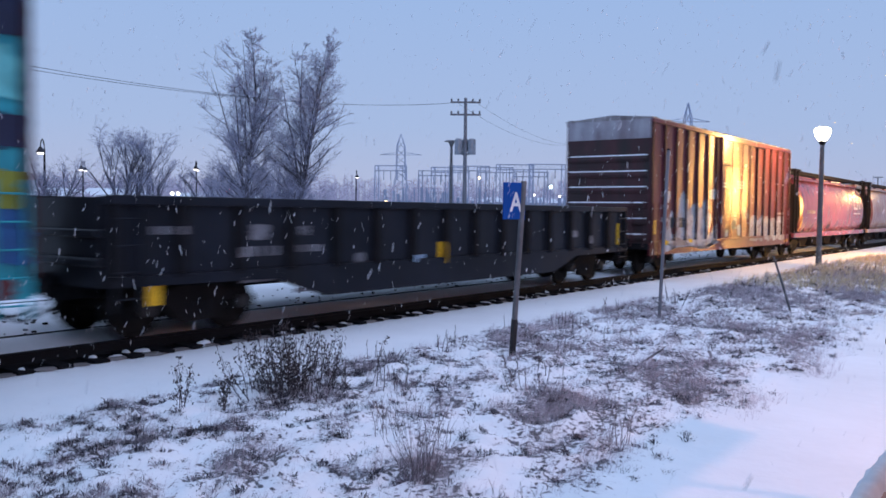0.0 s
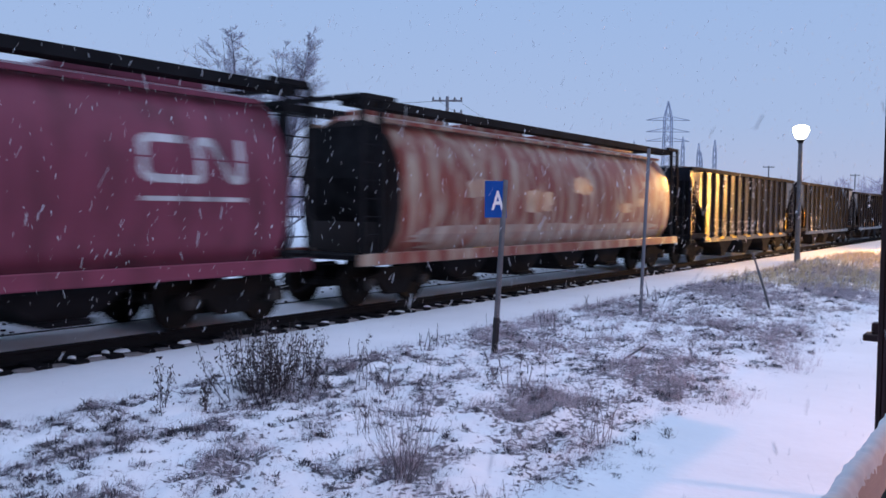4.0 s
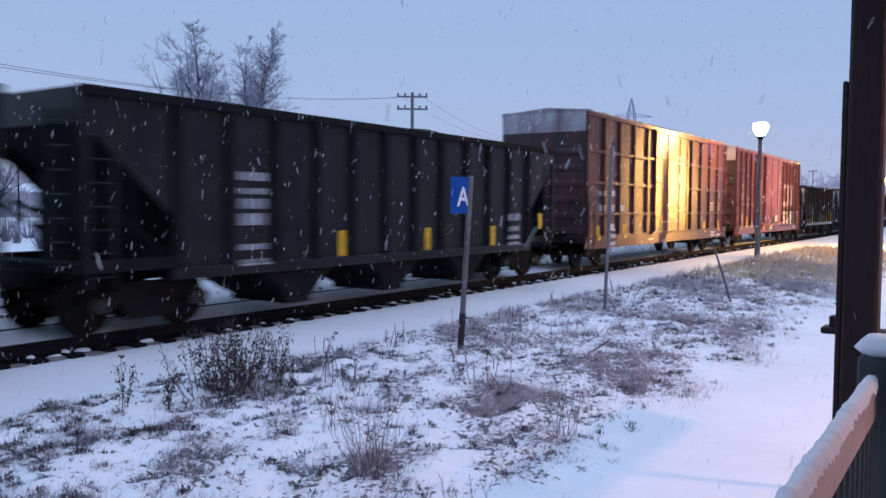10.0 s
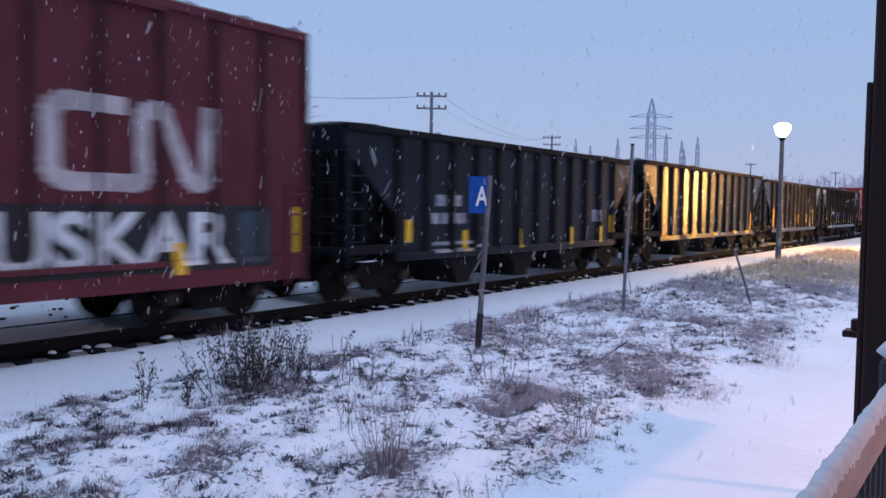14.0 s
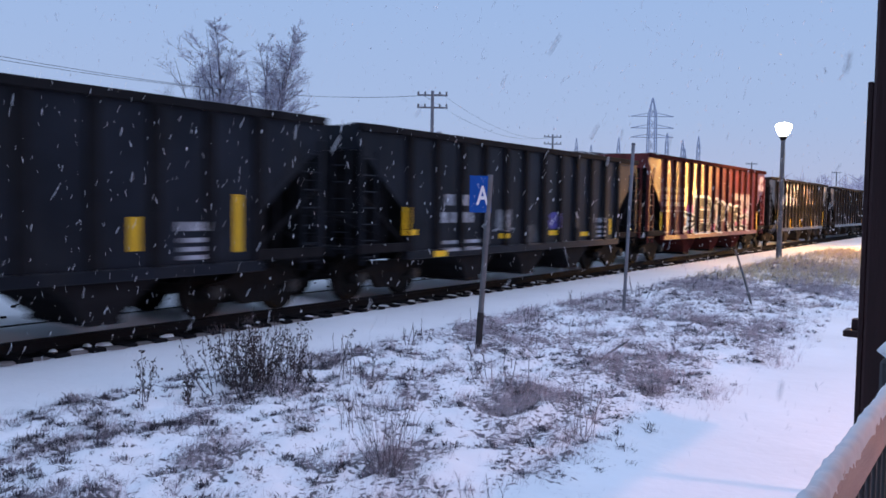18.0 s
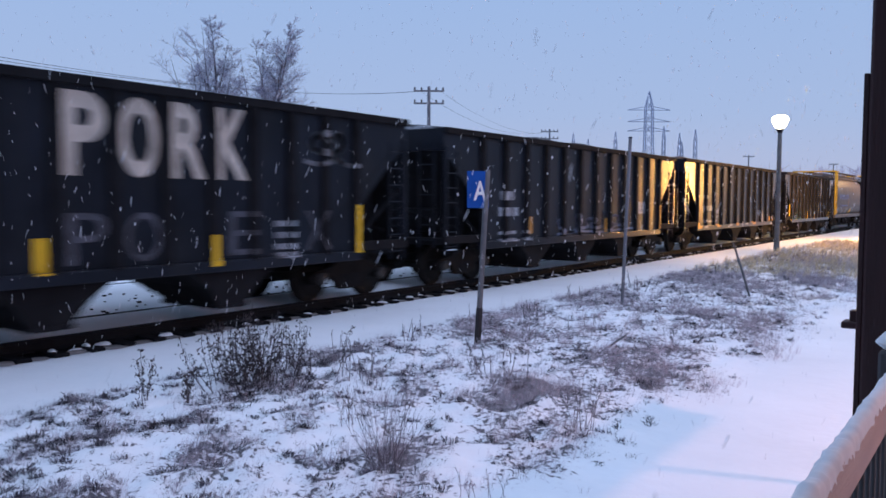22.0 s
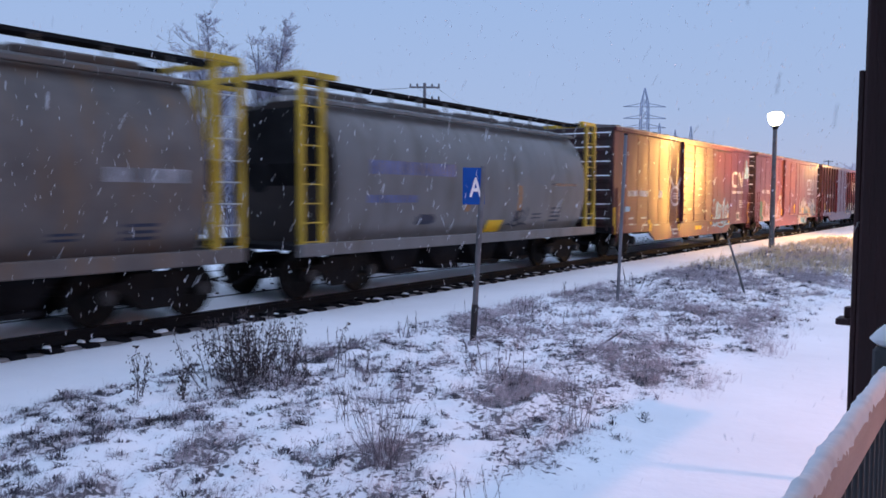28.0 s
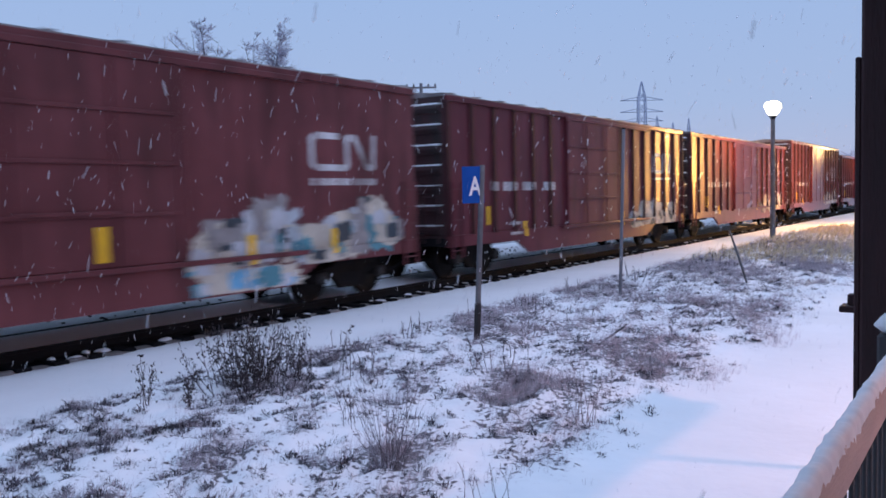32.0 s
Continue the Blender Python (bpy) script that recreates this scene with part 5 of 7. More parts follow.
c, h, k, p = hopper(257.6, 273.0, "black open hopper car with large white block letters", None, 3.62, 15)
for i, letter in enumerate("ISNOT"):
    decal(c, k, "lettering", lettering(letter, -5.12 + 0.87 * i + (0.12 if letter == "I" else 0.0), 2.15, 1.25, 0.42 if letter == "I" else 0.66, 0.035), BRIGHT, "large white block letter")
for i, letter in enumerate("PORK"):
    decal(c, k, "lettering", lettering(letter, 0.1 + 0.87 * i, 2.28, 1.15, 0.66, 0.03), paint("cream_white", (0.52, 0.44, 0.38)), "large cream block letter")
OLD = mat("old_scrawl", (0.075, 0.075, 0.095), 0.6, var=0.5, scale=3, dirt=(0.014, 0.014, 0.018), amount=0.6, bump=0)
for y, shape in ((-4.9, "I"), (-4.0, "S"), (-2.3, "O"), (0.15, "P"), (1.05, "O"), (2.95, "E"), (4.7, "X")):
    decal(c, k, "graffiti", lettering(shape, y, 1.05, 0.72, 0.62 if shape != "I" else 0.2), OLD, "faint old painted letter", 0.001)
decal(c, k, "graffiti", scrawl(4.75, 6.1, 2.65, 3.3, 2, 72, 0.12), DULL_WHITE)
decal(c, k, "stencil", [rect(3.95, 4.5, z, z + 0.1) for z in (1.5, 1.3, 1.1, 0.95)], GREY_WHITE, extra=0.002)
strips(c, k, [(-6.12, 1.35, 1.92, 0.16), (-6.12, 0.9, 1.28, 0.16), (-2.75, 0.93, 1.43, 0.16), (-0.22, 0.95, 1.44, 0.16), (2.64, 0.9, 1.4, 0.16), (6.12, 0.95, 1.87, 0.16)])

c, h, k, p = hopper(274.4, 289.5, "black open hopper car with scrawled lower side", None, 3.58, open_end=True)
decal(c, k, "stencil", [rect(-5.06, -4.8, 1.98, 2.2), rect(-4.7, -4.4, 1.98, 2.2), rect(-5.17, -4.7, 1.58, 1.8), rect(-4.62, -4.16, 1.58, 1.8), rect(-5.15, -4.3, 1.12, 1.2), rect(-5.15, -4.3, 0.94, 1.02), rect(-3.95, -3.6, 1.12, 1.2), rect(-3.95, -3.6, 0.94, 1.02), rect(4.05, 4.7, 1.55, 1.95)], GREY_WHITE)
strips(c, k, [(-3.5, 1.1, 1.55, 0.16), (1.36, 1.0, 1.43, 0.16), (5.97, 1.0, 1.82, 0.16)], DULL_ORANGE)
decal(c, k, "graffiti", scrawl(-1.9, 3.6, 1.05, 1.6, 6, 75, 0.09), mat("faded_blue_grey", (0.17, 0.19, 0.27), 0.6, var=0.4, scale=3, bump=0), "pale blue-grey scrawl")
c, h, k, p = hopper(290.7, 306.1, "black open hopper car with orange horizontal reflectors", None, 3.62, open_end=True)
decal(c, k, "stencil", [rect(-5.38, -4.75, 1.6, 1.8), rect(-4.56, -3.9, 1.58, 1.8), rect(-5.34, -4.72, 1.14, 1.24), rect(-5.34, -4.72, 0.88, 0.98), rect(-4.5, -3.9, 1.1, 1.18), rect(-5.3, -4.7, 2.1, 2.25)] + [rect(3.97, 4.55, z, z + 0.06) for z in (1.3, 1.2, 1.1, 1.0)] + [rect(-1.6, -1.2, 0.9, 0.97), rect(1.0, 1.4, 0.9, 0.97), rect(5.7, 6.1, 0.82, 0.9)], GREY_WHITE)
strips(c, k, [(y, 0.88, 1.02, 0.5) for y in (-3.32, -0.38, 2.53)] + [(-5.9, 0.88, 1.1, 0.5), (5.95, 1.0, 1.25, 0.5), (-7.4, 1.0, 1.12, 0.5), (7.4, 1.0, 1.12, 0.4)], DULL_ORANGE)
c, h, k, p = hopper(307.7, 322.1, "dull brown-black open hopper car with blue and white scrawl", MATS["hopper_brown_black"], 3.62)
strips(c, k, [(-5.98, 0.9, 1.85, 0.15)] + [(y, 0.93, 1.44, 0.16) for y in (-4.43, -1.55, 0.58, 5.5)])
decal(c, k, "graffiti", blob(2.3, 3.3, 2.2, 3.5, 81), CHALK)
decal(c, k, "graffiti", blob(2.3, 3.2, 1.2, 2.0, 86), CHALK)
decal(c, k, "graffiti", blob(-0.6, -0.1, 0.95, 1.6, 82), CHALK)
decal(c, k, "graffiti", scrawl(-5.3, -2.6, 1.0, 1.9, 3, 83, 0.12), paint("faded_teal", (0.03, 0.08, 0.10)))
decal(c, k, "graffiti", scrawl(2.3, 3.3, 1.2, 2.0, 1, 84, 0.12), NAVY, extra=0.003)

FADED = mat("faded_blue_lettering", (0.09, 0.11, 0.24), 0.45, var=0.4, scale=2.5, bump=0)
GRIMY = mat("covered_hopper_grimy_grey", (0.115, 0.098, 0.092), 0.55, 0.0, var=0.25, scale=1.6, dirt=(0.15, 0.095, 0.06), amount=0.45, bump=0.06, spec=0.35)
c, h, k, p = covered(323.4, 336.6, "grey cylindrical covered hopper car with faded blue lettering", GRIMY, YELLOW_FRAME, 0.75, 0.75, back_ladder=mat("pale_ladder", (0.36, 0.38, 0.39), 0.6, var=0.2))
for i in range(7):
    decal(c, k, "stencil", ribbon(arc(-4.9 + 0.56 * i, 2.37, 0.19, 30, 330, 8, 0.17), 0.09) if i % 2 else [rect(-5.1 + 0.56 * i, -4.72 + 0.56 * i, 2.2, 2.54)], FADED, "faded blue letter, not legible")
decal(c, k, "stencil", [rect(-4.6, -1.5, 1.66, 1.8)], FADED)
decal(c, k, "label_patch", [rect(-0.2, 0.5, 1.16, 1.48)], YELLOW, "yellow notice")
for b in (blob(0.3, 1.6, 1.2, 1.65, 91), blob(0.9, 2.3, 1.7, 1.92, 92), blob(-1.9, -1.0, 1.1, 1.6, 93), blob(-3.6, -2.6, 1.15, 1.4, 94)):
    decal(c, k, "graffiti", b, CHALK)
decal(c, k, "stencil", [rect(3.97, 5.4, 2.15, 2.36)], CHALK)
decal(c, k, "graffiti", ribbon([(-1.35, 2.24), (-1.3, 1.75)], 0.14), paint("rust_orange", (0.36, 0.15, 0.04)))
decal(c, k, "stencil", [rect(4.3, 4.9, z, z + 0.05) for z in (1.5, 1.4, 1.3)] + [rect(3.2, 3.6, z, z + 0.04) for z in (1.4, 1.32)], NAVY)
c, h, k, p = covered(337.9, 350.7, "short grey covered hopper car with yellow end frames", GREY, YELLOW_FRAME, 1.0, 0.8)
decal(c, k, "stencil", [rect(-4.5, -1.4, 2.42, 2.7)], FADED, "faded blue letters, not legible")
decal(c, k, "stencil", [rect(-4.58, -2.88, 1.84, 2.0)], FADED)
decal(c, k, "label_patch", [rect(0.2, 0.95, 1.1, 1.4)], YELLOW, "yellow notice")
decal(c, k, "graffiti", scrawl(1.2, 2.2, 1.25, 1.7, 3, 95, 0.06), NAVY, "small dark scrawl")
decal(c, k, "graffiti", blob(-2.9, -2.1, 1.35, 1.6, 97), NAVY)
decal(c, k, "stencil", [rect(3.47, 4.05, z, z + 0.05) for z in (1.64, 1.53, 1.42, 1.31)] + [rect(2.4, 2.9, z, z + 0.04) for z in (1.5, 1.4)] + [rect(3.4, 4.9, 2.3, 2.36)], NAVY)
for y in (-0.9, 1.6):
    decal(c, k, "graffiti", ribbon([(y, 2.2), (y + 0.03, 1.7)], 0.14), MATS["spray_paint_rust_orange"])

c, h, k, p = boxcar(352.1, 368.8, "smooth-sided brown boxcar with blue graffiti and white marks", 4.25, None, 0, (-0.195, 0.25), smooth_side=True, door_kind="ribbed")
decal(c, k, "stencil", [rect(-7.09, -6.2, 2.02, 2.22), rect(-6.05, -5.2, 2.02, 2.22), rect(-4.16, -3.82, 1.98, 2.24), rect(-7.0, -6.6, 1.25, 1.31), rect(-7.0, -6.6, 1.05, 1.1), rect(-5.9, -5.4, 1.25, 1.31), rect(-5.9, -5.4, 1.0, 1.05), rect(-4.8, -4.2, 0.98, 1.03), rect(-2.9, -2.1, 0.76, 0.82), rect(-2.7, -2.2, 0.6, 0.66), rect(0.0, 0.7, 2.1, 2.16), rect(0.2, 0.6, 2.32, 2.42), rect(-1.1, -0.7, 1.5, 1.6), rect(0.9, 1.4, 1.4, 1.5)] + [rect(6.75, 7.4, z, z + 0.04) for z in (1.85, 1.75, 1.65, 1.55)] + [rect(6.17, 6.73, 0.95, 1.34)], WHITE, extra=0.002)
decal(c, k, "stencil", [rect(6.24, 6.66, 1.02, 1.26)], SLATE, extra=0.005)
decal(c, k, "emblem", ribbon(arc(-2.4, 2.05, 0.47, 0, 360, 18, 0.34), 0.09) + ribbon([(-3.0, 2.75), (-2.6, 2.4)], 0.12) + ribbon([(-1.8, 2.72), (-2.2, 2.4)], 0.12), paint("lilac_white", (0.46, 0.40, 0.50)), "pale round painted emblem with two points", 0.006)
decal(c, k, "stencil", [rect(-2.65, -2.15, z, z + 0.05) for z in (2.12, 2.03, 1.94)], MATS["spray_paint_lilac_white"], extra=0.006)
decal(c, k, "logo", logo(5.45, 2.48, 0.72, k=1.08), WHITE, MARK)
decal(c, k, "stencil", [rect(5.45, 7.3, 2.2, 2.32)], WHITE)
decal(c, k, "graffiti", scrawl(2.3, 4.95, 0.78, 1.95, 5, 107, 0.09), BLUE, "pale blue spray-painted letters", 0.006)
decal(c, k, "graffiti", scrawl(2.4, 4.9, 0.85, 1.85, 7, 117, 0.055), paint("pale_blue", (0.30, 0.44, 0.60)), "thin pale blue outlines", 0.008)
for b in (blob(7.4, 8.3, 2.9, 3.2, 103), blob(7.55, 8.2, 3.1, 3.5, 104), blob(7.7, 7.95, 3.4, 3.8, 106), blob(-7.4, -6.9, 1.5, 1.7, 105)):
    decal(c, k, "graffiti", b, BLUE, extra=0.006)
strips(c, k, [(-8.25, 0.72, 1.66, 0.14), (8.24, 0.78, 1.74, 0.14), (-5.1, 0.72, 1.2, 0.18), (-2.06, 0.72, 1.2, 0.17), (2.12, 1.1, 1.32, 0.15), (2.12, 0.86, 1.06, 0.15), (4.82, 0.86, 1.32, 0.14), (0.2, 0.7, 0.86, 0.4), (0.62, 0.7, 0.86, 0.36)])

TAN = mat("boxcar_faded_brown", (0.16, 0.052, 0.056), 0.28, wavy=0.008, var=0.18, scale=0.8, dirt=(0.085, 0.033, 0.033), amount=0.45, bump=0.01, spec=0.085)
c, h, k, p = boxcar(370.1, 386.2, "smooth-sided faded brown boxcar with wide pastel graffiti", 4.25, TAN, 0, (-0.225, 0.235), smooth_side=True)
decal(c, k, "stencil", [rect(-6.65, -5.9, 2.24, 2.42), rect(-5.75, -5.0, 2.24, 2.42), rect(-4.5, -4.2, 2.2, 2.44), rect(-2.9, -2.2, 1.95, 2.15)], WHITE)
mural(c, k, -6.9, -2.0, 0.72, 1.9, (paint("mauve", (0.30, 0.16, 0.19)), PAINTS["mauve"], LILAC, paint("dusky_pink", (0.42, 0.27, 0.30))), 31, 40, -0.03)
decal(c, k, "graffiti", scrawl(-6.7, -2.0, 0.8, 1.85, 8, 215, 0.09), paint("dusky_pink", (0.42, 0.27, 0.30)), extra=0.007)
decal(c, k, "graffiti", scrawl(-6.6, -2.1, 0.85, 1.75, 7, 112, 0.1), LILAC, extra=0.008)
decal(c, k, "graffiti", blob(-7.1, -6.5, 0.75, 1.9, 113), paint("sea_green", (0.035, 0.13, 0.115)), extra=0.01)
decal(c, k, "logo", logo(4.85, 2.5, 0.71, k=1.13), WHITE, MARK)
decal(c, k, "stencil", [rect(4.85, 6.74, 2.23, 2.36)], WHITE)
TEAL_SPRAY = paint("dull_teal", (0.07, 0.22, 0.27))
WARM_GREY = paint("warm_grey", (0.27, 0.25, 0.25))
mural(c, k, 1.9, 7.8, 0.75, 2.15, (paint("ivory", (0.50, 0.45, 0.38)), PALE, PAINTS["ivory"], TEAL_SPRAY, WARM_GREY, SLATE, PALE), 12, 66)
mural(c, k, 2.0, 5.2, 0.46, 0.92, (PAINTS["ivory"], PALE, TEAL_SPRAY, BLUE), 19, 24, 0.004)
strips(c, k, [(3.35, 0.91, 1.4, 0.16), (5.4, 0.96, 1.42, 0.14), (0.53, 1.16, 1.66, 0.16), (-4.9, 1.0, 1.5, 0.15), (-2.3, 1.0, 1.4, 0.15)], extra=0.045)

GRAF = paint("ivory", (0.50, 0.45, 0.38))
for a, b, lab, eave, seed in ((387.4, 403.7, "brown ribbed boxcar with white railway mark and pale graffiti", 4.25, 1), (404.7, 421.6, "brown ribbed boxcar with pale graffiti along its base", 4.25, 2), (423.0, 439.2, "tall brown ribbed boxcar with worn paint", 4.7, 3), (440.6, 456.8, "brown ribbed boxcar near the tail of the train", 4.3, 4), (458.2, 474.4, "brown ribbed boxcar far down the line", 4.3, 5)):
    c, h, k, p = boxcar(a, b, lab, eave, None, 17, (-0.24, 0.2))
    decal(c, k, "stencil", [rect(-6.2, -5.8, 2.08, 2.3), rect(-5.6, -4.9, 2.08, 2.3), rect(-4.6, -4.0, 2.08, 2.3), rect(-3.4, -2.7, 2.08, 2.3), rect(-5.3, -4.7, 1.2, 1.28), rect(-5.3, -4.7, 0.95, 1.02)], WHITE)
    if seed < 4:
        decal(c, k, "logo", logo(4.95, 2.6, 0.74, k=1.13), WHITE, MARK)
        decal(c, k, "stencil", [rect(4.95, 6.85, 2.38, 2.46)], WHITE)
        mural(c, k, 2.6, 7.5, 0.72, 1.85, (GRAF, PALE, GRAF, WARM_GREY, SLATE), 40 + seed, 36)
    strips(c, k, [(-6.35, 1.25, 1.7, 0.14), (-4.5, 0.88, 1.27, 0.14), (2.0, 0.9, 1.35, 0.14), (6.4, 0.9, 1.35, 0.14)])

# ---------------------------------------------------------------- posts, sign and lamp beside the line
A_FOOT, A_TOP = (-6.41, 10.16, -0.1), (-6.29, 10.23, 2.61)
post = thing("sign_post", "blue platform sign with a white letter A on a steel post", "sign", at=A_FOOT)
D = Vector(A_TOP) - Vector(A_FOOT)
part("post_foot", Mesh().tube([(0, 0, 0), tuple(D * 0.26)], 0.05, 10), mat("tarred_post", (0.02, 0.018, 0.02), 0.7, var=0.4), post, "black painted lower post")
part("post", Mesh().tube([tuple(D * 0.26), tuple(D)], 0.042, 10), GALV, post, "galvanised steel post")
face = Mesh().cbox(-0.012, 0.012, -0.32, 0.02, -0.55, -0.02, 0.004)
sign = part("sign_plate", face, mat("sign_blue", (0.012, 0.075, 0.32), 0.75, var=0.12, scale=3, bump=0.02, spec=0.1), post, "blue enamelled plate")
sign.location = D
sign.rotation_euler = (0, 0, radians(-34))
am = Mesh()
for tri in lettering("A", -0.225, -0.44, 0.28, 0.2, 0.02):
    am.quad(*[(0.0125 + 0.003, y, z) for y, z in tri])
part("letter", am, mat("sign_white", (0.75, 0.76, 0.78), 0.5, var=0.08, bump=0), sign, "white capital letter A")

P2 = Vector((-6.41, 15.88, 3.43)) - Vector((-6.51, 15.84, -0.1))
t2 = thing("marker_post", "tall thin grey steel marker post", "post", at=(-6.51, 15.84, -0.1))
part("shaft", Mesh().tube([(0, 0, 0), tuple(P2)], 0.034, 10), POLE_WOOD, t2)
part("cap", Mesh().tube([tuple(P2), tuple(P2 * 1.008)], [0.04, 0.034], 10), SHADE_BLACK, t2)
t3 = thing("leaning_stake", "thin weathered stake leaning over in the grass", "stake", at=(-4.71, 18.8, -0.05))
part("shaft", Mesh().tube([(0, 0, 0), (-0.2, -0.05, 0.7), (-0.4, -0.1, 1.33)], [0.028, 0.026, 0.022], 7), GALV, t3)
tagged(solid("broken_stick", Mesh().tube([(-4.8, 10.8, 0.0), (-4.45, 11.0, 0.28)], [0.02, 0.012], 6), GALV, "short broken stick poking from the snow", "stick"))

for x, y, z in (LAMP, FAR_LAMP):
    lp = thing("platform_lamp", "tall platform lamp with a lit white lantern on a dark post", "street lamp", "platform lamps", at=(x, y, z - 5.43))
    part("post", Mesh().tube([(0, 0, -0.3), (0, 0, 0.5), (0, 0, 4.95)], [0.13, 0.11, 0.085], 14), GALV, lp, "galvanised round post")
    # Dish added to the collar to keep the lantern's light off the post.
    part("collar", Mesh().tube([(0, 0, 4.9), (0, 0, 5.03), (0, 0, 5.055)], [0.1, 0.15, 0.2], 16), SHADE_BLACK, lp, "dark dished collar")
    bowl = [(0.11, 5.06), (0.19, 5.12), (0.27, 5.25), (0.33, 5.42), (0.335, 5.5), (0.3, 5.58), (0.18, 5.64), (0.05, 5.66)]
    part("lantern", Mesh().tube([(0, 0, q) for _, q in bowl], [p for p, _ in bowl], 20), mat("lamp_glow", (1.0, 0.86, 0.58), 0.5, var=0.0, bump=0, emit=22.0), lp, "glowing white lantern bowl", True).visible_shadow = False
    part("finial", Mesh().tube([(0, 0, 5.65), (0, 0, 5.7)], [0.06, 0.02], 10), GALV, lp)
hut = thing("yard_hut", "small pale yellow lineside hut lit by a sodium lamp", "hut", at=(-3.1, 52.6, 0))
part("wall", Mesh().cbox(-1.35, 1.5, -1.2, 1.2, 0, 2.9, 0.02), mat("hut_siding", (0.45, 0.36, 0.18), 0.7, var=0.12, scale=1.5), hut)
part("roof", Mesh().prism([(-1.6, 2.9), (1.7, 2.9), (0.05, 3.5)], -1.4, 1.4), SNOW, hut, "snow-covered roof")
part("door", Mesh().cbox(-0.4, 0.4, -1.25, -1.19, 0, 2.0, 0.01), GREY_WOOD, hut)
yl = thing("yard_lamp", "sodium yard lamp with a glowing yellow head", "street lamp", at=(YARD_LAMP[0], YARD_LAMP[1], 0))
part("post", Mesh().tube([(0, 0, -0.1), (0, 0, 3.4)], [0.1, 0.07], 12), GALV, yl)
part("head", Mesh().tube([(0, 0, 3.4), (0, 0, 3.5), (0, 0, 3.75), (0, 0, 3.82)], [0.1, 0.2, 0.3, 0.2], 14), mat("sodium_glow", (1.0, 0.6, 0.1), 0.5, var=0.0, bump=0, emit=25.0), yl, "glowing yellow lamp head").visible_shadow = False

# ---------------------------------------------------------------- porch where the camera stands
deck = solid("porch_deck", Mesh().box(-0.5, 6, -8, 3.2, 0.0, 0.55), GREY_WOOD, "plain weathered grey timber porch deck", "deck", kind="structure")
solid("porch_roof", Mesh().box(-0.62, 1.2, -8, 4.2, 3.28, 3.4), GREY_WOOD, "plain porch roof", "roof", kind="structure")
# Wall out of view, sized to cut the sky light on near cars.
solid("station_wall", Mesh().box(4.3, 13, -40, 3.1, 0.0, 5.2), mat("station_siding", (0.35, 0.28, 0.24), 0.7, var=0.15, scale=2), "unseen plain wall behind the porch, cutting sky light on the cars", "wall", kind="structure")
# Block added out of view so the car sides reflect less sky.
solid("street_buildings", Mesh().box(17, 27, 14, 130, -0.1, 7.5).prism([(16.6, 7.5), (27.4, 7.5), (22, 9.6)], 13.6, 130.4), mat("dull_brown_block", (0.10, 0.07, 0.06), 0.85, var=0.25, scale=1.2), "unseen dark block added to darken reflections in the car sides", "building", kind="structure")
wl_ = thing("station_lamp", "unseen station lamp post with an added hood and a warm bulb", "street lamp", at=(5.5, 8.5, 0))
part("post", Mesh().tube([(0.6, 0, -0.1), (0.6, 0, 4.4), (0.45, 0, 4.62), (0.0, 0, 4.66)], [0.08, 0.06, 0.05, 0.04], 10), SHADE_BLACK, wl_)
# Hood added to cut the lamp's spread short of the cars.
hood = Mesh().tube([(0, 0, 4.31), (0, 0, 4.46), (0, 0, 4.6), (0, 0, 4.66)], [0.36, 0.35, 0.2, 0.06], 20, False)
part("hood", hood, SHADE_BLACK, wl_, "round hood added to keep the lamp off the cars", True)
part("bulb", Mesh().tube([(0, 0, 4.44), (0, 0, 4.5)], 0.06, 12), mat("wall_lamp_glow", (1.0, 0.6, 0.5), 0.5, var=0, bump=0, emit=8.0), wl_, "glowing bulb")
pl = thing("porch_pillar", "dark brown square timber porch pillar", "pillar", at=(-0.455, 4.0, 0))
part("shaft", Mesh().cbox(-0.07, 0.07, -0.07, 0.07, -0.1, 3.28, 0.012), DARK_WOOD, pl)
part("side_plank", Mesh().cbox(-0.095, -0.072, -0.05, 0.05, -0.1, 2.72, 0.004), DARK_WOOD, pl)
solid("sign_bracket", Mesh().cbox(-0.63, -0.36, 4.09, 4.2, 1.6, 1.63, 0.004).cbox(-0.6, -0.4, 4.12, 4.18, 1.63, 1.68, 0.004).cbox(-0.47, -0.44, 4.06, 4.2, 1.56, 1.6, 0.004), DARK_WOOD, "small dark bracket fixed to the porch pillar", "bracket")
hr = thing("handrail", "beige painted porch handrail capped with fresh snow", "railing", at=(0, 0, 0))
part("top_board", Mesh().cbox(-0.308, -0.276, -3.0, 2.88, 1.51, 1.63, 0.008), RAIL_WOOD, hr, "beige painted rail board")
snowcap = Mesh()
n = 260
for i in range(n + 1):
    y = -1.0 + 3.88 * i / n
    e = 0.009 * noise.noise(Vector((y * 9, 0, 0))) + 0.011 * noise.noise(Vector((y * 34, 3, 0)))
    w = 0.009 * noise.noise(Vector((y * 14, 9, 0))) + 0.008 * noise.noise(Vector((y * 41, 5, 0)))
    snowcap.v += [(-0.315 + w, y, 1.622), (-0.312 + w, y, 1.64 + e), (-0.302, y, 1.652 + e), (-0.284, y, 1.652 + e), (-0.274 + w * 0.6, y, 1.642 + e), (-0.271 + w * 0.7, y, 1.618 + e * 2.2)]
snowcap.f = [(i * 6 + j, i * 6 + j + 1, i * 6 + j + 7, i * 6 + j + 6) for i in range(n) for j in range(5)] + [(0, 1, 2, 3, 4, 5), tuple(n * 6 + 5 - j for j in range(6))]
part("snow_cap", snowcap, SNOW, hr, "fresh snow along the rail", True)
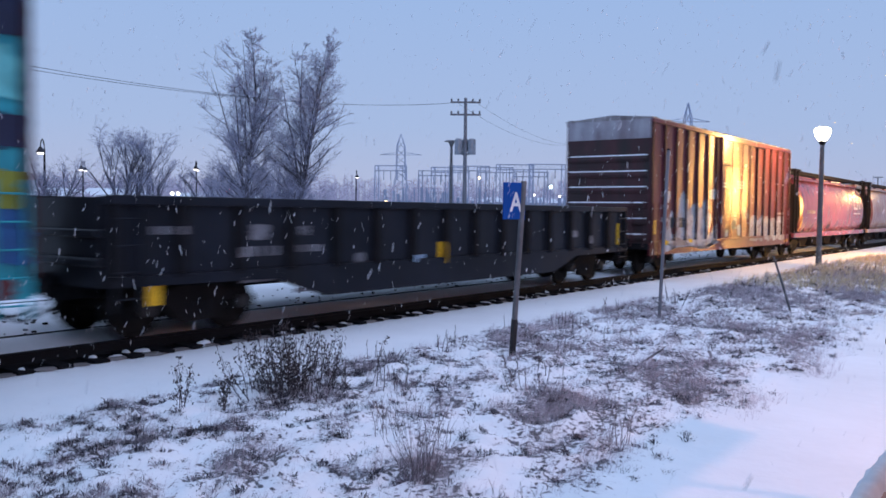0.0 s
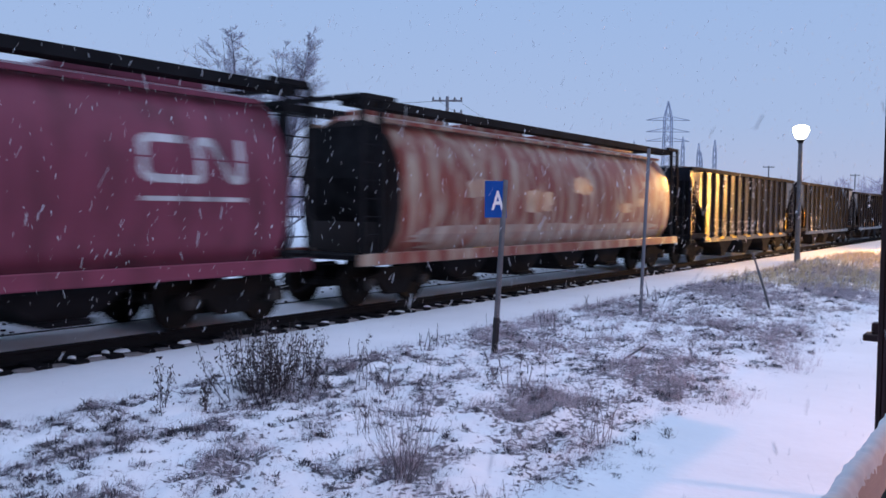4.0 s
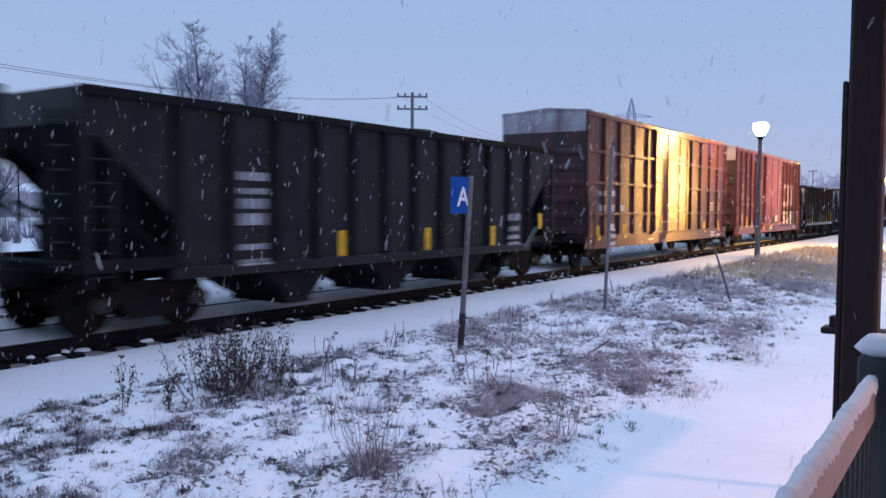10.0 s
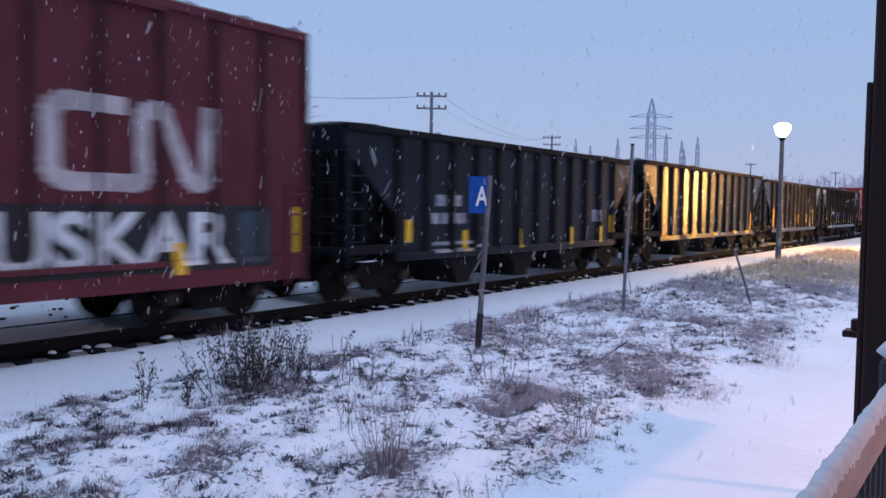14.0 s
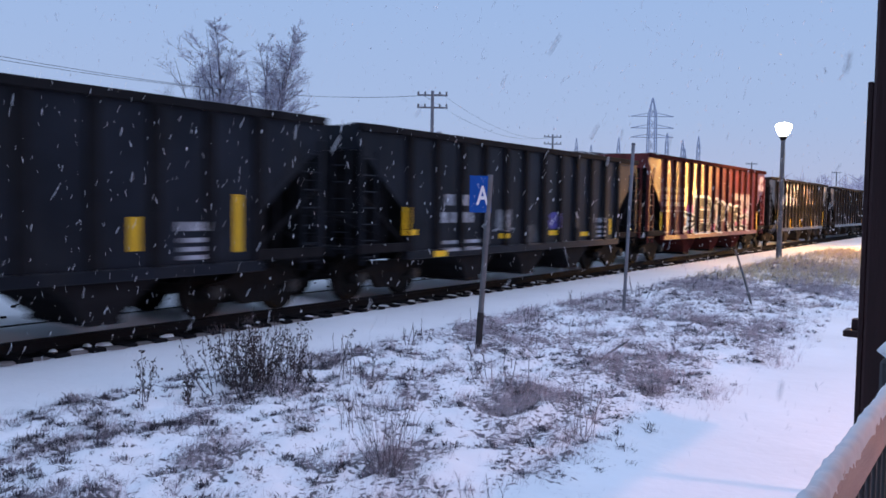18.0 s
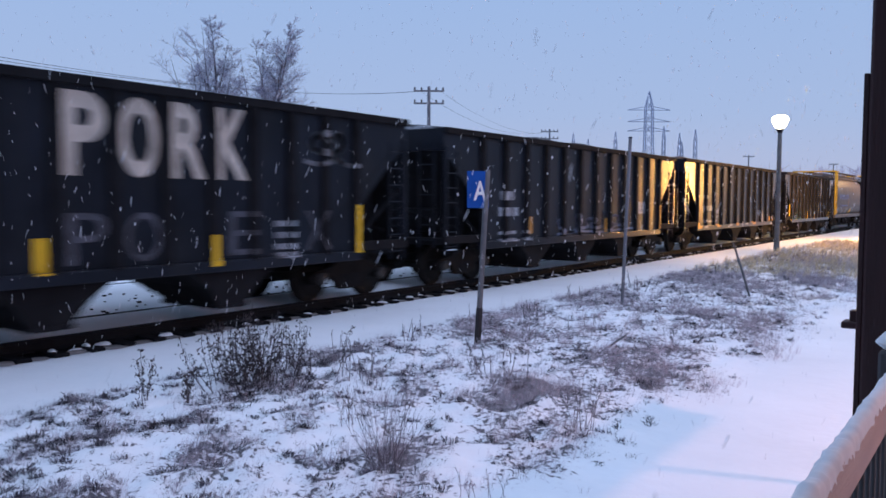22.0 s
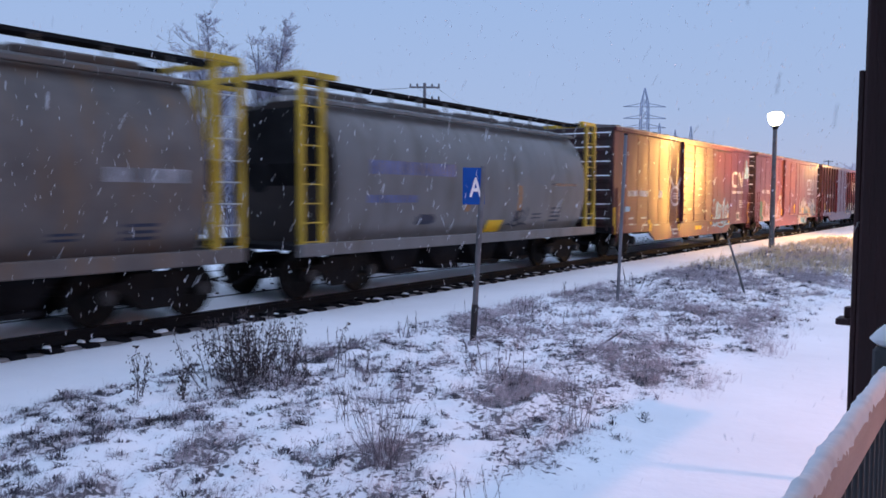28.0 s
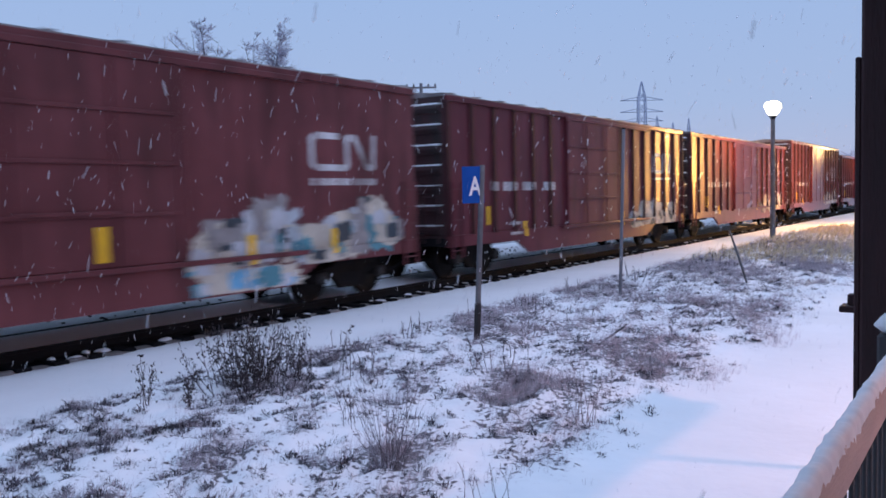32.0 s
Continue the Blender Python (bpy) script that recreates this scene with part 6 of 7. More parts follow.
part("bottom_board", Mesh().cbox(-0.3, -0.26, -3.0, 2.88, 0.66, 0.72, 0.006), RAIL_WOOD, hr)
bal = Mesh().cbox(-0.005, 0.005, -0.011, 0.011, 0.72, 1.52, 0.003).data("baluster", GREY_WOOD)
for i in range(48):
    part("baluster", bal, None, hr, at=(-0.28, -1.9 + 0.1 * i, 0))
# Rail added out of view for the shadow bands across the path.
rr_ = thing("shadow_rail", "unseen timber rail added to cast bands of shadow on the snow", "railing", at=(0.02, 0, 0))
part("board", Mesh().cbox(-0.025, 0.025, 4.3, 8.4, 1.34, 1.62, 0.008), RAIL_WOOD, rr_)
for y in (4.5, 7.05):
    part("rail_post", Mesh().cbox(-0.03, 0.03, y - 0.03, y + 0.03, -0.05, 1.48, 0.006), GREY_WOOD, rr_)
nw = thing("newel_post", "grey timber newel post capped with snow", "post", at=(-0.245, 3.02, 0))
part("post", Mesh().cbox(-0.095, 0.095, -0.1, 0.1, 0.3, 1.7, 0.01), GREY_WOOD, nw)
part("cap_snow", Mesh().cbox(-0.105, 0.105, -0.11, 0.11, 1.7, 1.755, 0.025), SNOW, nw, "snow on the post top", True)
# ---------------------------------------------------------------- plants of the rough strip
def rnd_dir(r, spread):
    a, s = r.uniform(0, 2 * math.pi), r.uniform(0, spread)
    return Vector((math.cos(a) * s, math.sin(a) * s, 1)).normalized()


GRASS_MATS = [mat("dry_grass_mauve", (0.47, 0.41, 0.46), 0.85, var=0.4, scale=3, bump=0), mat("dry_grass_dark", (0.04, 0.036, 0.046), 0.85, var=0.4, scale=3, bump=0), mat("frosted_grass", (0.52, 0.49, 0.53), 0.85, var=0.25, scale=3, bump=0)]


def turf_mesh(count, seed, keep, tall, thin, lean, clump):
    """Many bent tapering blades, three corners wide at the foot and one at the tip."""
    g = np.random.default_rng(seed)
    r = random.Random(seed)
    feet = []
    while len(feet) < count:
        y = 1.2 + 46 * r.random() ** 1.7
        x = r.uniform(-8.8, -2.2)
        k = strip(x, y)
        if k and r.random() < k * keep(x, y, tufts(x, y)):
            z = height(x, y) - 0.01
            for b in range(clump):
                feet.append((x + r.gauss(0, 0.035), y + r.gauss(0, 0.035), z))
    p = np.array(feet[:count])
    ang = g.normal(0.6, 1.15, count)
    out = np.stack([np.cos(ang), np.sin(ang), np.zeros(count)], 1)
    turn = g.uniform(0, math.pi, count)
    side = np.stack([np.cos(turn), np.sin(turn), np.zeros(count)], 1) * (thin * g.uniform(0.6, 1.4, count) * (1 + 0.05 * p[:, 1]))[:, None]
    size = (tall * g.uniform(0.4, 1.3, count))[:, None]
    bend = g.uniform(0.1, lean, count)[:, None]
    up = np.array([0, 0, 1.0])
    mid = p + size * (0.55 * up + 0.3 * bend * out)
    tip = p + size * (0.92 * up / (1 + 0.5 * bend) + bend * out)
    v = np.stack([p - side, p + side, mid + 0.6 * side, mid - 0.6 * side, tip], 1).reshape(-1, 3)
    i = np.arange(count)[:, None] * 5
    loops = np.concatenate([i + 0, i + 1, i + 2, i + 3, i + 3, i + 2, i + 4], 1).ravel()
    me = bpy.data.meshes.new("dry_grass")
    me.vertices.add(count * 5)
    me.vertices.foreach_set("co", v.ravel())
    me.loops.add(count * 7)
    me.loops.foreach_set("vertex_index", loops)
    me.polygons.add(count * 2)
    me.polygons.foreach_set("loop_start", np.concatenate([np.arange(count)[:, None] * 7, np.arange(count)[:, None] * 7 + 4], 1).ravel())
    me.update(calc_edges=True)
    return me


def turf(material, label, *spec):
    me = turf_mesh(*spec)
    me.materials.append(material)
    tagged(new("dry_grass", me), label, "grass", kind="stuff")


turf(GRASS_MATS[0], "fine dry mauve-brown grass sticking out of the snow", 70000, 1, lambda x, y, d: max(0, d - 0.4) * 1.5 * (1 - 0.85 * leafy(x, y)), 0.2, 0.0009, 1.2, 7)
turf(GRASS_MATS[1], "small dark tufts of dead grass in the snow", 32000, 2, lambda x, y, d: (0.16 + 0.6 * max(0, d - 0.2)) * (1.0 if y > 8 else 1.5), 0.055, 0.0014, 1.7, 16)
turf(GRASS_MATS[2], "frosted pale grass blades", 80000, 3, lambda x, y, d: max(0, d - 0.24), 0.13, 0.001, 1.3, 6)
# Paler and yellower than the other grass: lamp glow put into the tan.
turf(mat("tan_lamplit_grass", (0.6, 0.5, 0.33), 0.85, var=0.3, scale=3, bump=0), "tall tan grass by the lamps, brightened for their light", 16000, 4, lambda x, y, d: 1.0 if y > 24 and x < -3.0 and d > 0.3 else 0.0, 0.3, 0.0022, 0.9, 9)


def tussocks(count, seed, material, label):
    """Low dense clumps of short dark curled leaves, more of them where dead grass is thick."""
    r, g = random.Random(seed), np.random.default_rng(seed)
    feet, size = [], []
    while len(feet) < count:
        y, x = 1.6 + 34 * r.random() ** 1.6, r.uniform(-8.5, -2.7)
        d = tufts(x, y) * (0.45 + 0.9 * leafy(x, y))
        clump = 0.5 * noise.noise(Vector((x * 2.0, y * 2.0, 11))) + noise.noise(Vector((x * 6.5, y * 6.5, 13)))
        if r.random() < strip(x, y) * (1 - 0.45 * smooth01(8, 13, y)) * max(0.0, 0.75 * d + 1.5 * clump - 0.45):
            feet.append((x, y, height(x, y) - 0.012))
            size.append(r.uniform(0.35, 0.95) * (1 + 0.012 * y))
    blades = 22
    p = np.repeat(np.array(feet), blades, 0)
    k = np.repeat(np.array(size), blades)
    n = len(p)
    a, reach = g.uniform(0, 2 * math.pi, n), g.uniform(0, 1, n) ** 0.7
    out = np.stack([np.cos(a), np.sin(a), np.zeros(n)], 1)
    foot = p + out * (0.06 * reach * k)[:, None]
    side = np.stack([-np.sin(a), np.cos(a), g.normal(0, 0.5, n)], 1) * (0.0036 * k * g.uniform(0.5, 1.5, n) * (1 + 0.03 * p[:, 1]))[:, None]
    rise = (0.085 * k * g.uniform(0.35, 1.1, n) * (1.1 - 0.6 * reach))[:, None] * np.array([0, 0, 1.0])
    mid = foot + 0.65 * rise + out * (0.03 * k * g.uniform(0, 1, n))[:, None]
    tip = foot + rise + out * (0.06 * k * g.uniform(0.1, 1.2, n))[:, None] + g.normal(0, 0.008, (n, 3))
    v = np.stack([foot, mid + side, tip, mid - side], 1).reshape(-1, 3)
    me = bpy.data.meshes.new("tussocks")
    me.vertices.add(n * 4)
    me.vertices.foreach_set("co", v.ravel())
    me.loops.add(n * 4)
    me.loops.foreach_set("vertex_index", np.arange(n * 4))
    me.polygons.add(n)
    me.polygons.foreach_set("loop_start", np.arange(n) * 4)
    me.update(calc_edges=True)
    me.materials.append(material)
    tagged(new("tussocks", me), label, "grass", kind="stuff")


tussocks(3400, 41, mat("dark_tussock", (0.042, 0.040, 0.056), 0.85, var=0.5, scale=4, bump=0), "low dark tussocks of dead leaves breaking through the snow")
tussocks(1300, 43, mat("frosted_tussock", (0.21, 0.19, 0.23), 0.85, var=0.4, scale=4, bump=0), "low frosted tussocks in the snow")
r = random.Random(5)
litter = Mesh()
for i in range(11000):
    y = 1.5 + 28 * r.random() ** 1.5
    x = r.uniform(-8.4, -2.6)
    if r.random() > strip(x, y) * max(0, 1.4 * tufts(x, y) - 0.45) * max(0, noise.noise(Vector((x * 3.1, y * 3.1, 2))) + 0.15):
        continue
    z = height(x, y) + r.uniform(0.0, 0.03)
    a, l, w = r.uniform(0, 6.3), r.uniform(0.012, 0.04), r.uniform(0.006, 0.016)
    d, e = Vector((math.cos(a), math.sin(a), r.uniform(-0.3, 0.5))) * l, Vector((-math.sin(a), math.cos(a), r.uniform(-0.4, 0.4))) * w
    c0 = Vector((x, y, z))
    litter.quad(c0 - d, c0 - e, c0 + d, c0 + e)
solid("dead_leaves", litter, mat("dead_leaves_dark", (0.03, 0.023, 0.023), 0.85, var=0.4, scale=4, bump=0), "small dark dead leaves scattered on the snow", "leaves", kind="stuff")


def weed(name, label, at, tall, spread, stems, leafy, seed, material, lean=0.35, thick=0.006):
    r = random.Random(seed)
    t = thing(name, label, "shrub" if leafy or stems > 12 else "weed", at=(at[0], at[1], height(at[0], at[1]) - 0.03))
    lf = Mesh()
    for i in range(stems):
        st = Mesh()
        foot = Vector((r.gauss(0, spread * 0.3), r.gauss(0, spread * 0.3), 0))
        d = rnd_dir(r, lean) + Vector((foot.x, foot.y, 0)) * 0.6
        d.normalize()
        pts, p, l = [foot], foot.copy(), tall * r.uniform(0.55, 1.05)
        for k in range(5):
            d = (d + Vector((r.gauss(0, 0.1), r.gauss(0, 0.1), 0.05))).normalized()
            p = p + d * l / 5
            pts.append(p.copy())
        st.tube(pts, [thick * (1 - 0.15 * k) for k in range(6)], 4, False)
        for k in range(1 if leafy else 3, 6):
            for b in range(1):
                dd = (d + rnd_dir(r, 1.4) * 0.8).normalized()
                e = pts[k] + dd * l * r.uniform(0.1, 0.28)
                i0 = len(st.v)
                st.tube([pts[k], (pts[k] + e) / 2 + Vector((0, 0, 0.01)), e], [thick * 0.6, thick * 0.5, thick * 0.3], 3, False)
                st.f.append((k * 4, i0, i0 + 1))
                if leafy:
                    for q in range(7):
                        c0 = pts[k] + (e - pts[k]) * r.random() + Vector((r.gauss(0, 0.03), r.gauss(0, 0.03), r.gauss(0, 0.03)))
                        a, b2 = rnd_dir(r, 3) * r.uniform(0.013, 0.03), rnd_dir(r, 3).cross(Vector((1, 0.3, 0.2))) * r.uniform(0.007, 0.017)
                        lf.quad(c0 - a, c0 - b2, c0 + a, c0 + b2)
        part("stalk", st, material, t)
    if leafy:
        part("foliage", lf, mat("withered_leaves", (0.04, 0.033, 0.036), 0.85, var=0.5, scale=6, bump=0), t, "small withered leaves")
    return t


DRY = mat("dry_stems", (0.07, 0.06, 0.07), 0.85, var=0.3, scale=5, bump=0)
FROSTY = mat("frosty_stems", (0.20, 0.17, 0.18), 0.85, var=0.3, scale=5, bump=0)
weed("withered_shrub", "dark withered shrub with curled leaves in the snow", (-6.86, 6.3), 0.72, 0.75, 50, True, 1, DRY)
weed("withered_shrub", "dark withered shrub with curled leaves in the snow", (-7.05, 6.75), 0.55, 0.75, 24, True, 2, DRY)
weed("dead_weed", "upright dead weed stalk with withered leaves", (-7.24, 5.12), 0.5, 0.1, 4, True, 3, DRY, 0.12)
weed("dead_weed", "upright dead weed stalk with withered leaves", (-7.0, 5.45), 0.42, 0.12, 4, True, 4, DRY, 0.12)
weed("bare_bush", "bare twiggy bush fanning out of the snow", (-3.97, 5.0), 0.72, 0.16, 44, False, 5, mat("dark_twigs", (0.13, 0.11, 0.13), 0.85, var=0.3, scale=5, bump=0), 0.8, 0.003)
weed("bare_bush", "small bare twiggy bush in the snow", (-3.2, 6.8), 0.48, 0.2, 12, False, 6, FROSTY, 0.5, 0.004)
weed("bare_weed", "thin bare weed stems", (-5.0, 5.7), 0.42, 0.3, 9, False, 7, FROSTY, 0.3, 0.004)
weed("bare_weed", "thin bare weed stems", (-2.95, 4.75), 0.34, 0.2, 8, False, 8, FROSTY, 0.4, 0.0035)
for i, (x, y) in enumerate([(-7.6, 8.6), (-7.5, 9.9), (-7.3, 11.6), (-7.2, 13.2), (-7.5, 16.0), (-7.2, 18.5), (-6.0, 10.9), (-7.0, 24.0), (-6.9, 29.0), (-5.6, 9.3), (-4.9, 8.2), (-6.2, 7.4), (-5.9, 12.9), (-7.9, 7.2), (-6.1, 33.0), (-5.4, 38.0)]):
    weed("dead_weed", "clump of dead weed stalks poking through snow", (x, y), 0.24 + 0.08 * (i % 3), 0.35 + 0.02 * y, 8, False, 20 + i, DRY if i % 2 else FROSTY, 0.35, 0.005 + 0.0003 * y)


# ---------------------------------------------------------------- bare trees behind the line
def tree(label, at, tall, wide, seed, stems=3, fine=1.0, upright=False):
    r = random.Random(seed)
    t = thing("bare_tree", label, "tree", at=at)
    wood, twigs = Mesh(), Mesh()

    def grow(p, d, length, rad, depth):
        pts, rr = [p], [rad]
        n = 4 if depth < 3 else 3
        for k in range(n):
            d = (d + Vector((r.gauss(0, 0.13), r.gauss(0, 0.13), 0.10 if depth < 3 else 0.0))).normalized()
            p = p + d * length / n
            pts.append(p)
            rr.append(rad * (1 - 0.55 * (k + 1) / n))
        (wood if depth < 3 else twigs).tube(pts, rr, 6 if depth < 2 else (4 if depth < 3 else 3), False)
        if depth >= (4 if upright else 5):
            return
        kids = [7, 6, 7, 5, 4][depth]
        for c in range(round(kids * (fine if depth > 1 else 1))):
            k = r.uniform(0.3, 1.0) if depth else r.uniform(0.18, 1.0)
            i = min(int(k * n), n - 1)
            q = pts[i] + (pts[i + 1] - pts[i]) * (k * n - i)
            a = r.uniform(0, 2 * math.pi)
            side = Vector((math.cos(a), math.sin(a), 0))
            out = r.uniform(0.45, 0.9) if depth else r.uniform(0.35, 0.7)
            dd = (d * (1 - out * 0.5) + side * out + Vector((0, 0, 0.25 if depth < 3 else -0.15))).normalized()
            grow(q, dd, length * r.uniform(0.38, 0.6) * (1.0 if depth else wide), max(rr[i] * 0.5, 0.008), depth + 1)

    if upright:
        def leader(p, d, length, rad, n=9):
            pts, rr = [p], [rad]
            for k in range(n):
                d = (d + Vector((r.gauss(0, 0.05), r.gauss(0, 0.05), 0.06))).normalized()
                p = p + d * length / n
                pts.append(p)
                rr.append(rad * (1 - (k + 1) / (n + 0.6)))
            wood.tube(pts, rr, 7, False)
            return pts, rr

        trunk, tr = leader(Vector((0, 0, -0.2)), Vector((0, 0, 1)), tall, 0.17, 12)
        stems_ = [(trunk, tr)]
        for b in range(7):
            i = 1 + b
            a = 2.2 * b + r.random()
            stems_.append(leader(trunk[i], Vector((math.cos(a) * 0.24, math.sin(a) * 0.24, 1)).normalized(), (tall - trunk[i].z) * r.uniform(0.7, 0.95), tr[i] * 0.6))
        for pts, rr in stems_:
            n = len(pts) - 1
            for b in range(84 if pts is trunk else 13):
                k = 0.05 + 0.95 * r.random() ** 1.25
                i = min(int(k * n), n - 1)
                q = pts[i] + (pts[i + 1] - pts[i]) * (k * n - i)
                a = r.uniform(0, 6.283)
                zz = q.z / tall
                reach = tall * wide * 0.22 if zz < 0.4 else tall * wide * 0.27 * (1.12 - zz) ** 0.95
                d = Vector((math.cos(a), math.sin(a), r.uniform(0.3, 1.3))).normalized()
                grow(q, d, reach * r.uniform(0.5, 1.1), max(rr[i] * 0.4, 0.013), 2)
    else:
        for s in range(stems):
            a = 6.28 * s / stems + r.random()
            lean = Vector((math.cos(a) * 0.12, math.sin(a) * 0.12, 1)).normalized()
            grow(Vector((math.cos(a) * 0.2, math.sin(a) * 0.2, -0.2)), lean, tall * r.uniform(0.72, 0.86), 0.14, 0)
    part("trunk", wood, BARK, t, "frosted grey trunk and limbs")
    part("crown", twigs, TWIG, t, "fine bare twigs pale with frost and distance haze")
    return t


tree("tall bare birch-like tree white with frost", (-37.2, 30.4, 0), 12.6, 0.95, 3, upright=True, fine=1.3)
tree("tall bare birch-like tree white with frost", (-36.9, 33.9, 0), 12.9, 0.95, 8, upright=True, fine=1.3)
tree("small spreading bare tree", (-46.6, 29.2, 0), 6.0, 1.0, 12, 4, 0.55)
for i, (x, y, z) in enumerate([(-50, 26, 4.5), (-44, 33, 4.2), (-41, 36, 4.5), (-43, 40, 5), (-60, 40, 5.5), (-70, 62, 5)]):
    tree("low frosty scrub tree", (x, y, 0), z, 1.1, 30 + i, 3, 0.5)

scrub = Mesh()
r = random.Random(77)
for i in range(230):
    x, y = r.uniform(-62, -27), r.uniform(-4, 75)
    if -40 < x < -34 and 26 < y < 38:
        continue
    tall, wide = r.uniform(1.0, 2.3), r.uniform(0.5, 1.1)
    for b in range(34):
        a, q = r.uniform(0, 6.283), r.uniform(0.1, 1.0)
        e = Vector((x + math.cos(a) * wide * q, y + math.sin(a) * wide * q, tall * r.uniform(0.55, 1.05) * (1.1 - 0.4 * q)))
        f = Vector((x + math.cos(a) * wide * q * 0.25, y + math.sin(a) * wide * q * 0.25, 0))
        m_ = (e + f) / 2 + Vector((math.cos(a), math.sin(a), 0)) * 0.1
        scrub.tube([f, m_, e], [0.025, 0.018, 0.008], 3, False)
solid("frosty_scrub", scrub, mat("frosty_scrub", (0.24, 0.22, 0.27), 0.85, var=0.25, scale=1, bump=0), "low frosty scrub across the field behind the line", "scrub", kind="stuff")

# ---------------------------------------------------------------- poles, wires and far structures
def pole(label, at, tall, arms=2, cans=0, arm_dir=0.0):
    t = thing("utility_pole", label, "utility pole", at=at)
    part("shaft", Mesh().tube([(0, 0, -0.2), (0, 0, tall)], [0.2, 0.13], 10), POLE_WOOD, t)
    c, s = math.cos(arm_dir), math.sin(arm_dir)
    for i in range(arms):
        z = tall - 0.35 - 1.0 * i
        w = 1.25
        arm = part("crossarm", Mesh().cbox(-w, w, -0.06, 0.06, z - 0.07, z + 0.07, 0.01), POLE_WOOD, t)
        arm.rotation_euler = (0, 0, arm_dir)
        for x in (-1.15, -0.6, 0.6, 1.15):
            ins = part("insulator", Mesh().tube([(x, 0, z + 0.07), (x, 0, z + 0.17), (x, 0, z + 0.3)], [0.05, 0.09, 0.05], 7), GALV, t)
            ins.rotation_euler = (0, 0, arm_dir)
    for i in range(cans):
        a = arm_dir + (0 if i == 0 else math.pi if i == 1 else 1.57)
        part("transformer", Mesh().tube([(0.55 * math.cos(a), 0.55 * math.sin(a), tall - 4.6), (0.55 * math.cos(a), 0.55 * math.sin(a), tall - 3.4), (0.55 * math.cos(a), 0.55 * math.sin(a), tall - 3.3)], [0.32, 0.32, 0.2], 12), mat("transformer_grey", (0.25, 0.27, 0.31), 0.5, 0.2, var=0.1), t, "grey transformer can")
    return t


ARM = radians(36)
pole("wooden utility pole with crossarms and transformer cans", (-39.65, 55.25, 0), 11.4, 2, 3, ARM)
pole("wooden utility pole with crossarms", (-34.0, 2.0, 0), 11.0, 2, 0, ARM)
pole("wooden utility pole with two crossarms", (-55.2, 106.6, 0), 12.4, 2, 0, ARM)
pole("distant wooden utility pole with crossarm", (-49.0, 190.0, 0), 12.5, 1, 0, ARM)
pole("distant wooden utility pole with crossarm", (-40.0, 240.0, 0), 12.5, 1, 0, ARM)
WIRE = mat("cable", (0.06, 0.065, 0.08), 0.6, var=0.1, bump=0)


def wire(a, b, sag, rad=0.012):
    a, b = Vector(a), Vector(b)
    pts = [a + (b - a) * (i / 18) - Vector((0, 0, 4 * sag * (i / 18) * (1 - i / 18))) for i in range(19)]
    solid("overhead_wire", Mesh().tube(pts, rad, 4, False), WIRE, "thin dark overhead wire between poles", "cable", "overhead wires")


for dx, dz, sag in ((-0.9, 11.1, 1.5), (0.9, 11.1, 1.7)):
    wire((-34.0 + dx, 2.0, dz - 2.4), (-39.65 + dx, 55.25, dz), sag)
    wire((-39.65 + dx, 55.25, dz), (-55.2 + dx, 106.6, dz + 1.0), 1.5)


def lattice(label, at, tall, base, arms, category="pylon", spread=6.0, w=0.14):
    """A steel lattice tower: four legs, bracing and tapering crossarms."""
    t = thing("lattice_tower", label, category, at=at, turn=35)
    levels = [(0, base), (tall * 0.5, base * 0.36), (tall * 0.86, base * 0.3), (tall, 0.1)]

    def half(z):
        for (za, ba), (zb, bb) in zip(levels, levels[1:]):
            if z <= zb:
                return (ba + (bb - ba) * (z - za) / (zb - za)) / 2
        return 0.05

    for sx, sy in ((1, 1), (1, -1), (-1, 1), (-1, -1)):
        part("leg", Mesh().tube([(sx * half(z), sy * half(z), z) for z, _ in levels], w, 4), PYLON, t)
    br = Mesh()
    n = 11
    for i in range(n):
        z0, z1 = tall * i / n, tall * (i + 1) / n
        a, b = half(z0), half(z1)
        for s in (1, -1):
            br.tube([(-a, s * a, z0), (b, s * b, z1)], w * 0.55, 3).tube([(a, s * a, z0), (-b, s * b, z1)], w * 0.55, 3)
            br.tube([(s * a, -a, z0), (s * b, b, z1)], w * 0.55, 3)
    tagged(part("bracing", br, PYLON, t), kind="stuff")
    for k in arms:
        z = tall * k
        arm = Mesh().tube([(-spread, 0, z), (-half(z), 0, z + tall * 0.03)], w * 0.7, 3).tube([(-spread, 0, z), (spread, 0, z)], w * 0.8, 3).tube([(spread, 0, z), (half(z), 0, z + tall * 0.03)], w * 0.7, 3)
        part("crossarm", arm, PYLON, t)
    return t


lattice("far steel transmission pylon, hazy grey", (-231.8, 275.4, 0), 35.0, 11, (0.75,), spread=9, w=0.17)
lattice("tall steel transmission pylon with wide crossarms", (-106.5, 280.5, 0), 40.5, 8, (0.66, 0.74, 0.84), spread=7.5, w=0.2)
for x, y, z in ((-112, 232, 23), (-108, 234, 21), (-97, 229, 22.5), (-85, 236, 24), (-81, 238, 22), (-77, 240, 23), (-83, 246, 20)):
    lattice("slender substation lightning mast", (x, y, 0), z, 2.6, (), "mast", w=0.09)

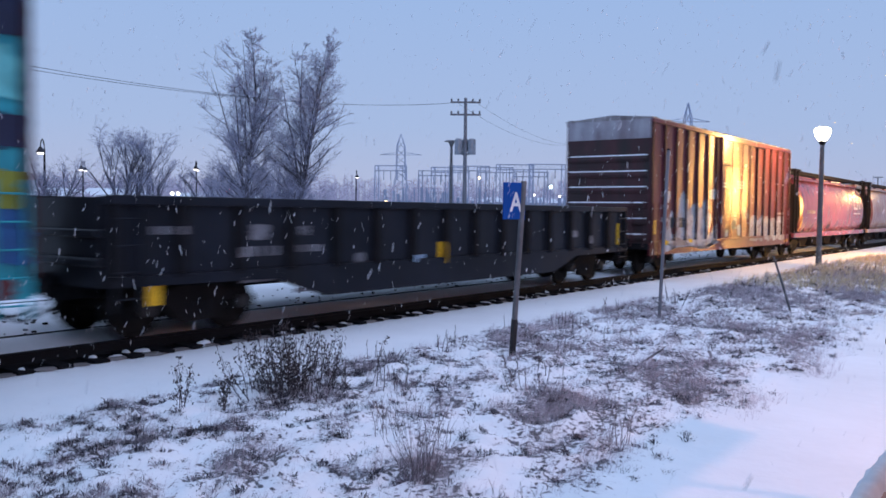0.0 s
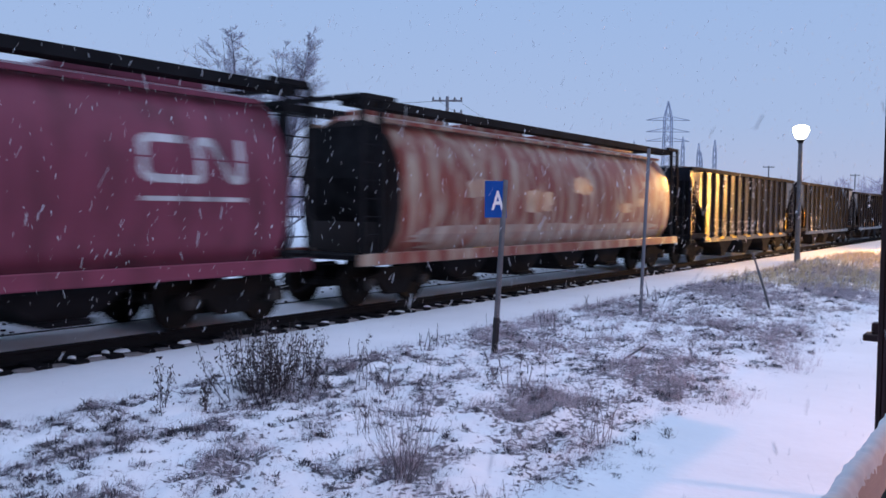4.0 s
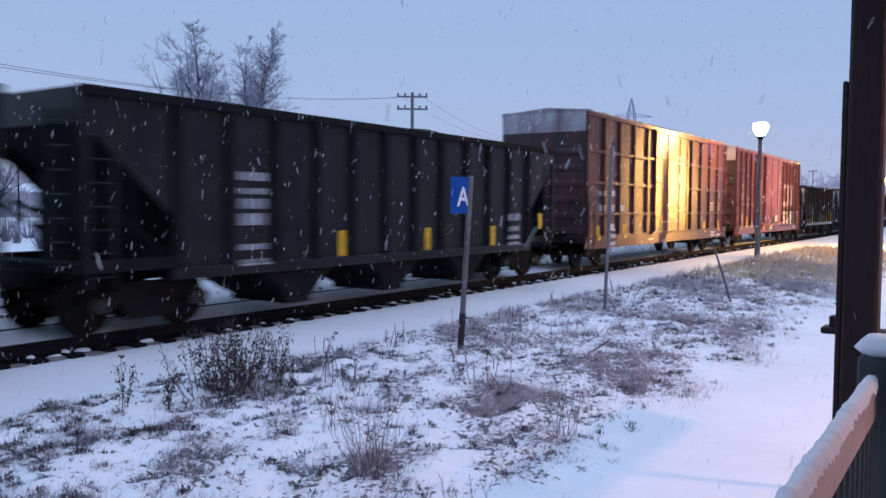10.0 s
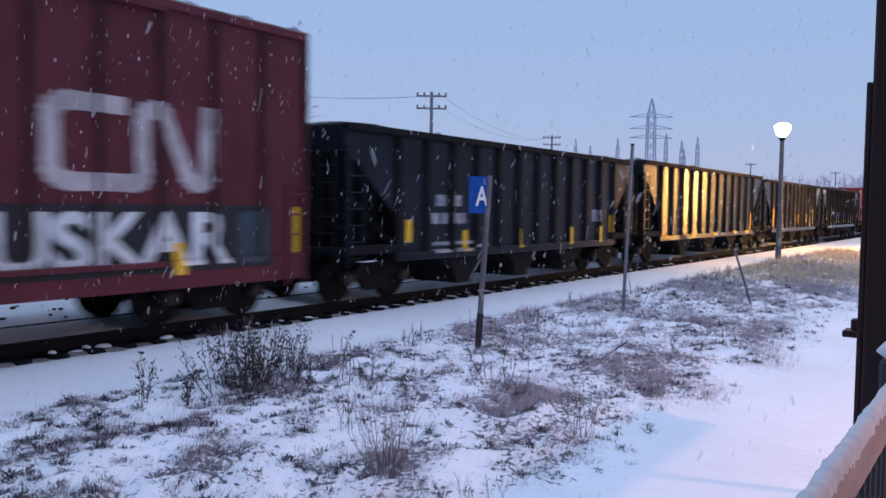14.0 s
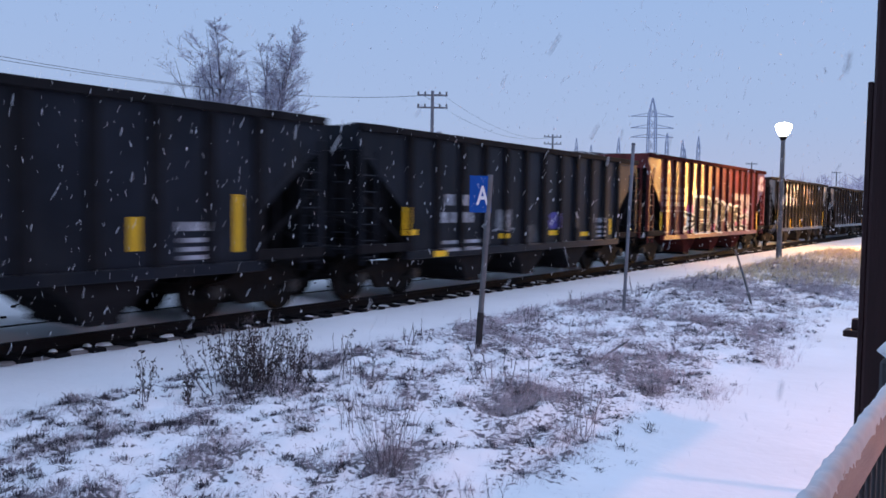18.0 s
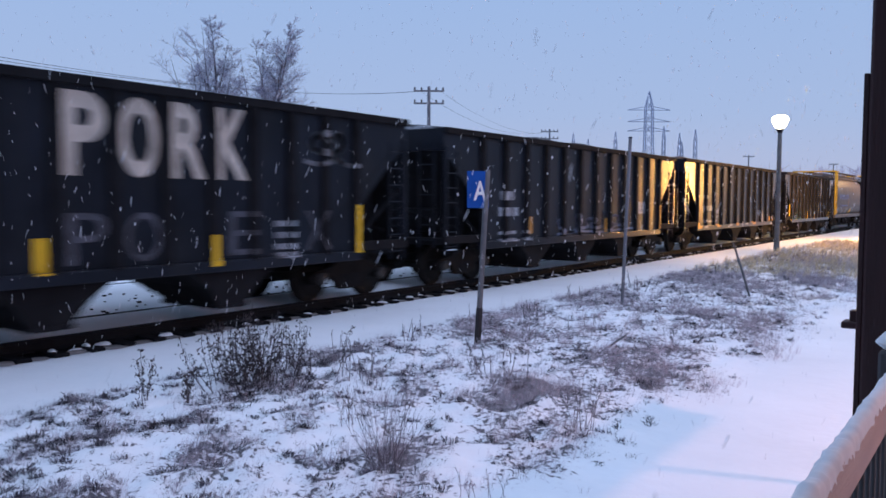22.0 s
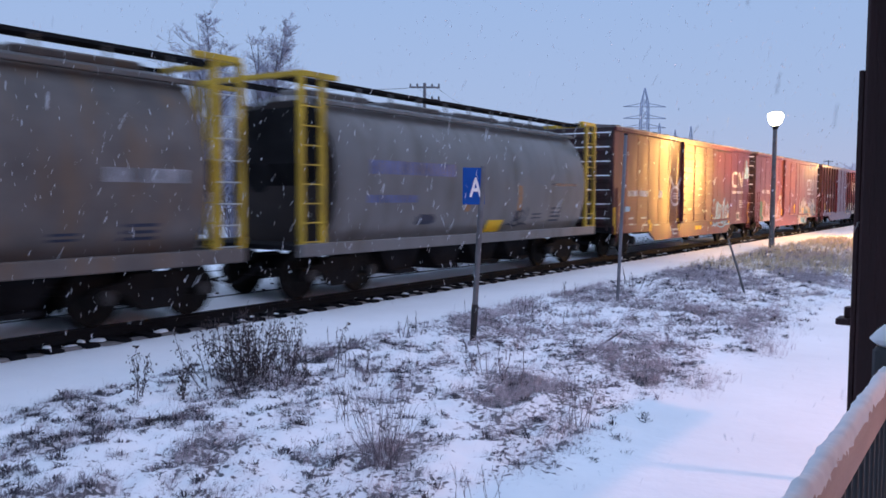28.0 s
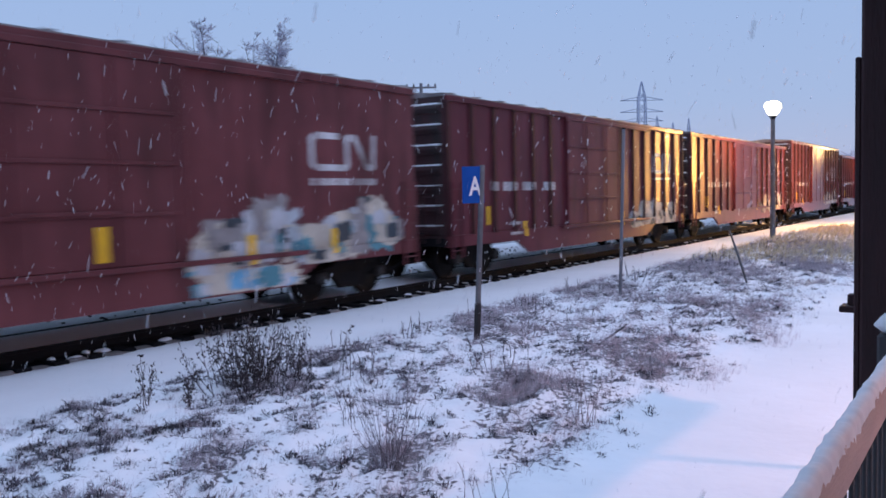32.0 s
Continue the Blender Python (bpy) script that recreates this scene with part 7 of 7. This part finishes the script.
# substation gantries
def gantry(at, wide, tall, turn):
    t = thing("substation_gantry", "hazy steel lattice gantry of a substation", "gantry", "substation gantries", at=at, turn=turn)
    for s in (-1, 1):
        for q in (-0.35, 0.35):
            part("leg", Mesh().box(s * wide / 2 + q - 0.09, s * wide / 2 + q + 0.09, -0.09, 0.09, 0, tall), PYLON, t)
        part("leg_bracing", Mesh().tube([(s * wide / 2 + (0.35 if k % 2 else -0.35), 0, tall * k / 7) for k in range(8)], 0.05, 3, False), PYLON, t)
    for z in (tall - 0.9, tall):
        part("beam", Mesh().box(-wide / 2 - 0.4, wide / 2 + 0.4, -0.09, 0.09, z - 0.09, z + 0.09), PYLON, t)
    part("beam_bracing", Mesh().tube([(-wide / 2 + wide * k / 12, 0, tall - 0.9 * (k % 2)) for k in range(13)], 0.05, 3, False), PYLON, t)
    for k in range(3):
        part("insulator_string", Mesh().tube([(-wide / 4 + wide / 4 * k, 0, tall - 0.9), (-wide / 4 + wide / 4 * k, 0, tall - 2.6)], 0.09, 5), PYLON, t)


for i, (k, w, z) in enumerate(((0.05, 5, 10.2), (0.17, 5, 9.6), (0.26, 7, 10.8), (0.36, 6, 10.0), (0.5, 6, 10.3), (0.6, 6, 9.8), (0.70, 6, 10.6), (0.78, 6, 11.0), (0.93, 6, 10.4))):
    gantry((-99.3 + 28 * k, 112.5 + 20 * k + 6 * (i % 3), 0), w, z, 35)
equip = Mesh()
r = random.Random(9)
for i in range(90):
    k = r.random()
    x, y = -101 + 30 * k + r.gauss(0, 2), 113 + 20 * k + r.uniform(-2, 10)
    z = r.uniform(3, 6.5)
    equip.tube([(x, y, 0), (x, y, z)], r.uniform(0.08, 0.3), 5)
    if i % 4 == 0:
        equip.box(x - 1.4, x + 1.4, y - 0.6, y + 0.6, 0, r.uniform(2, 3.6))
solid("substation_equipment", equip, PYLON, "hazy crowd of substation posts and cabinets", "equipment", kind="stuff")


# ---------------------------------------------------------------- far lamps, woods, houses
def crook_lamp(at, tall, glow, label="tall crook-necked street lamp across the yard", heads=1):
    t = thing("street_lamp", label, "street lamp", at=at, turn=-40)
    part("post", Mesh().tube([(0, 0, 0), (0, 0, tall - 0.8)], [0.1, 0.06], 8), SHADE_BLACK, t)
    for s in (1, -1)[:heads]:
        part("neck", Mesh().tube([(0, 0, tall - 0.8)] + [(s * (0.5 - 0.5 * math.cos(a)), 0, tall - 0.8 + 0.6 * math.sin(a)) for a in (0.5, 1.1, 1.6, 2.1, 2.7, 3.1)], 0.04, 6), SHADE_BLACK, t)
        part("shade", Mesh().tube([(s, 0, tall - 1.1), (s, 0, tall - 0.75)], [0.3, 0.08], 10), SHADE_BLACK, t)
        if glow:
            part("bulb", Mesh().tube([(s, 0, tall - 1.2), (s, 0, tall - 1.1)], 0.2, 8), mat("far_lamp_white", (1.0, 0.9, 0.8), 0.5, var=0, bump=0, emit=3.0), t, "lit lamp glass")


crook_lamp((-53.4, 27.4, 0), 6.7, True)
crook_lamp((-80, 45, 0), 7.0, True, heads=2)
crook_lamp((-75, 55, 0), 7.4, True, heads=2)
crook_lamp((-75, 80, 0), 7.5, True)
t = thing("mast_lamp", "slim lamp post with a flat round head", "street lamp", at=(-41.75, 56.2, 0))
part("post", Mesh().tube([(0, 0, 0), (0, 0, 7.6), (0, 0, 8.0)], [0.14, 0.12, 0.3], 10), GALV, t)
part("head", Mesh().tube([(0, 0, 8.0), (0, 0, 8.1)], [0.62, 0.5], 14), GALV, t)
def far_light(at, size, col, key, label):
    size *= 0.62
    t = thing("distant_lamp", label, "lamp", "distant lights", at=(at[0], at[1], 0))
    part("post", Mesh().tube([(0, 0, 0), (0, 0, at[2])], 0.07, 5), PYLON, t)
    part("bulb", Mesh().tube([(0, 0, at[2] - size), (0, 0, at[2] - size * 0.4), (0, 0, at[2] + size * 0.4), (0, 0, at[2] + size)], [size * 0.4, size, size, size * 0.4], 10), mat("far_glow_" + key, col, 0.5, var=0, bump=0, emit=5.0), t, "glowing bulb")


for p, s, key, col in (((-92, 105.5, 3.5), 0.5, "orange", (1.0, 0.65, 0.3)), ((-90.6, 106.7, 3.2), 0.55, "white", (1.0, 0.9, 0.75)), ((-86.7, 109.9, 3.0), 0.4, "white", (1.0, 0.9, 0.75)), ((-85.9, 110.5, 3.0), 0.4, "white", (1.0, 0.9, 0.75)), ((-85.3, 123.4, 8.2), 0.38, "orange", (1.0, 0.65, 0.3)), ((-74.4, 130.2, 6.7), 0.5, "mint", (0.75, 1.0, 0.95)), ((-77, 128.7, 5.2), 0.3, "white", (1.0, 0.9, 0.75)), ((-86.3, 68.2, 4.4), 0.42, "red", (1.0, 0.06, 0.08)), ((-89.4, 80.1, 4.8), 0.38, "mint", (0.75, 1.0, 0.95)), ((-81.8, 57.5, 3.8), 0.32, "white", (1.0, 0.9, 0.75)), ((-82.2, 57, 3.8), 0.3, "white", (1.0, 0.9, 0.75)), ((-73, 131, 5.0), 0.3, "white", (1.0, 0.9, 0.75)), ((-84, 112, 2.9), 0.3, "orange", (1.0, 0.65, 0.3))):
    far_light(p, s, col, key, "small distant yard light glowing through the haze")

# Pale mauve carries the distance haze over the woods.
HAZE = mat("hazed_woods", (0.50, 0.43, 0.50), 0.9, var=0.15, scale=0.05, bump=0)
woods = Mesh()
r = random.Random(21)
for i in range(1500):
    a = radians(r.uniform(-72, -1))
    d = r.uniform(170, 360) if a > radians(-60) else r.uniform(130, 220)
    x, y, tall = d * math.sin(a), d * math.cos(a), d * r.uniform(0.03, 0.05)
    woods.tube([(x, y, 0), (x, y, tall)], [0.16, 0.05], 3, False)
    for b in range(16):
        z = tall * r.uniform(0.2, 0.95)
        e = r.uniform(0, 6.3)
        l = r.uniform(0.8, 2.2)
        woods.tube([(x, y, z), (x + math.cos(e) * l, y + math.sin(e) * l, z + r.uniform(0.2, 1.3))], [0.10, 0.04], 3, False)
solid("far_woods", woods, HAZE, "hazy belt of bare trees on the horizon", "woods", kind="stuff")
for x, y, w, d, z in ((-150, 120, 26, 10, 4.2), (-128, 70, 22, 9, 3.8), (-120, 190, 30, 12, 4.6), (-62, 230, 34, 14, 6.5)):
    t = thing("low_building", "low pale building in the haze beyond the yard", "building", at=(x, y, 0), turn=35)
    part("wall", Mesh().box(-w / 2, w / 2, -d / 2, d / 2, 0, z), mat("pale_siding", (0.34, 0.33, 0.36), 0.8, var=0.1, scale=0.2), t)
    part("roof", Mesh().prism([(-d / 2 - 0.5, z), (d / 2 + 0.5, z), (0, z + 1.4)], -w / 2 - 0.5, w / 2 + 0.5, "x"), SNOW, t, "snow-covered roof")
    for k in range(5):
        part("window", Mesh().cbox(-w / 2 + w * (k + 0.5) / 5 - 0.7, -w / 2 + w * (k + 0.5) / 5 + 0.7, -d / 2 - 0.05, -d / 2 + 0.02, 1.2, 2.5, 0.02), mat("dark_window", (0.05, 0.06, 0.08), 0.15, var=0.1, bump=0), t)

# ---------------------------------------------------------------- falling snow
FLAKES = []
FLAKE = mat("snowflake", (0.75, 0.77, 0.82), 0.8, var=0.0, bump=0)
for seed, (side, down, n, size) in enumerate(((-1.0, 1.9, 13000, 0.0068), (0.45, 1.6, 7500, 0.006), (-0.35, 2.3, 10500, 0.0074), (-0.6, 2.0, 22000, 0.014))):
    r = random.Random(60 + seed)
    ca, sa = math.cos(radians(35)), math.sin(radians(35))
    v = Vector((ca * side, sa * side, -down))
    m = Mesh()
    for i in range(n):
        d = 1.3 + 10.5 * r.random() ** 0.6 if seed < 3 else 11 + 30 * r.random()
        right, up, tau = r.uniform(-0.62, 0.62) * d, r.uniform(-0.42, 0.36) * d, r.uniform(-1.5, 33.5)
        p = Vector((-sa * d + ca * right, ca * d + sa * right, EYE + up)) - v * tau
        s = size * r.uniform(0.55, 1.5)
        j = len(m.v)
        m.v += [tuple(p + Vector(q) * s) for q in ((1, 0, 0), (-1, 0, 0), (0, 1, 0), (0, -1, 0), (0, 0, 1), (0, 0, -1))]
        m.f += [(j + a, j + b, j + c) for a, b, c in ((0, 2, 4), (2, 1, 4), (1, 3, 4), (3, 0, 4), (2, 0, 5), (1, 2, 5), (3, 1, 5), (0, 3, 5))]
    ob = solid("falling_snow", m, FLAKE, "white snowflakes drifting down through the dusk air", "snowflakes", kind="stuff")
    FLAKES.append((ob, v))
# ---------------------------------------------------------------- what moves
S4 = (384.56, 1.304, -26.657, 12.704)


def travelled(t):
    u = t / 32
    return S4[0] * u + S4[1] * u ** 2 + S4[2] * u ** 3 + S4[3] * u ** 4


def motions():
    for car, mid in CARS:
        walk(car, [(float(t), pose(TC, mid - travelled(t), RAILTOP)) for t in range(33)])
    for ob, v in FLAKES:
        walk(ob, [(float(t), Matrix.Translation(v * t)) for t in range(0, 33, 4)])
    for y, sets in AXLES.items():
        rows = []
        for i in range(0, 961):
            rows.append((i / 30, pose(0, y, WHEEL_R, math.degrees(travelled(i / 30) / WHEEL_R))))
        walk(sets[0], rows)
        act, slot = sets[0].animation_data.action, sets[0].animation_data.action_slot
        for w in sets[1:]:
            w.rotation_mode = "QUATERNION"
            w.animation_data_create()
            w.animation_data.action, w.animation_data.action_slot = act, slot


motions()
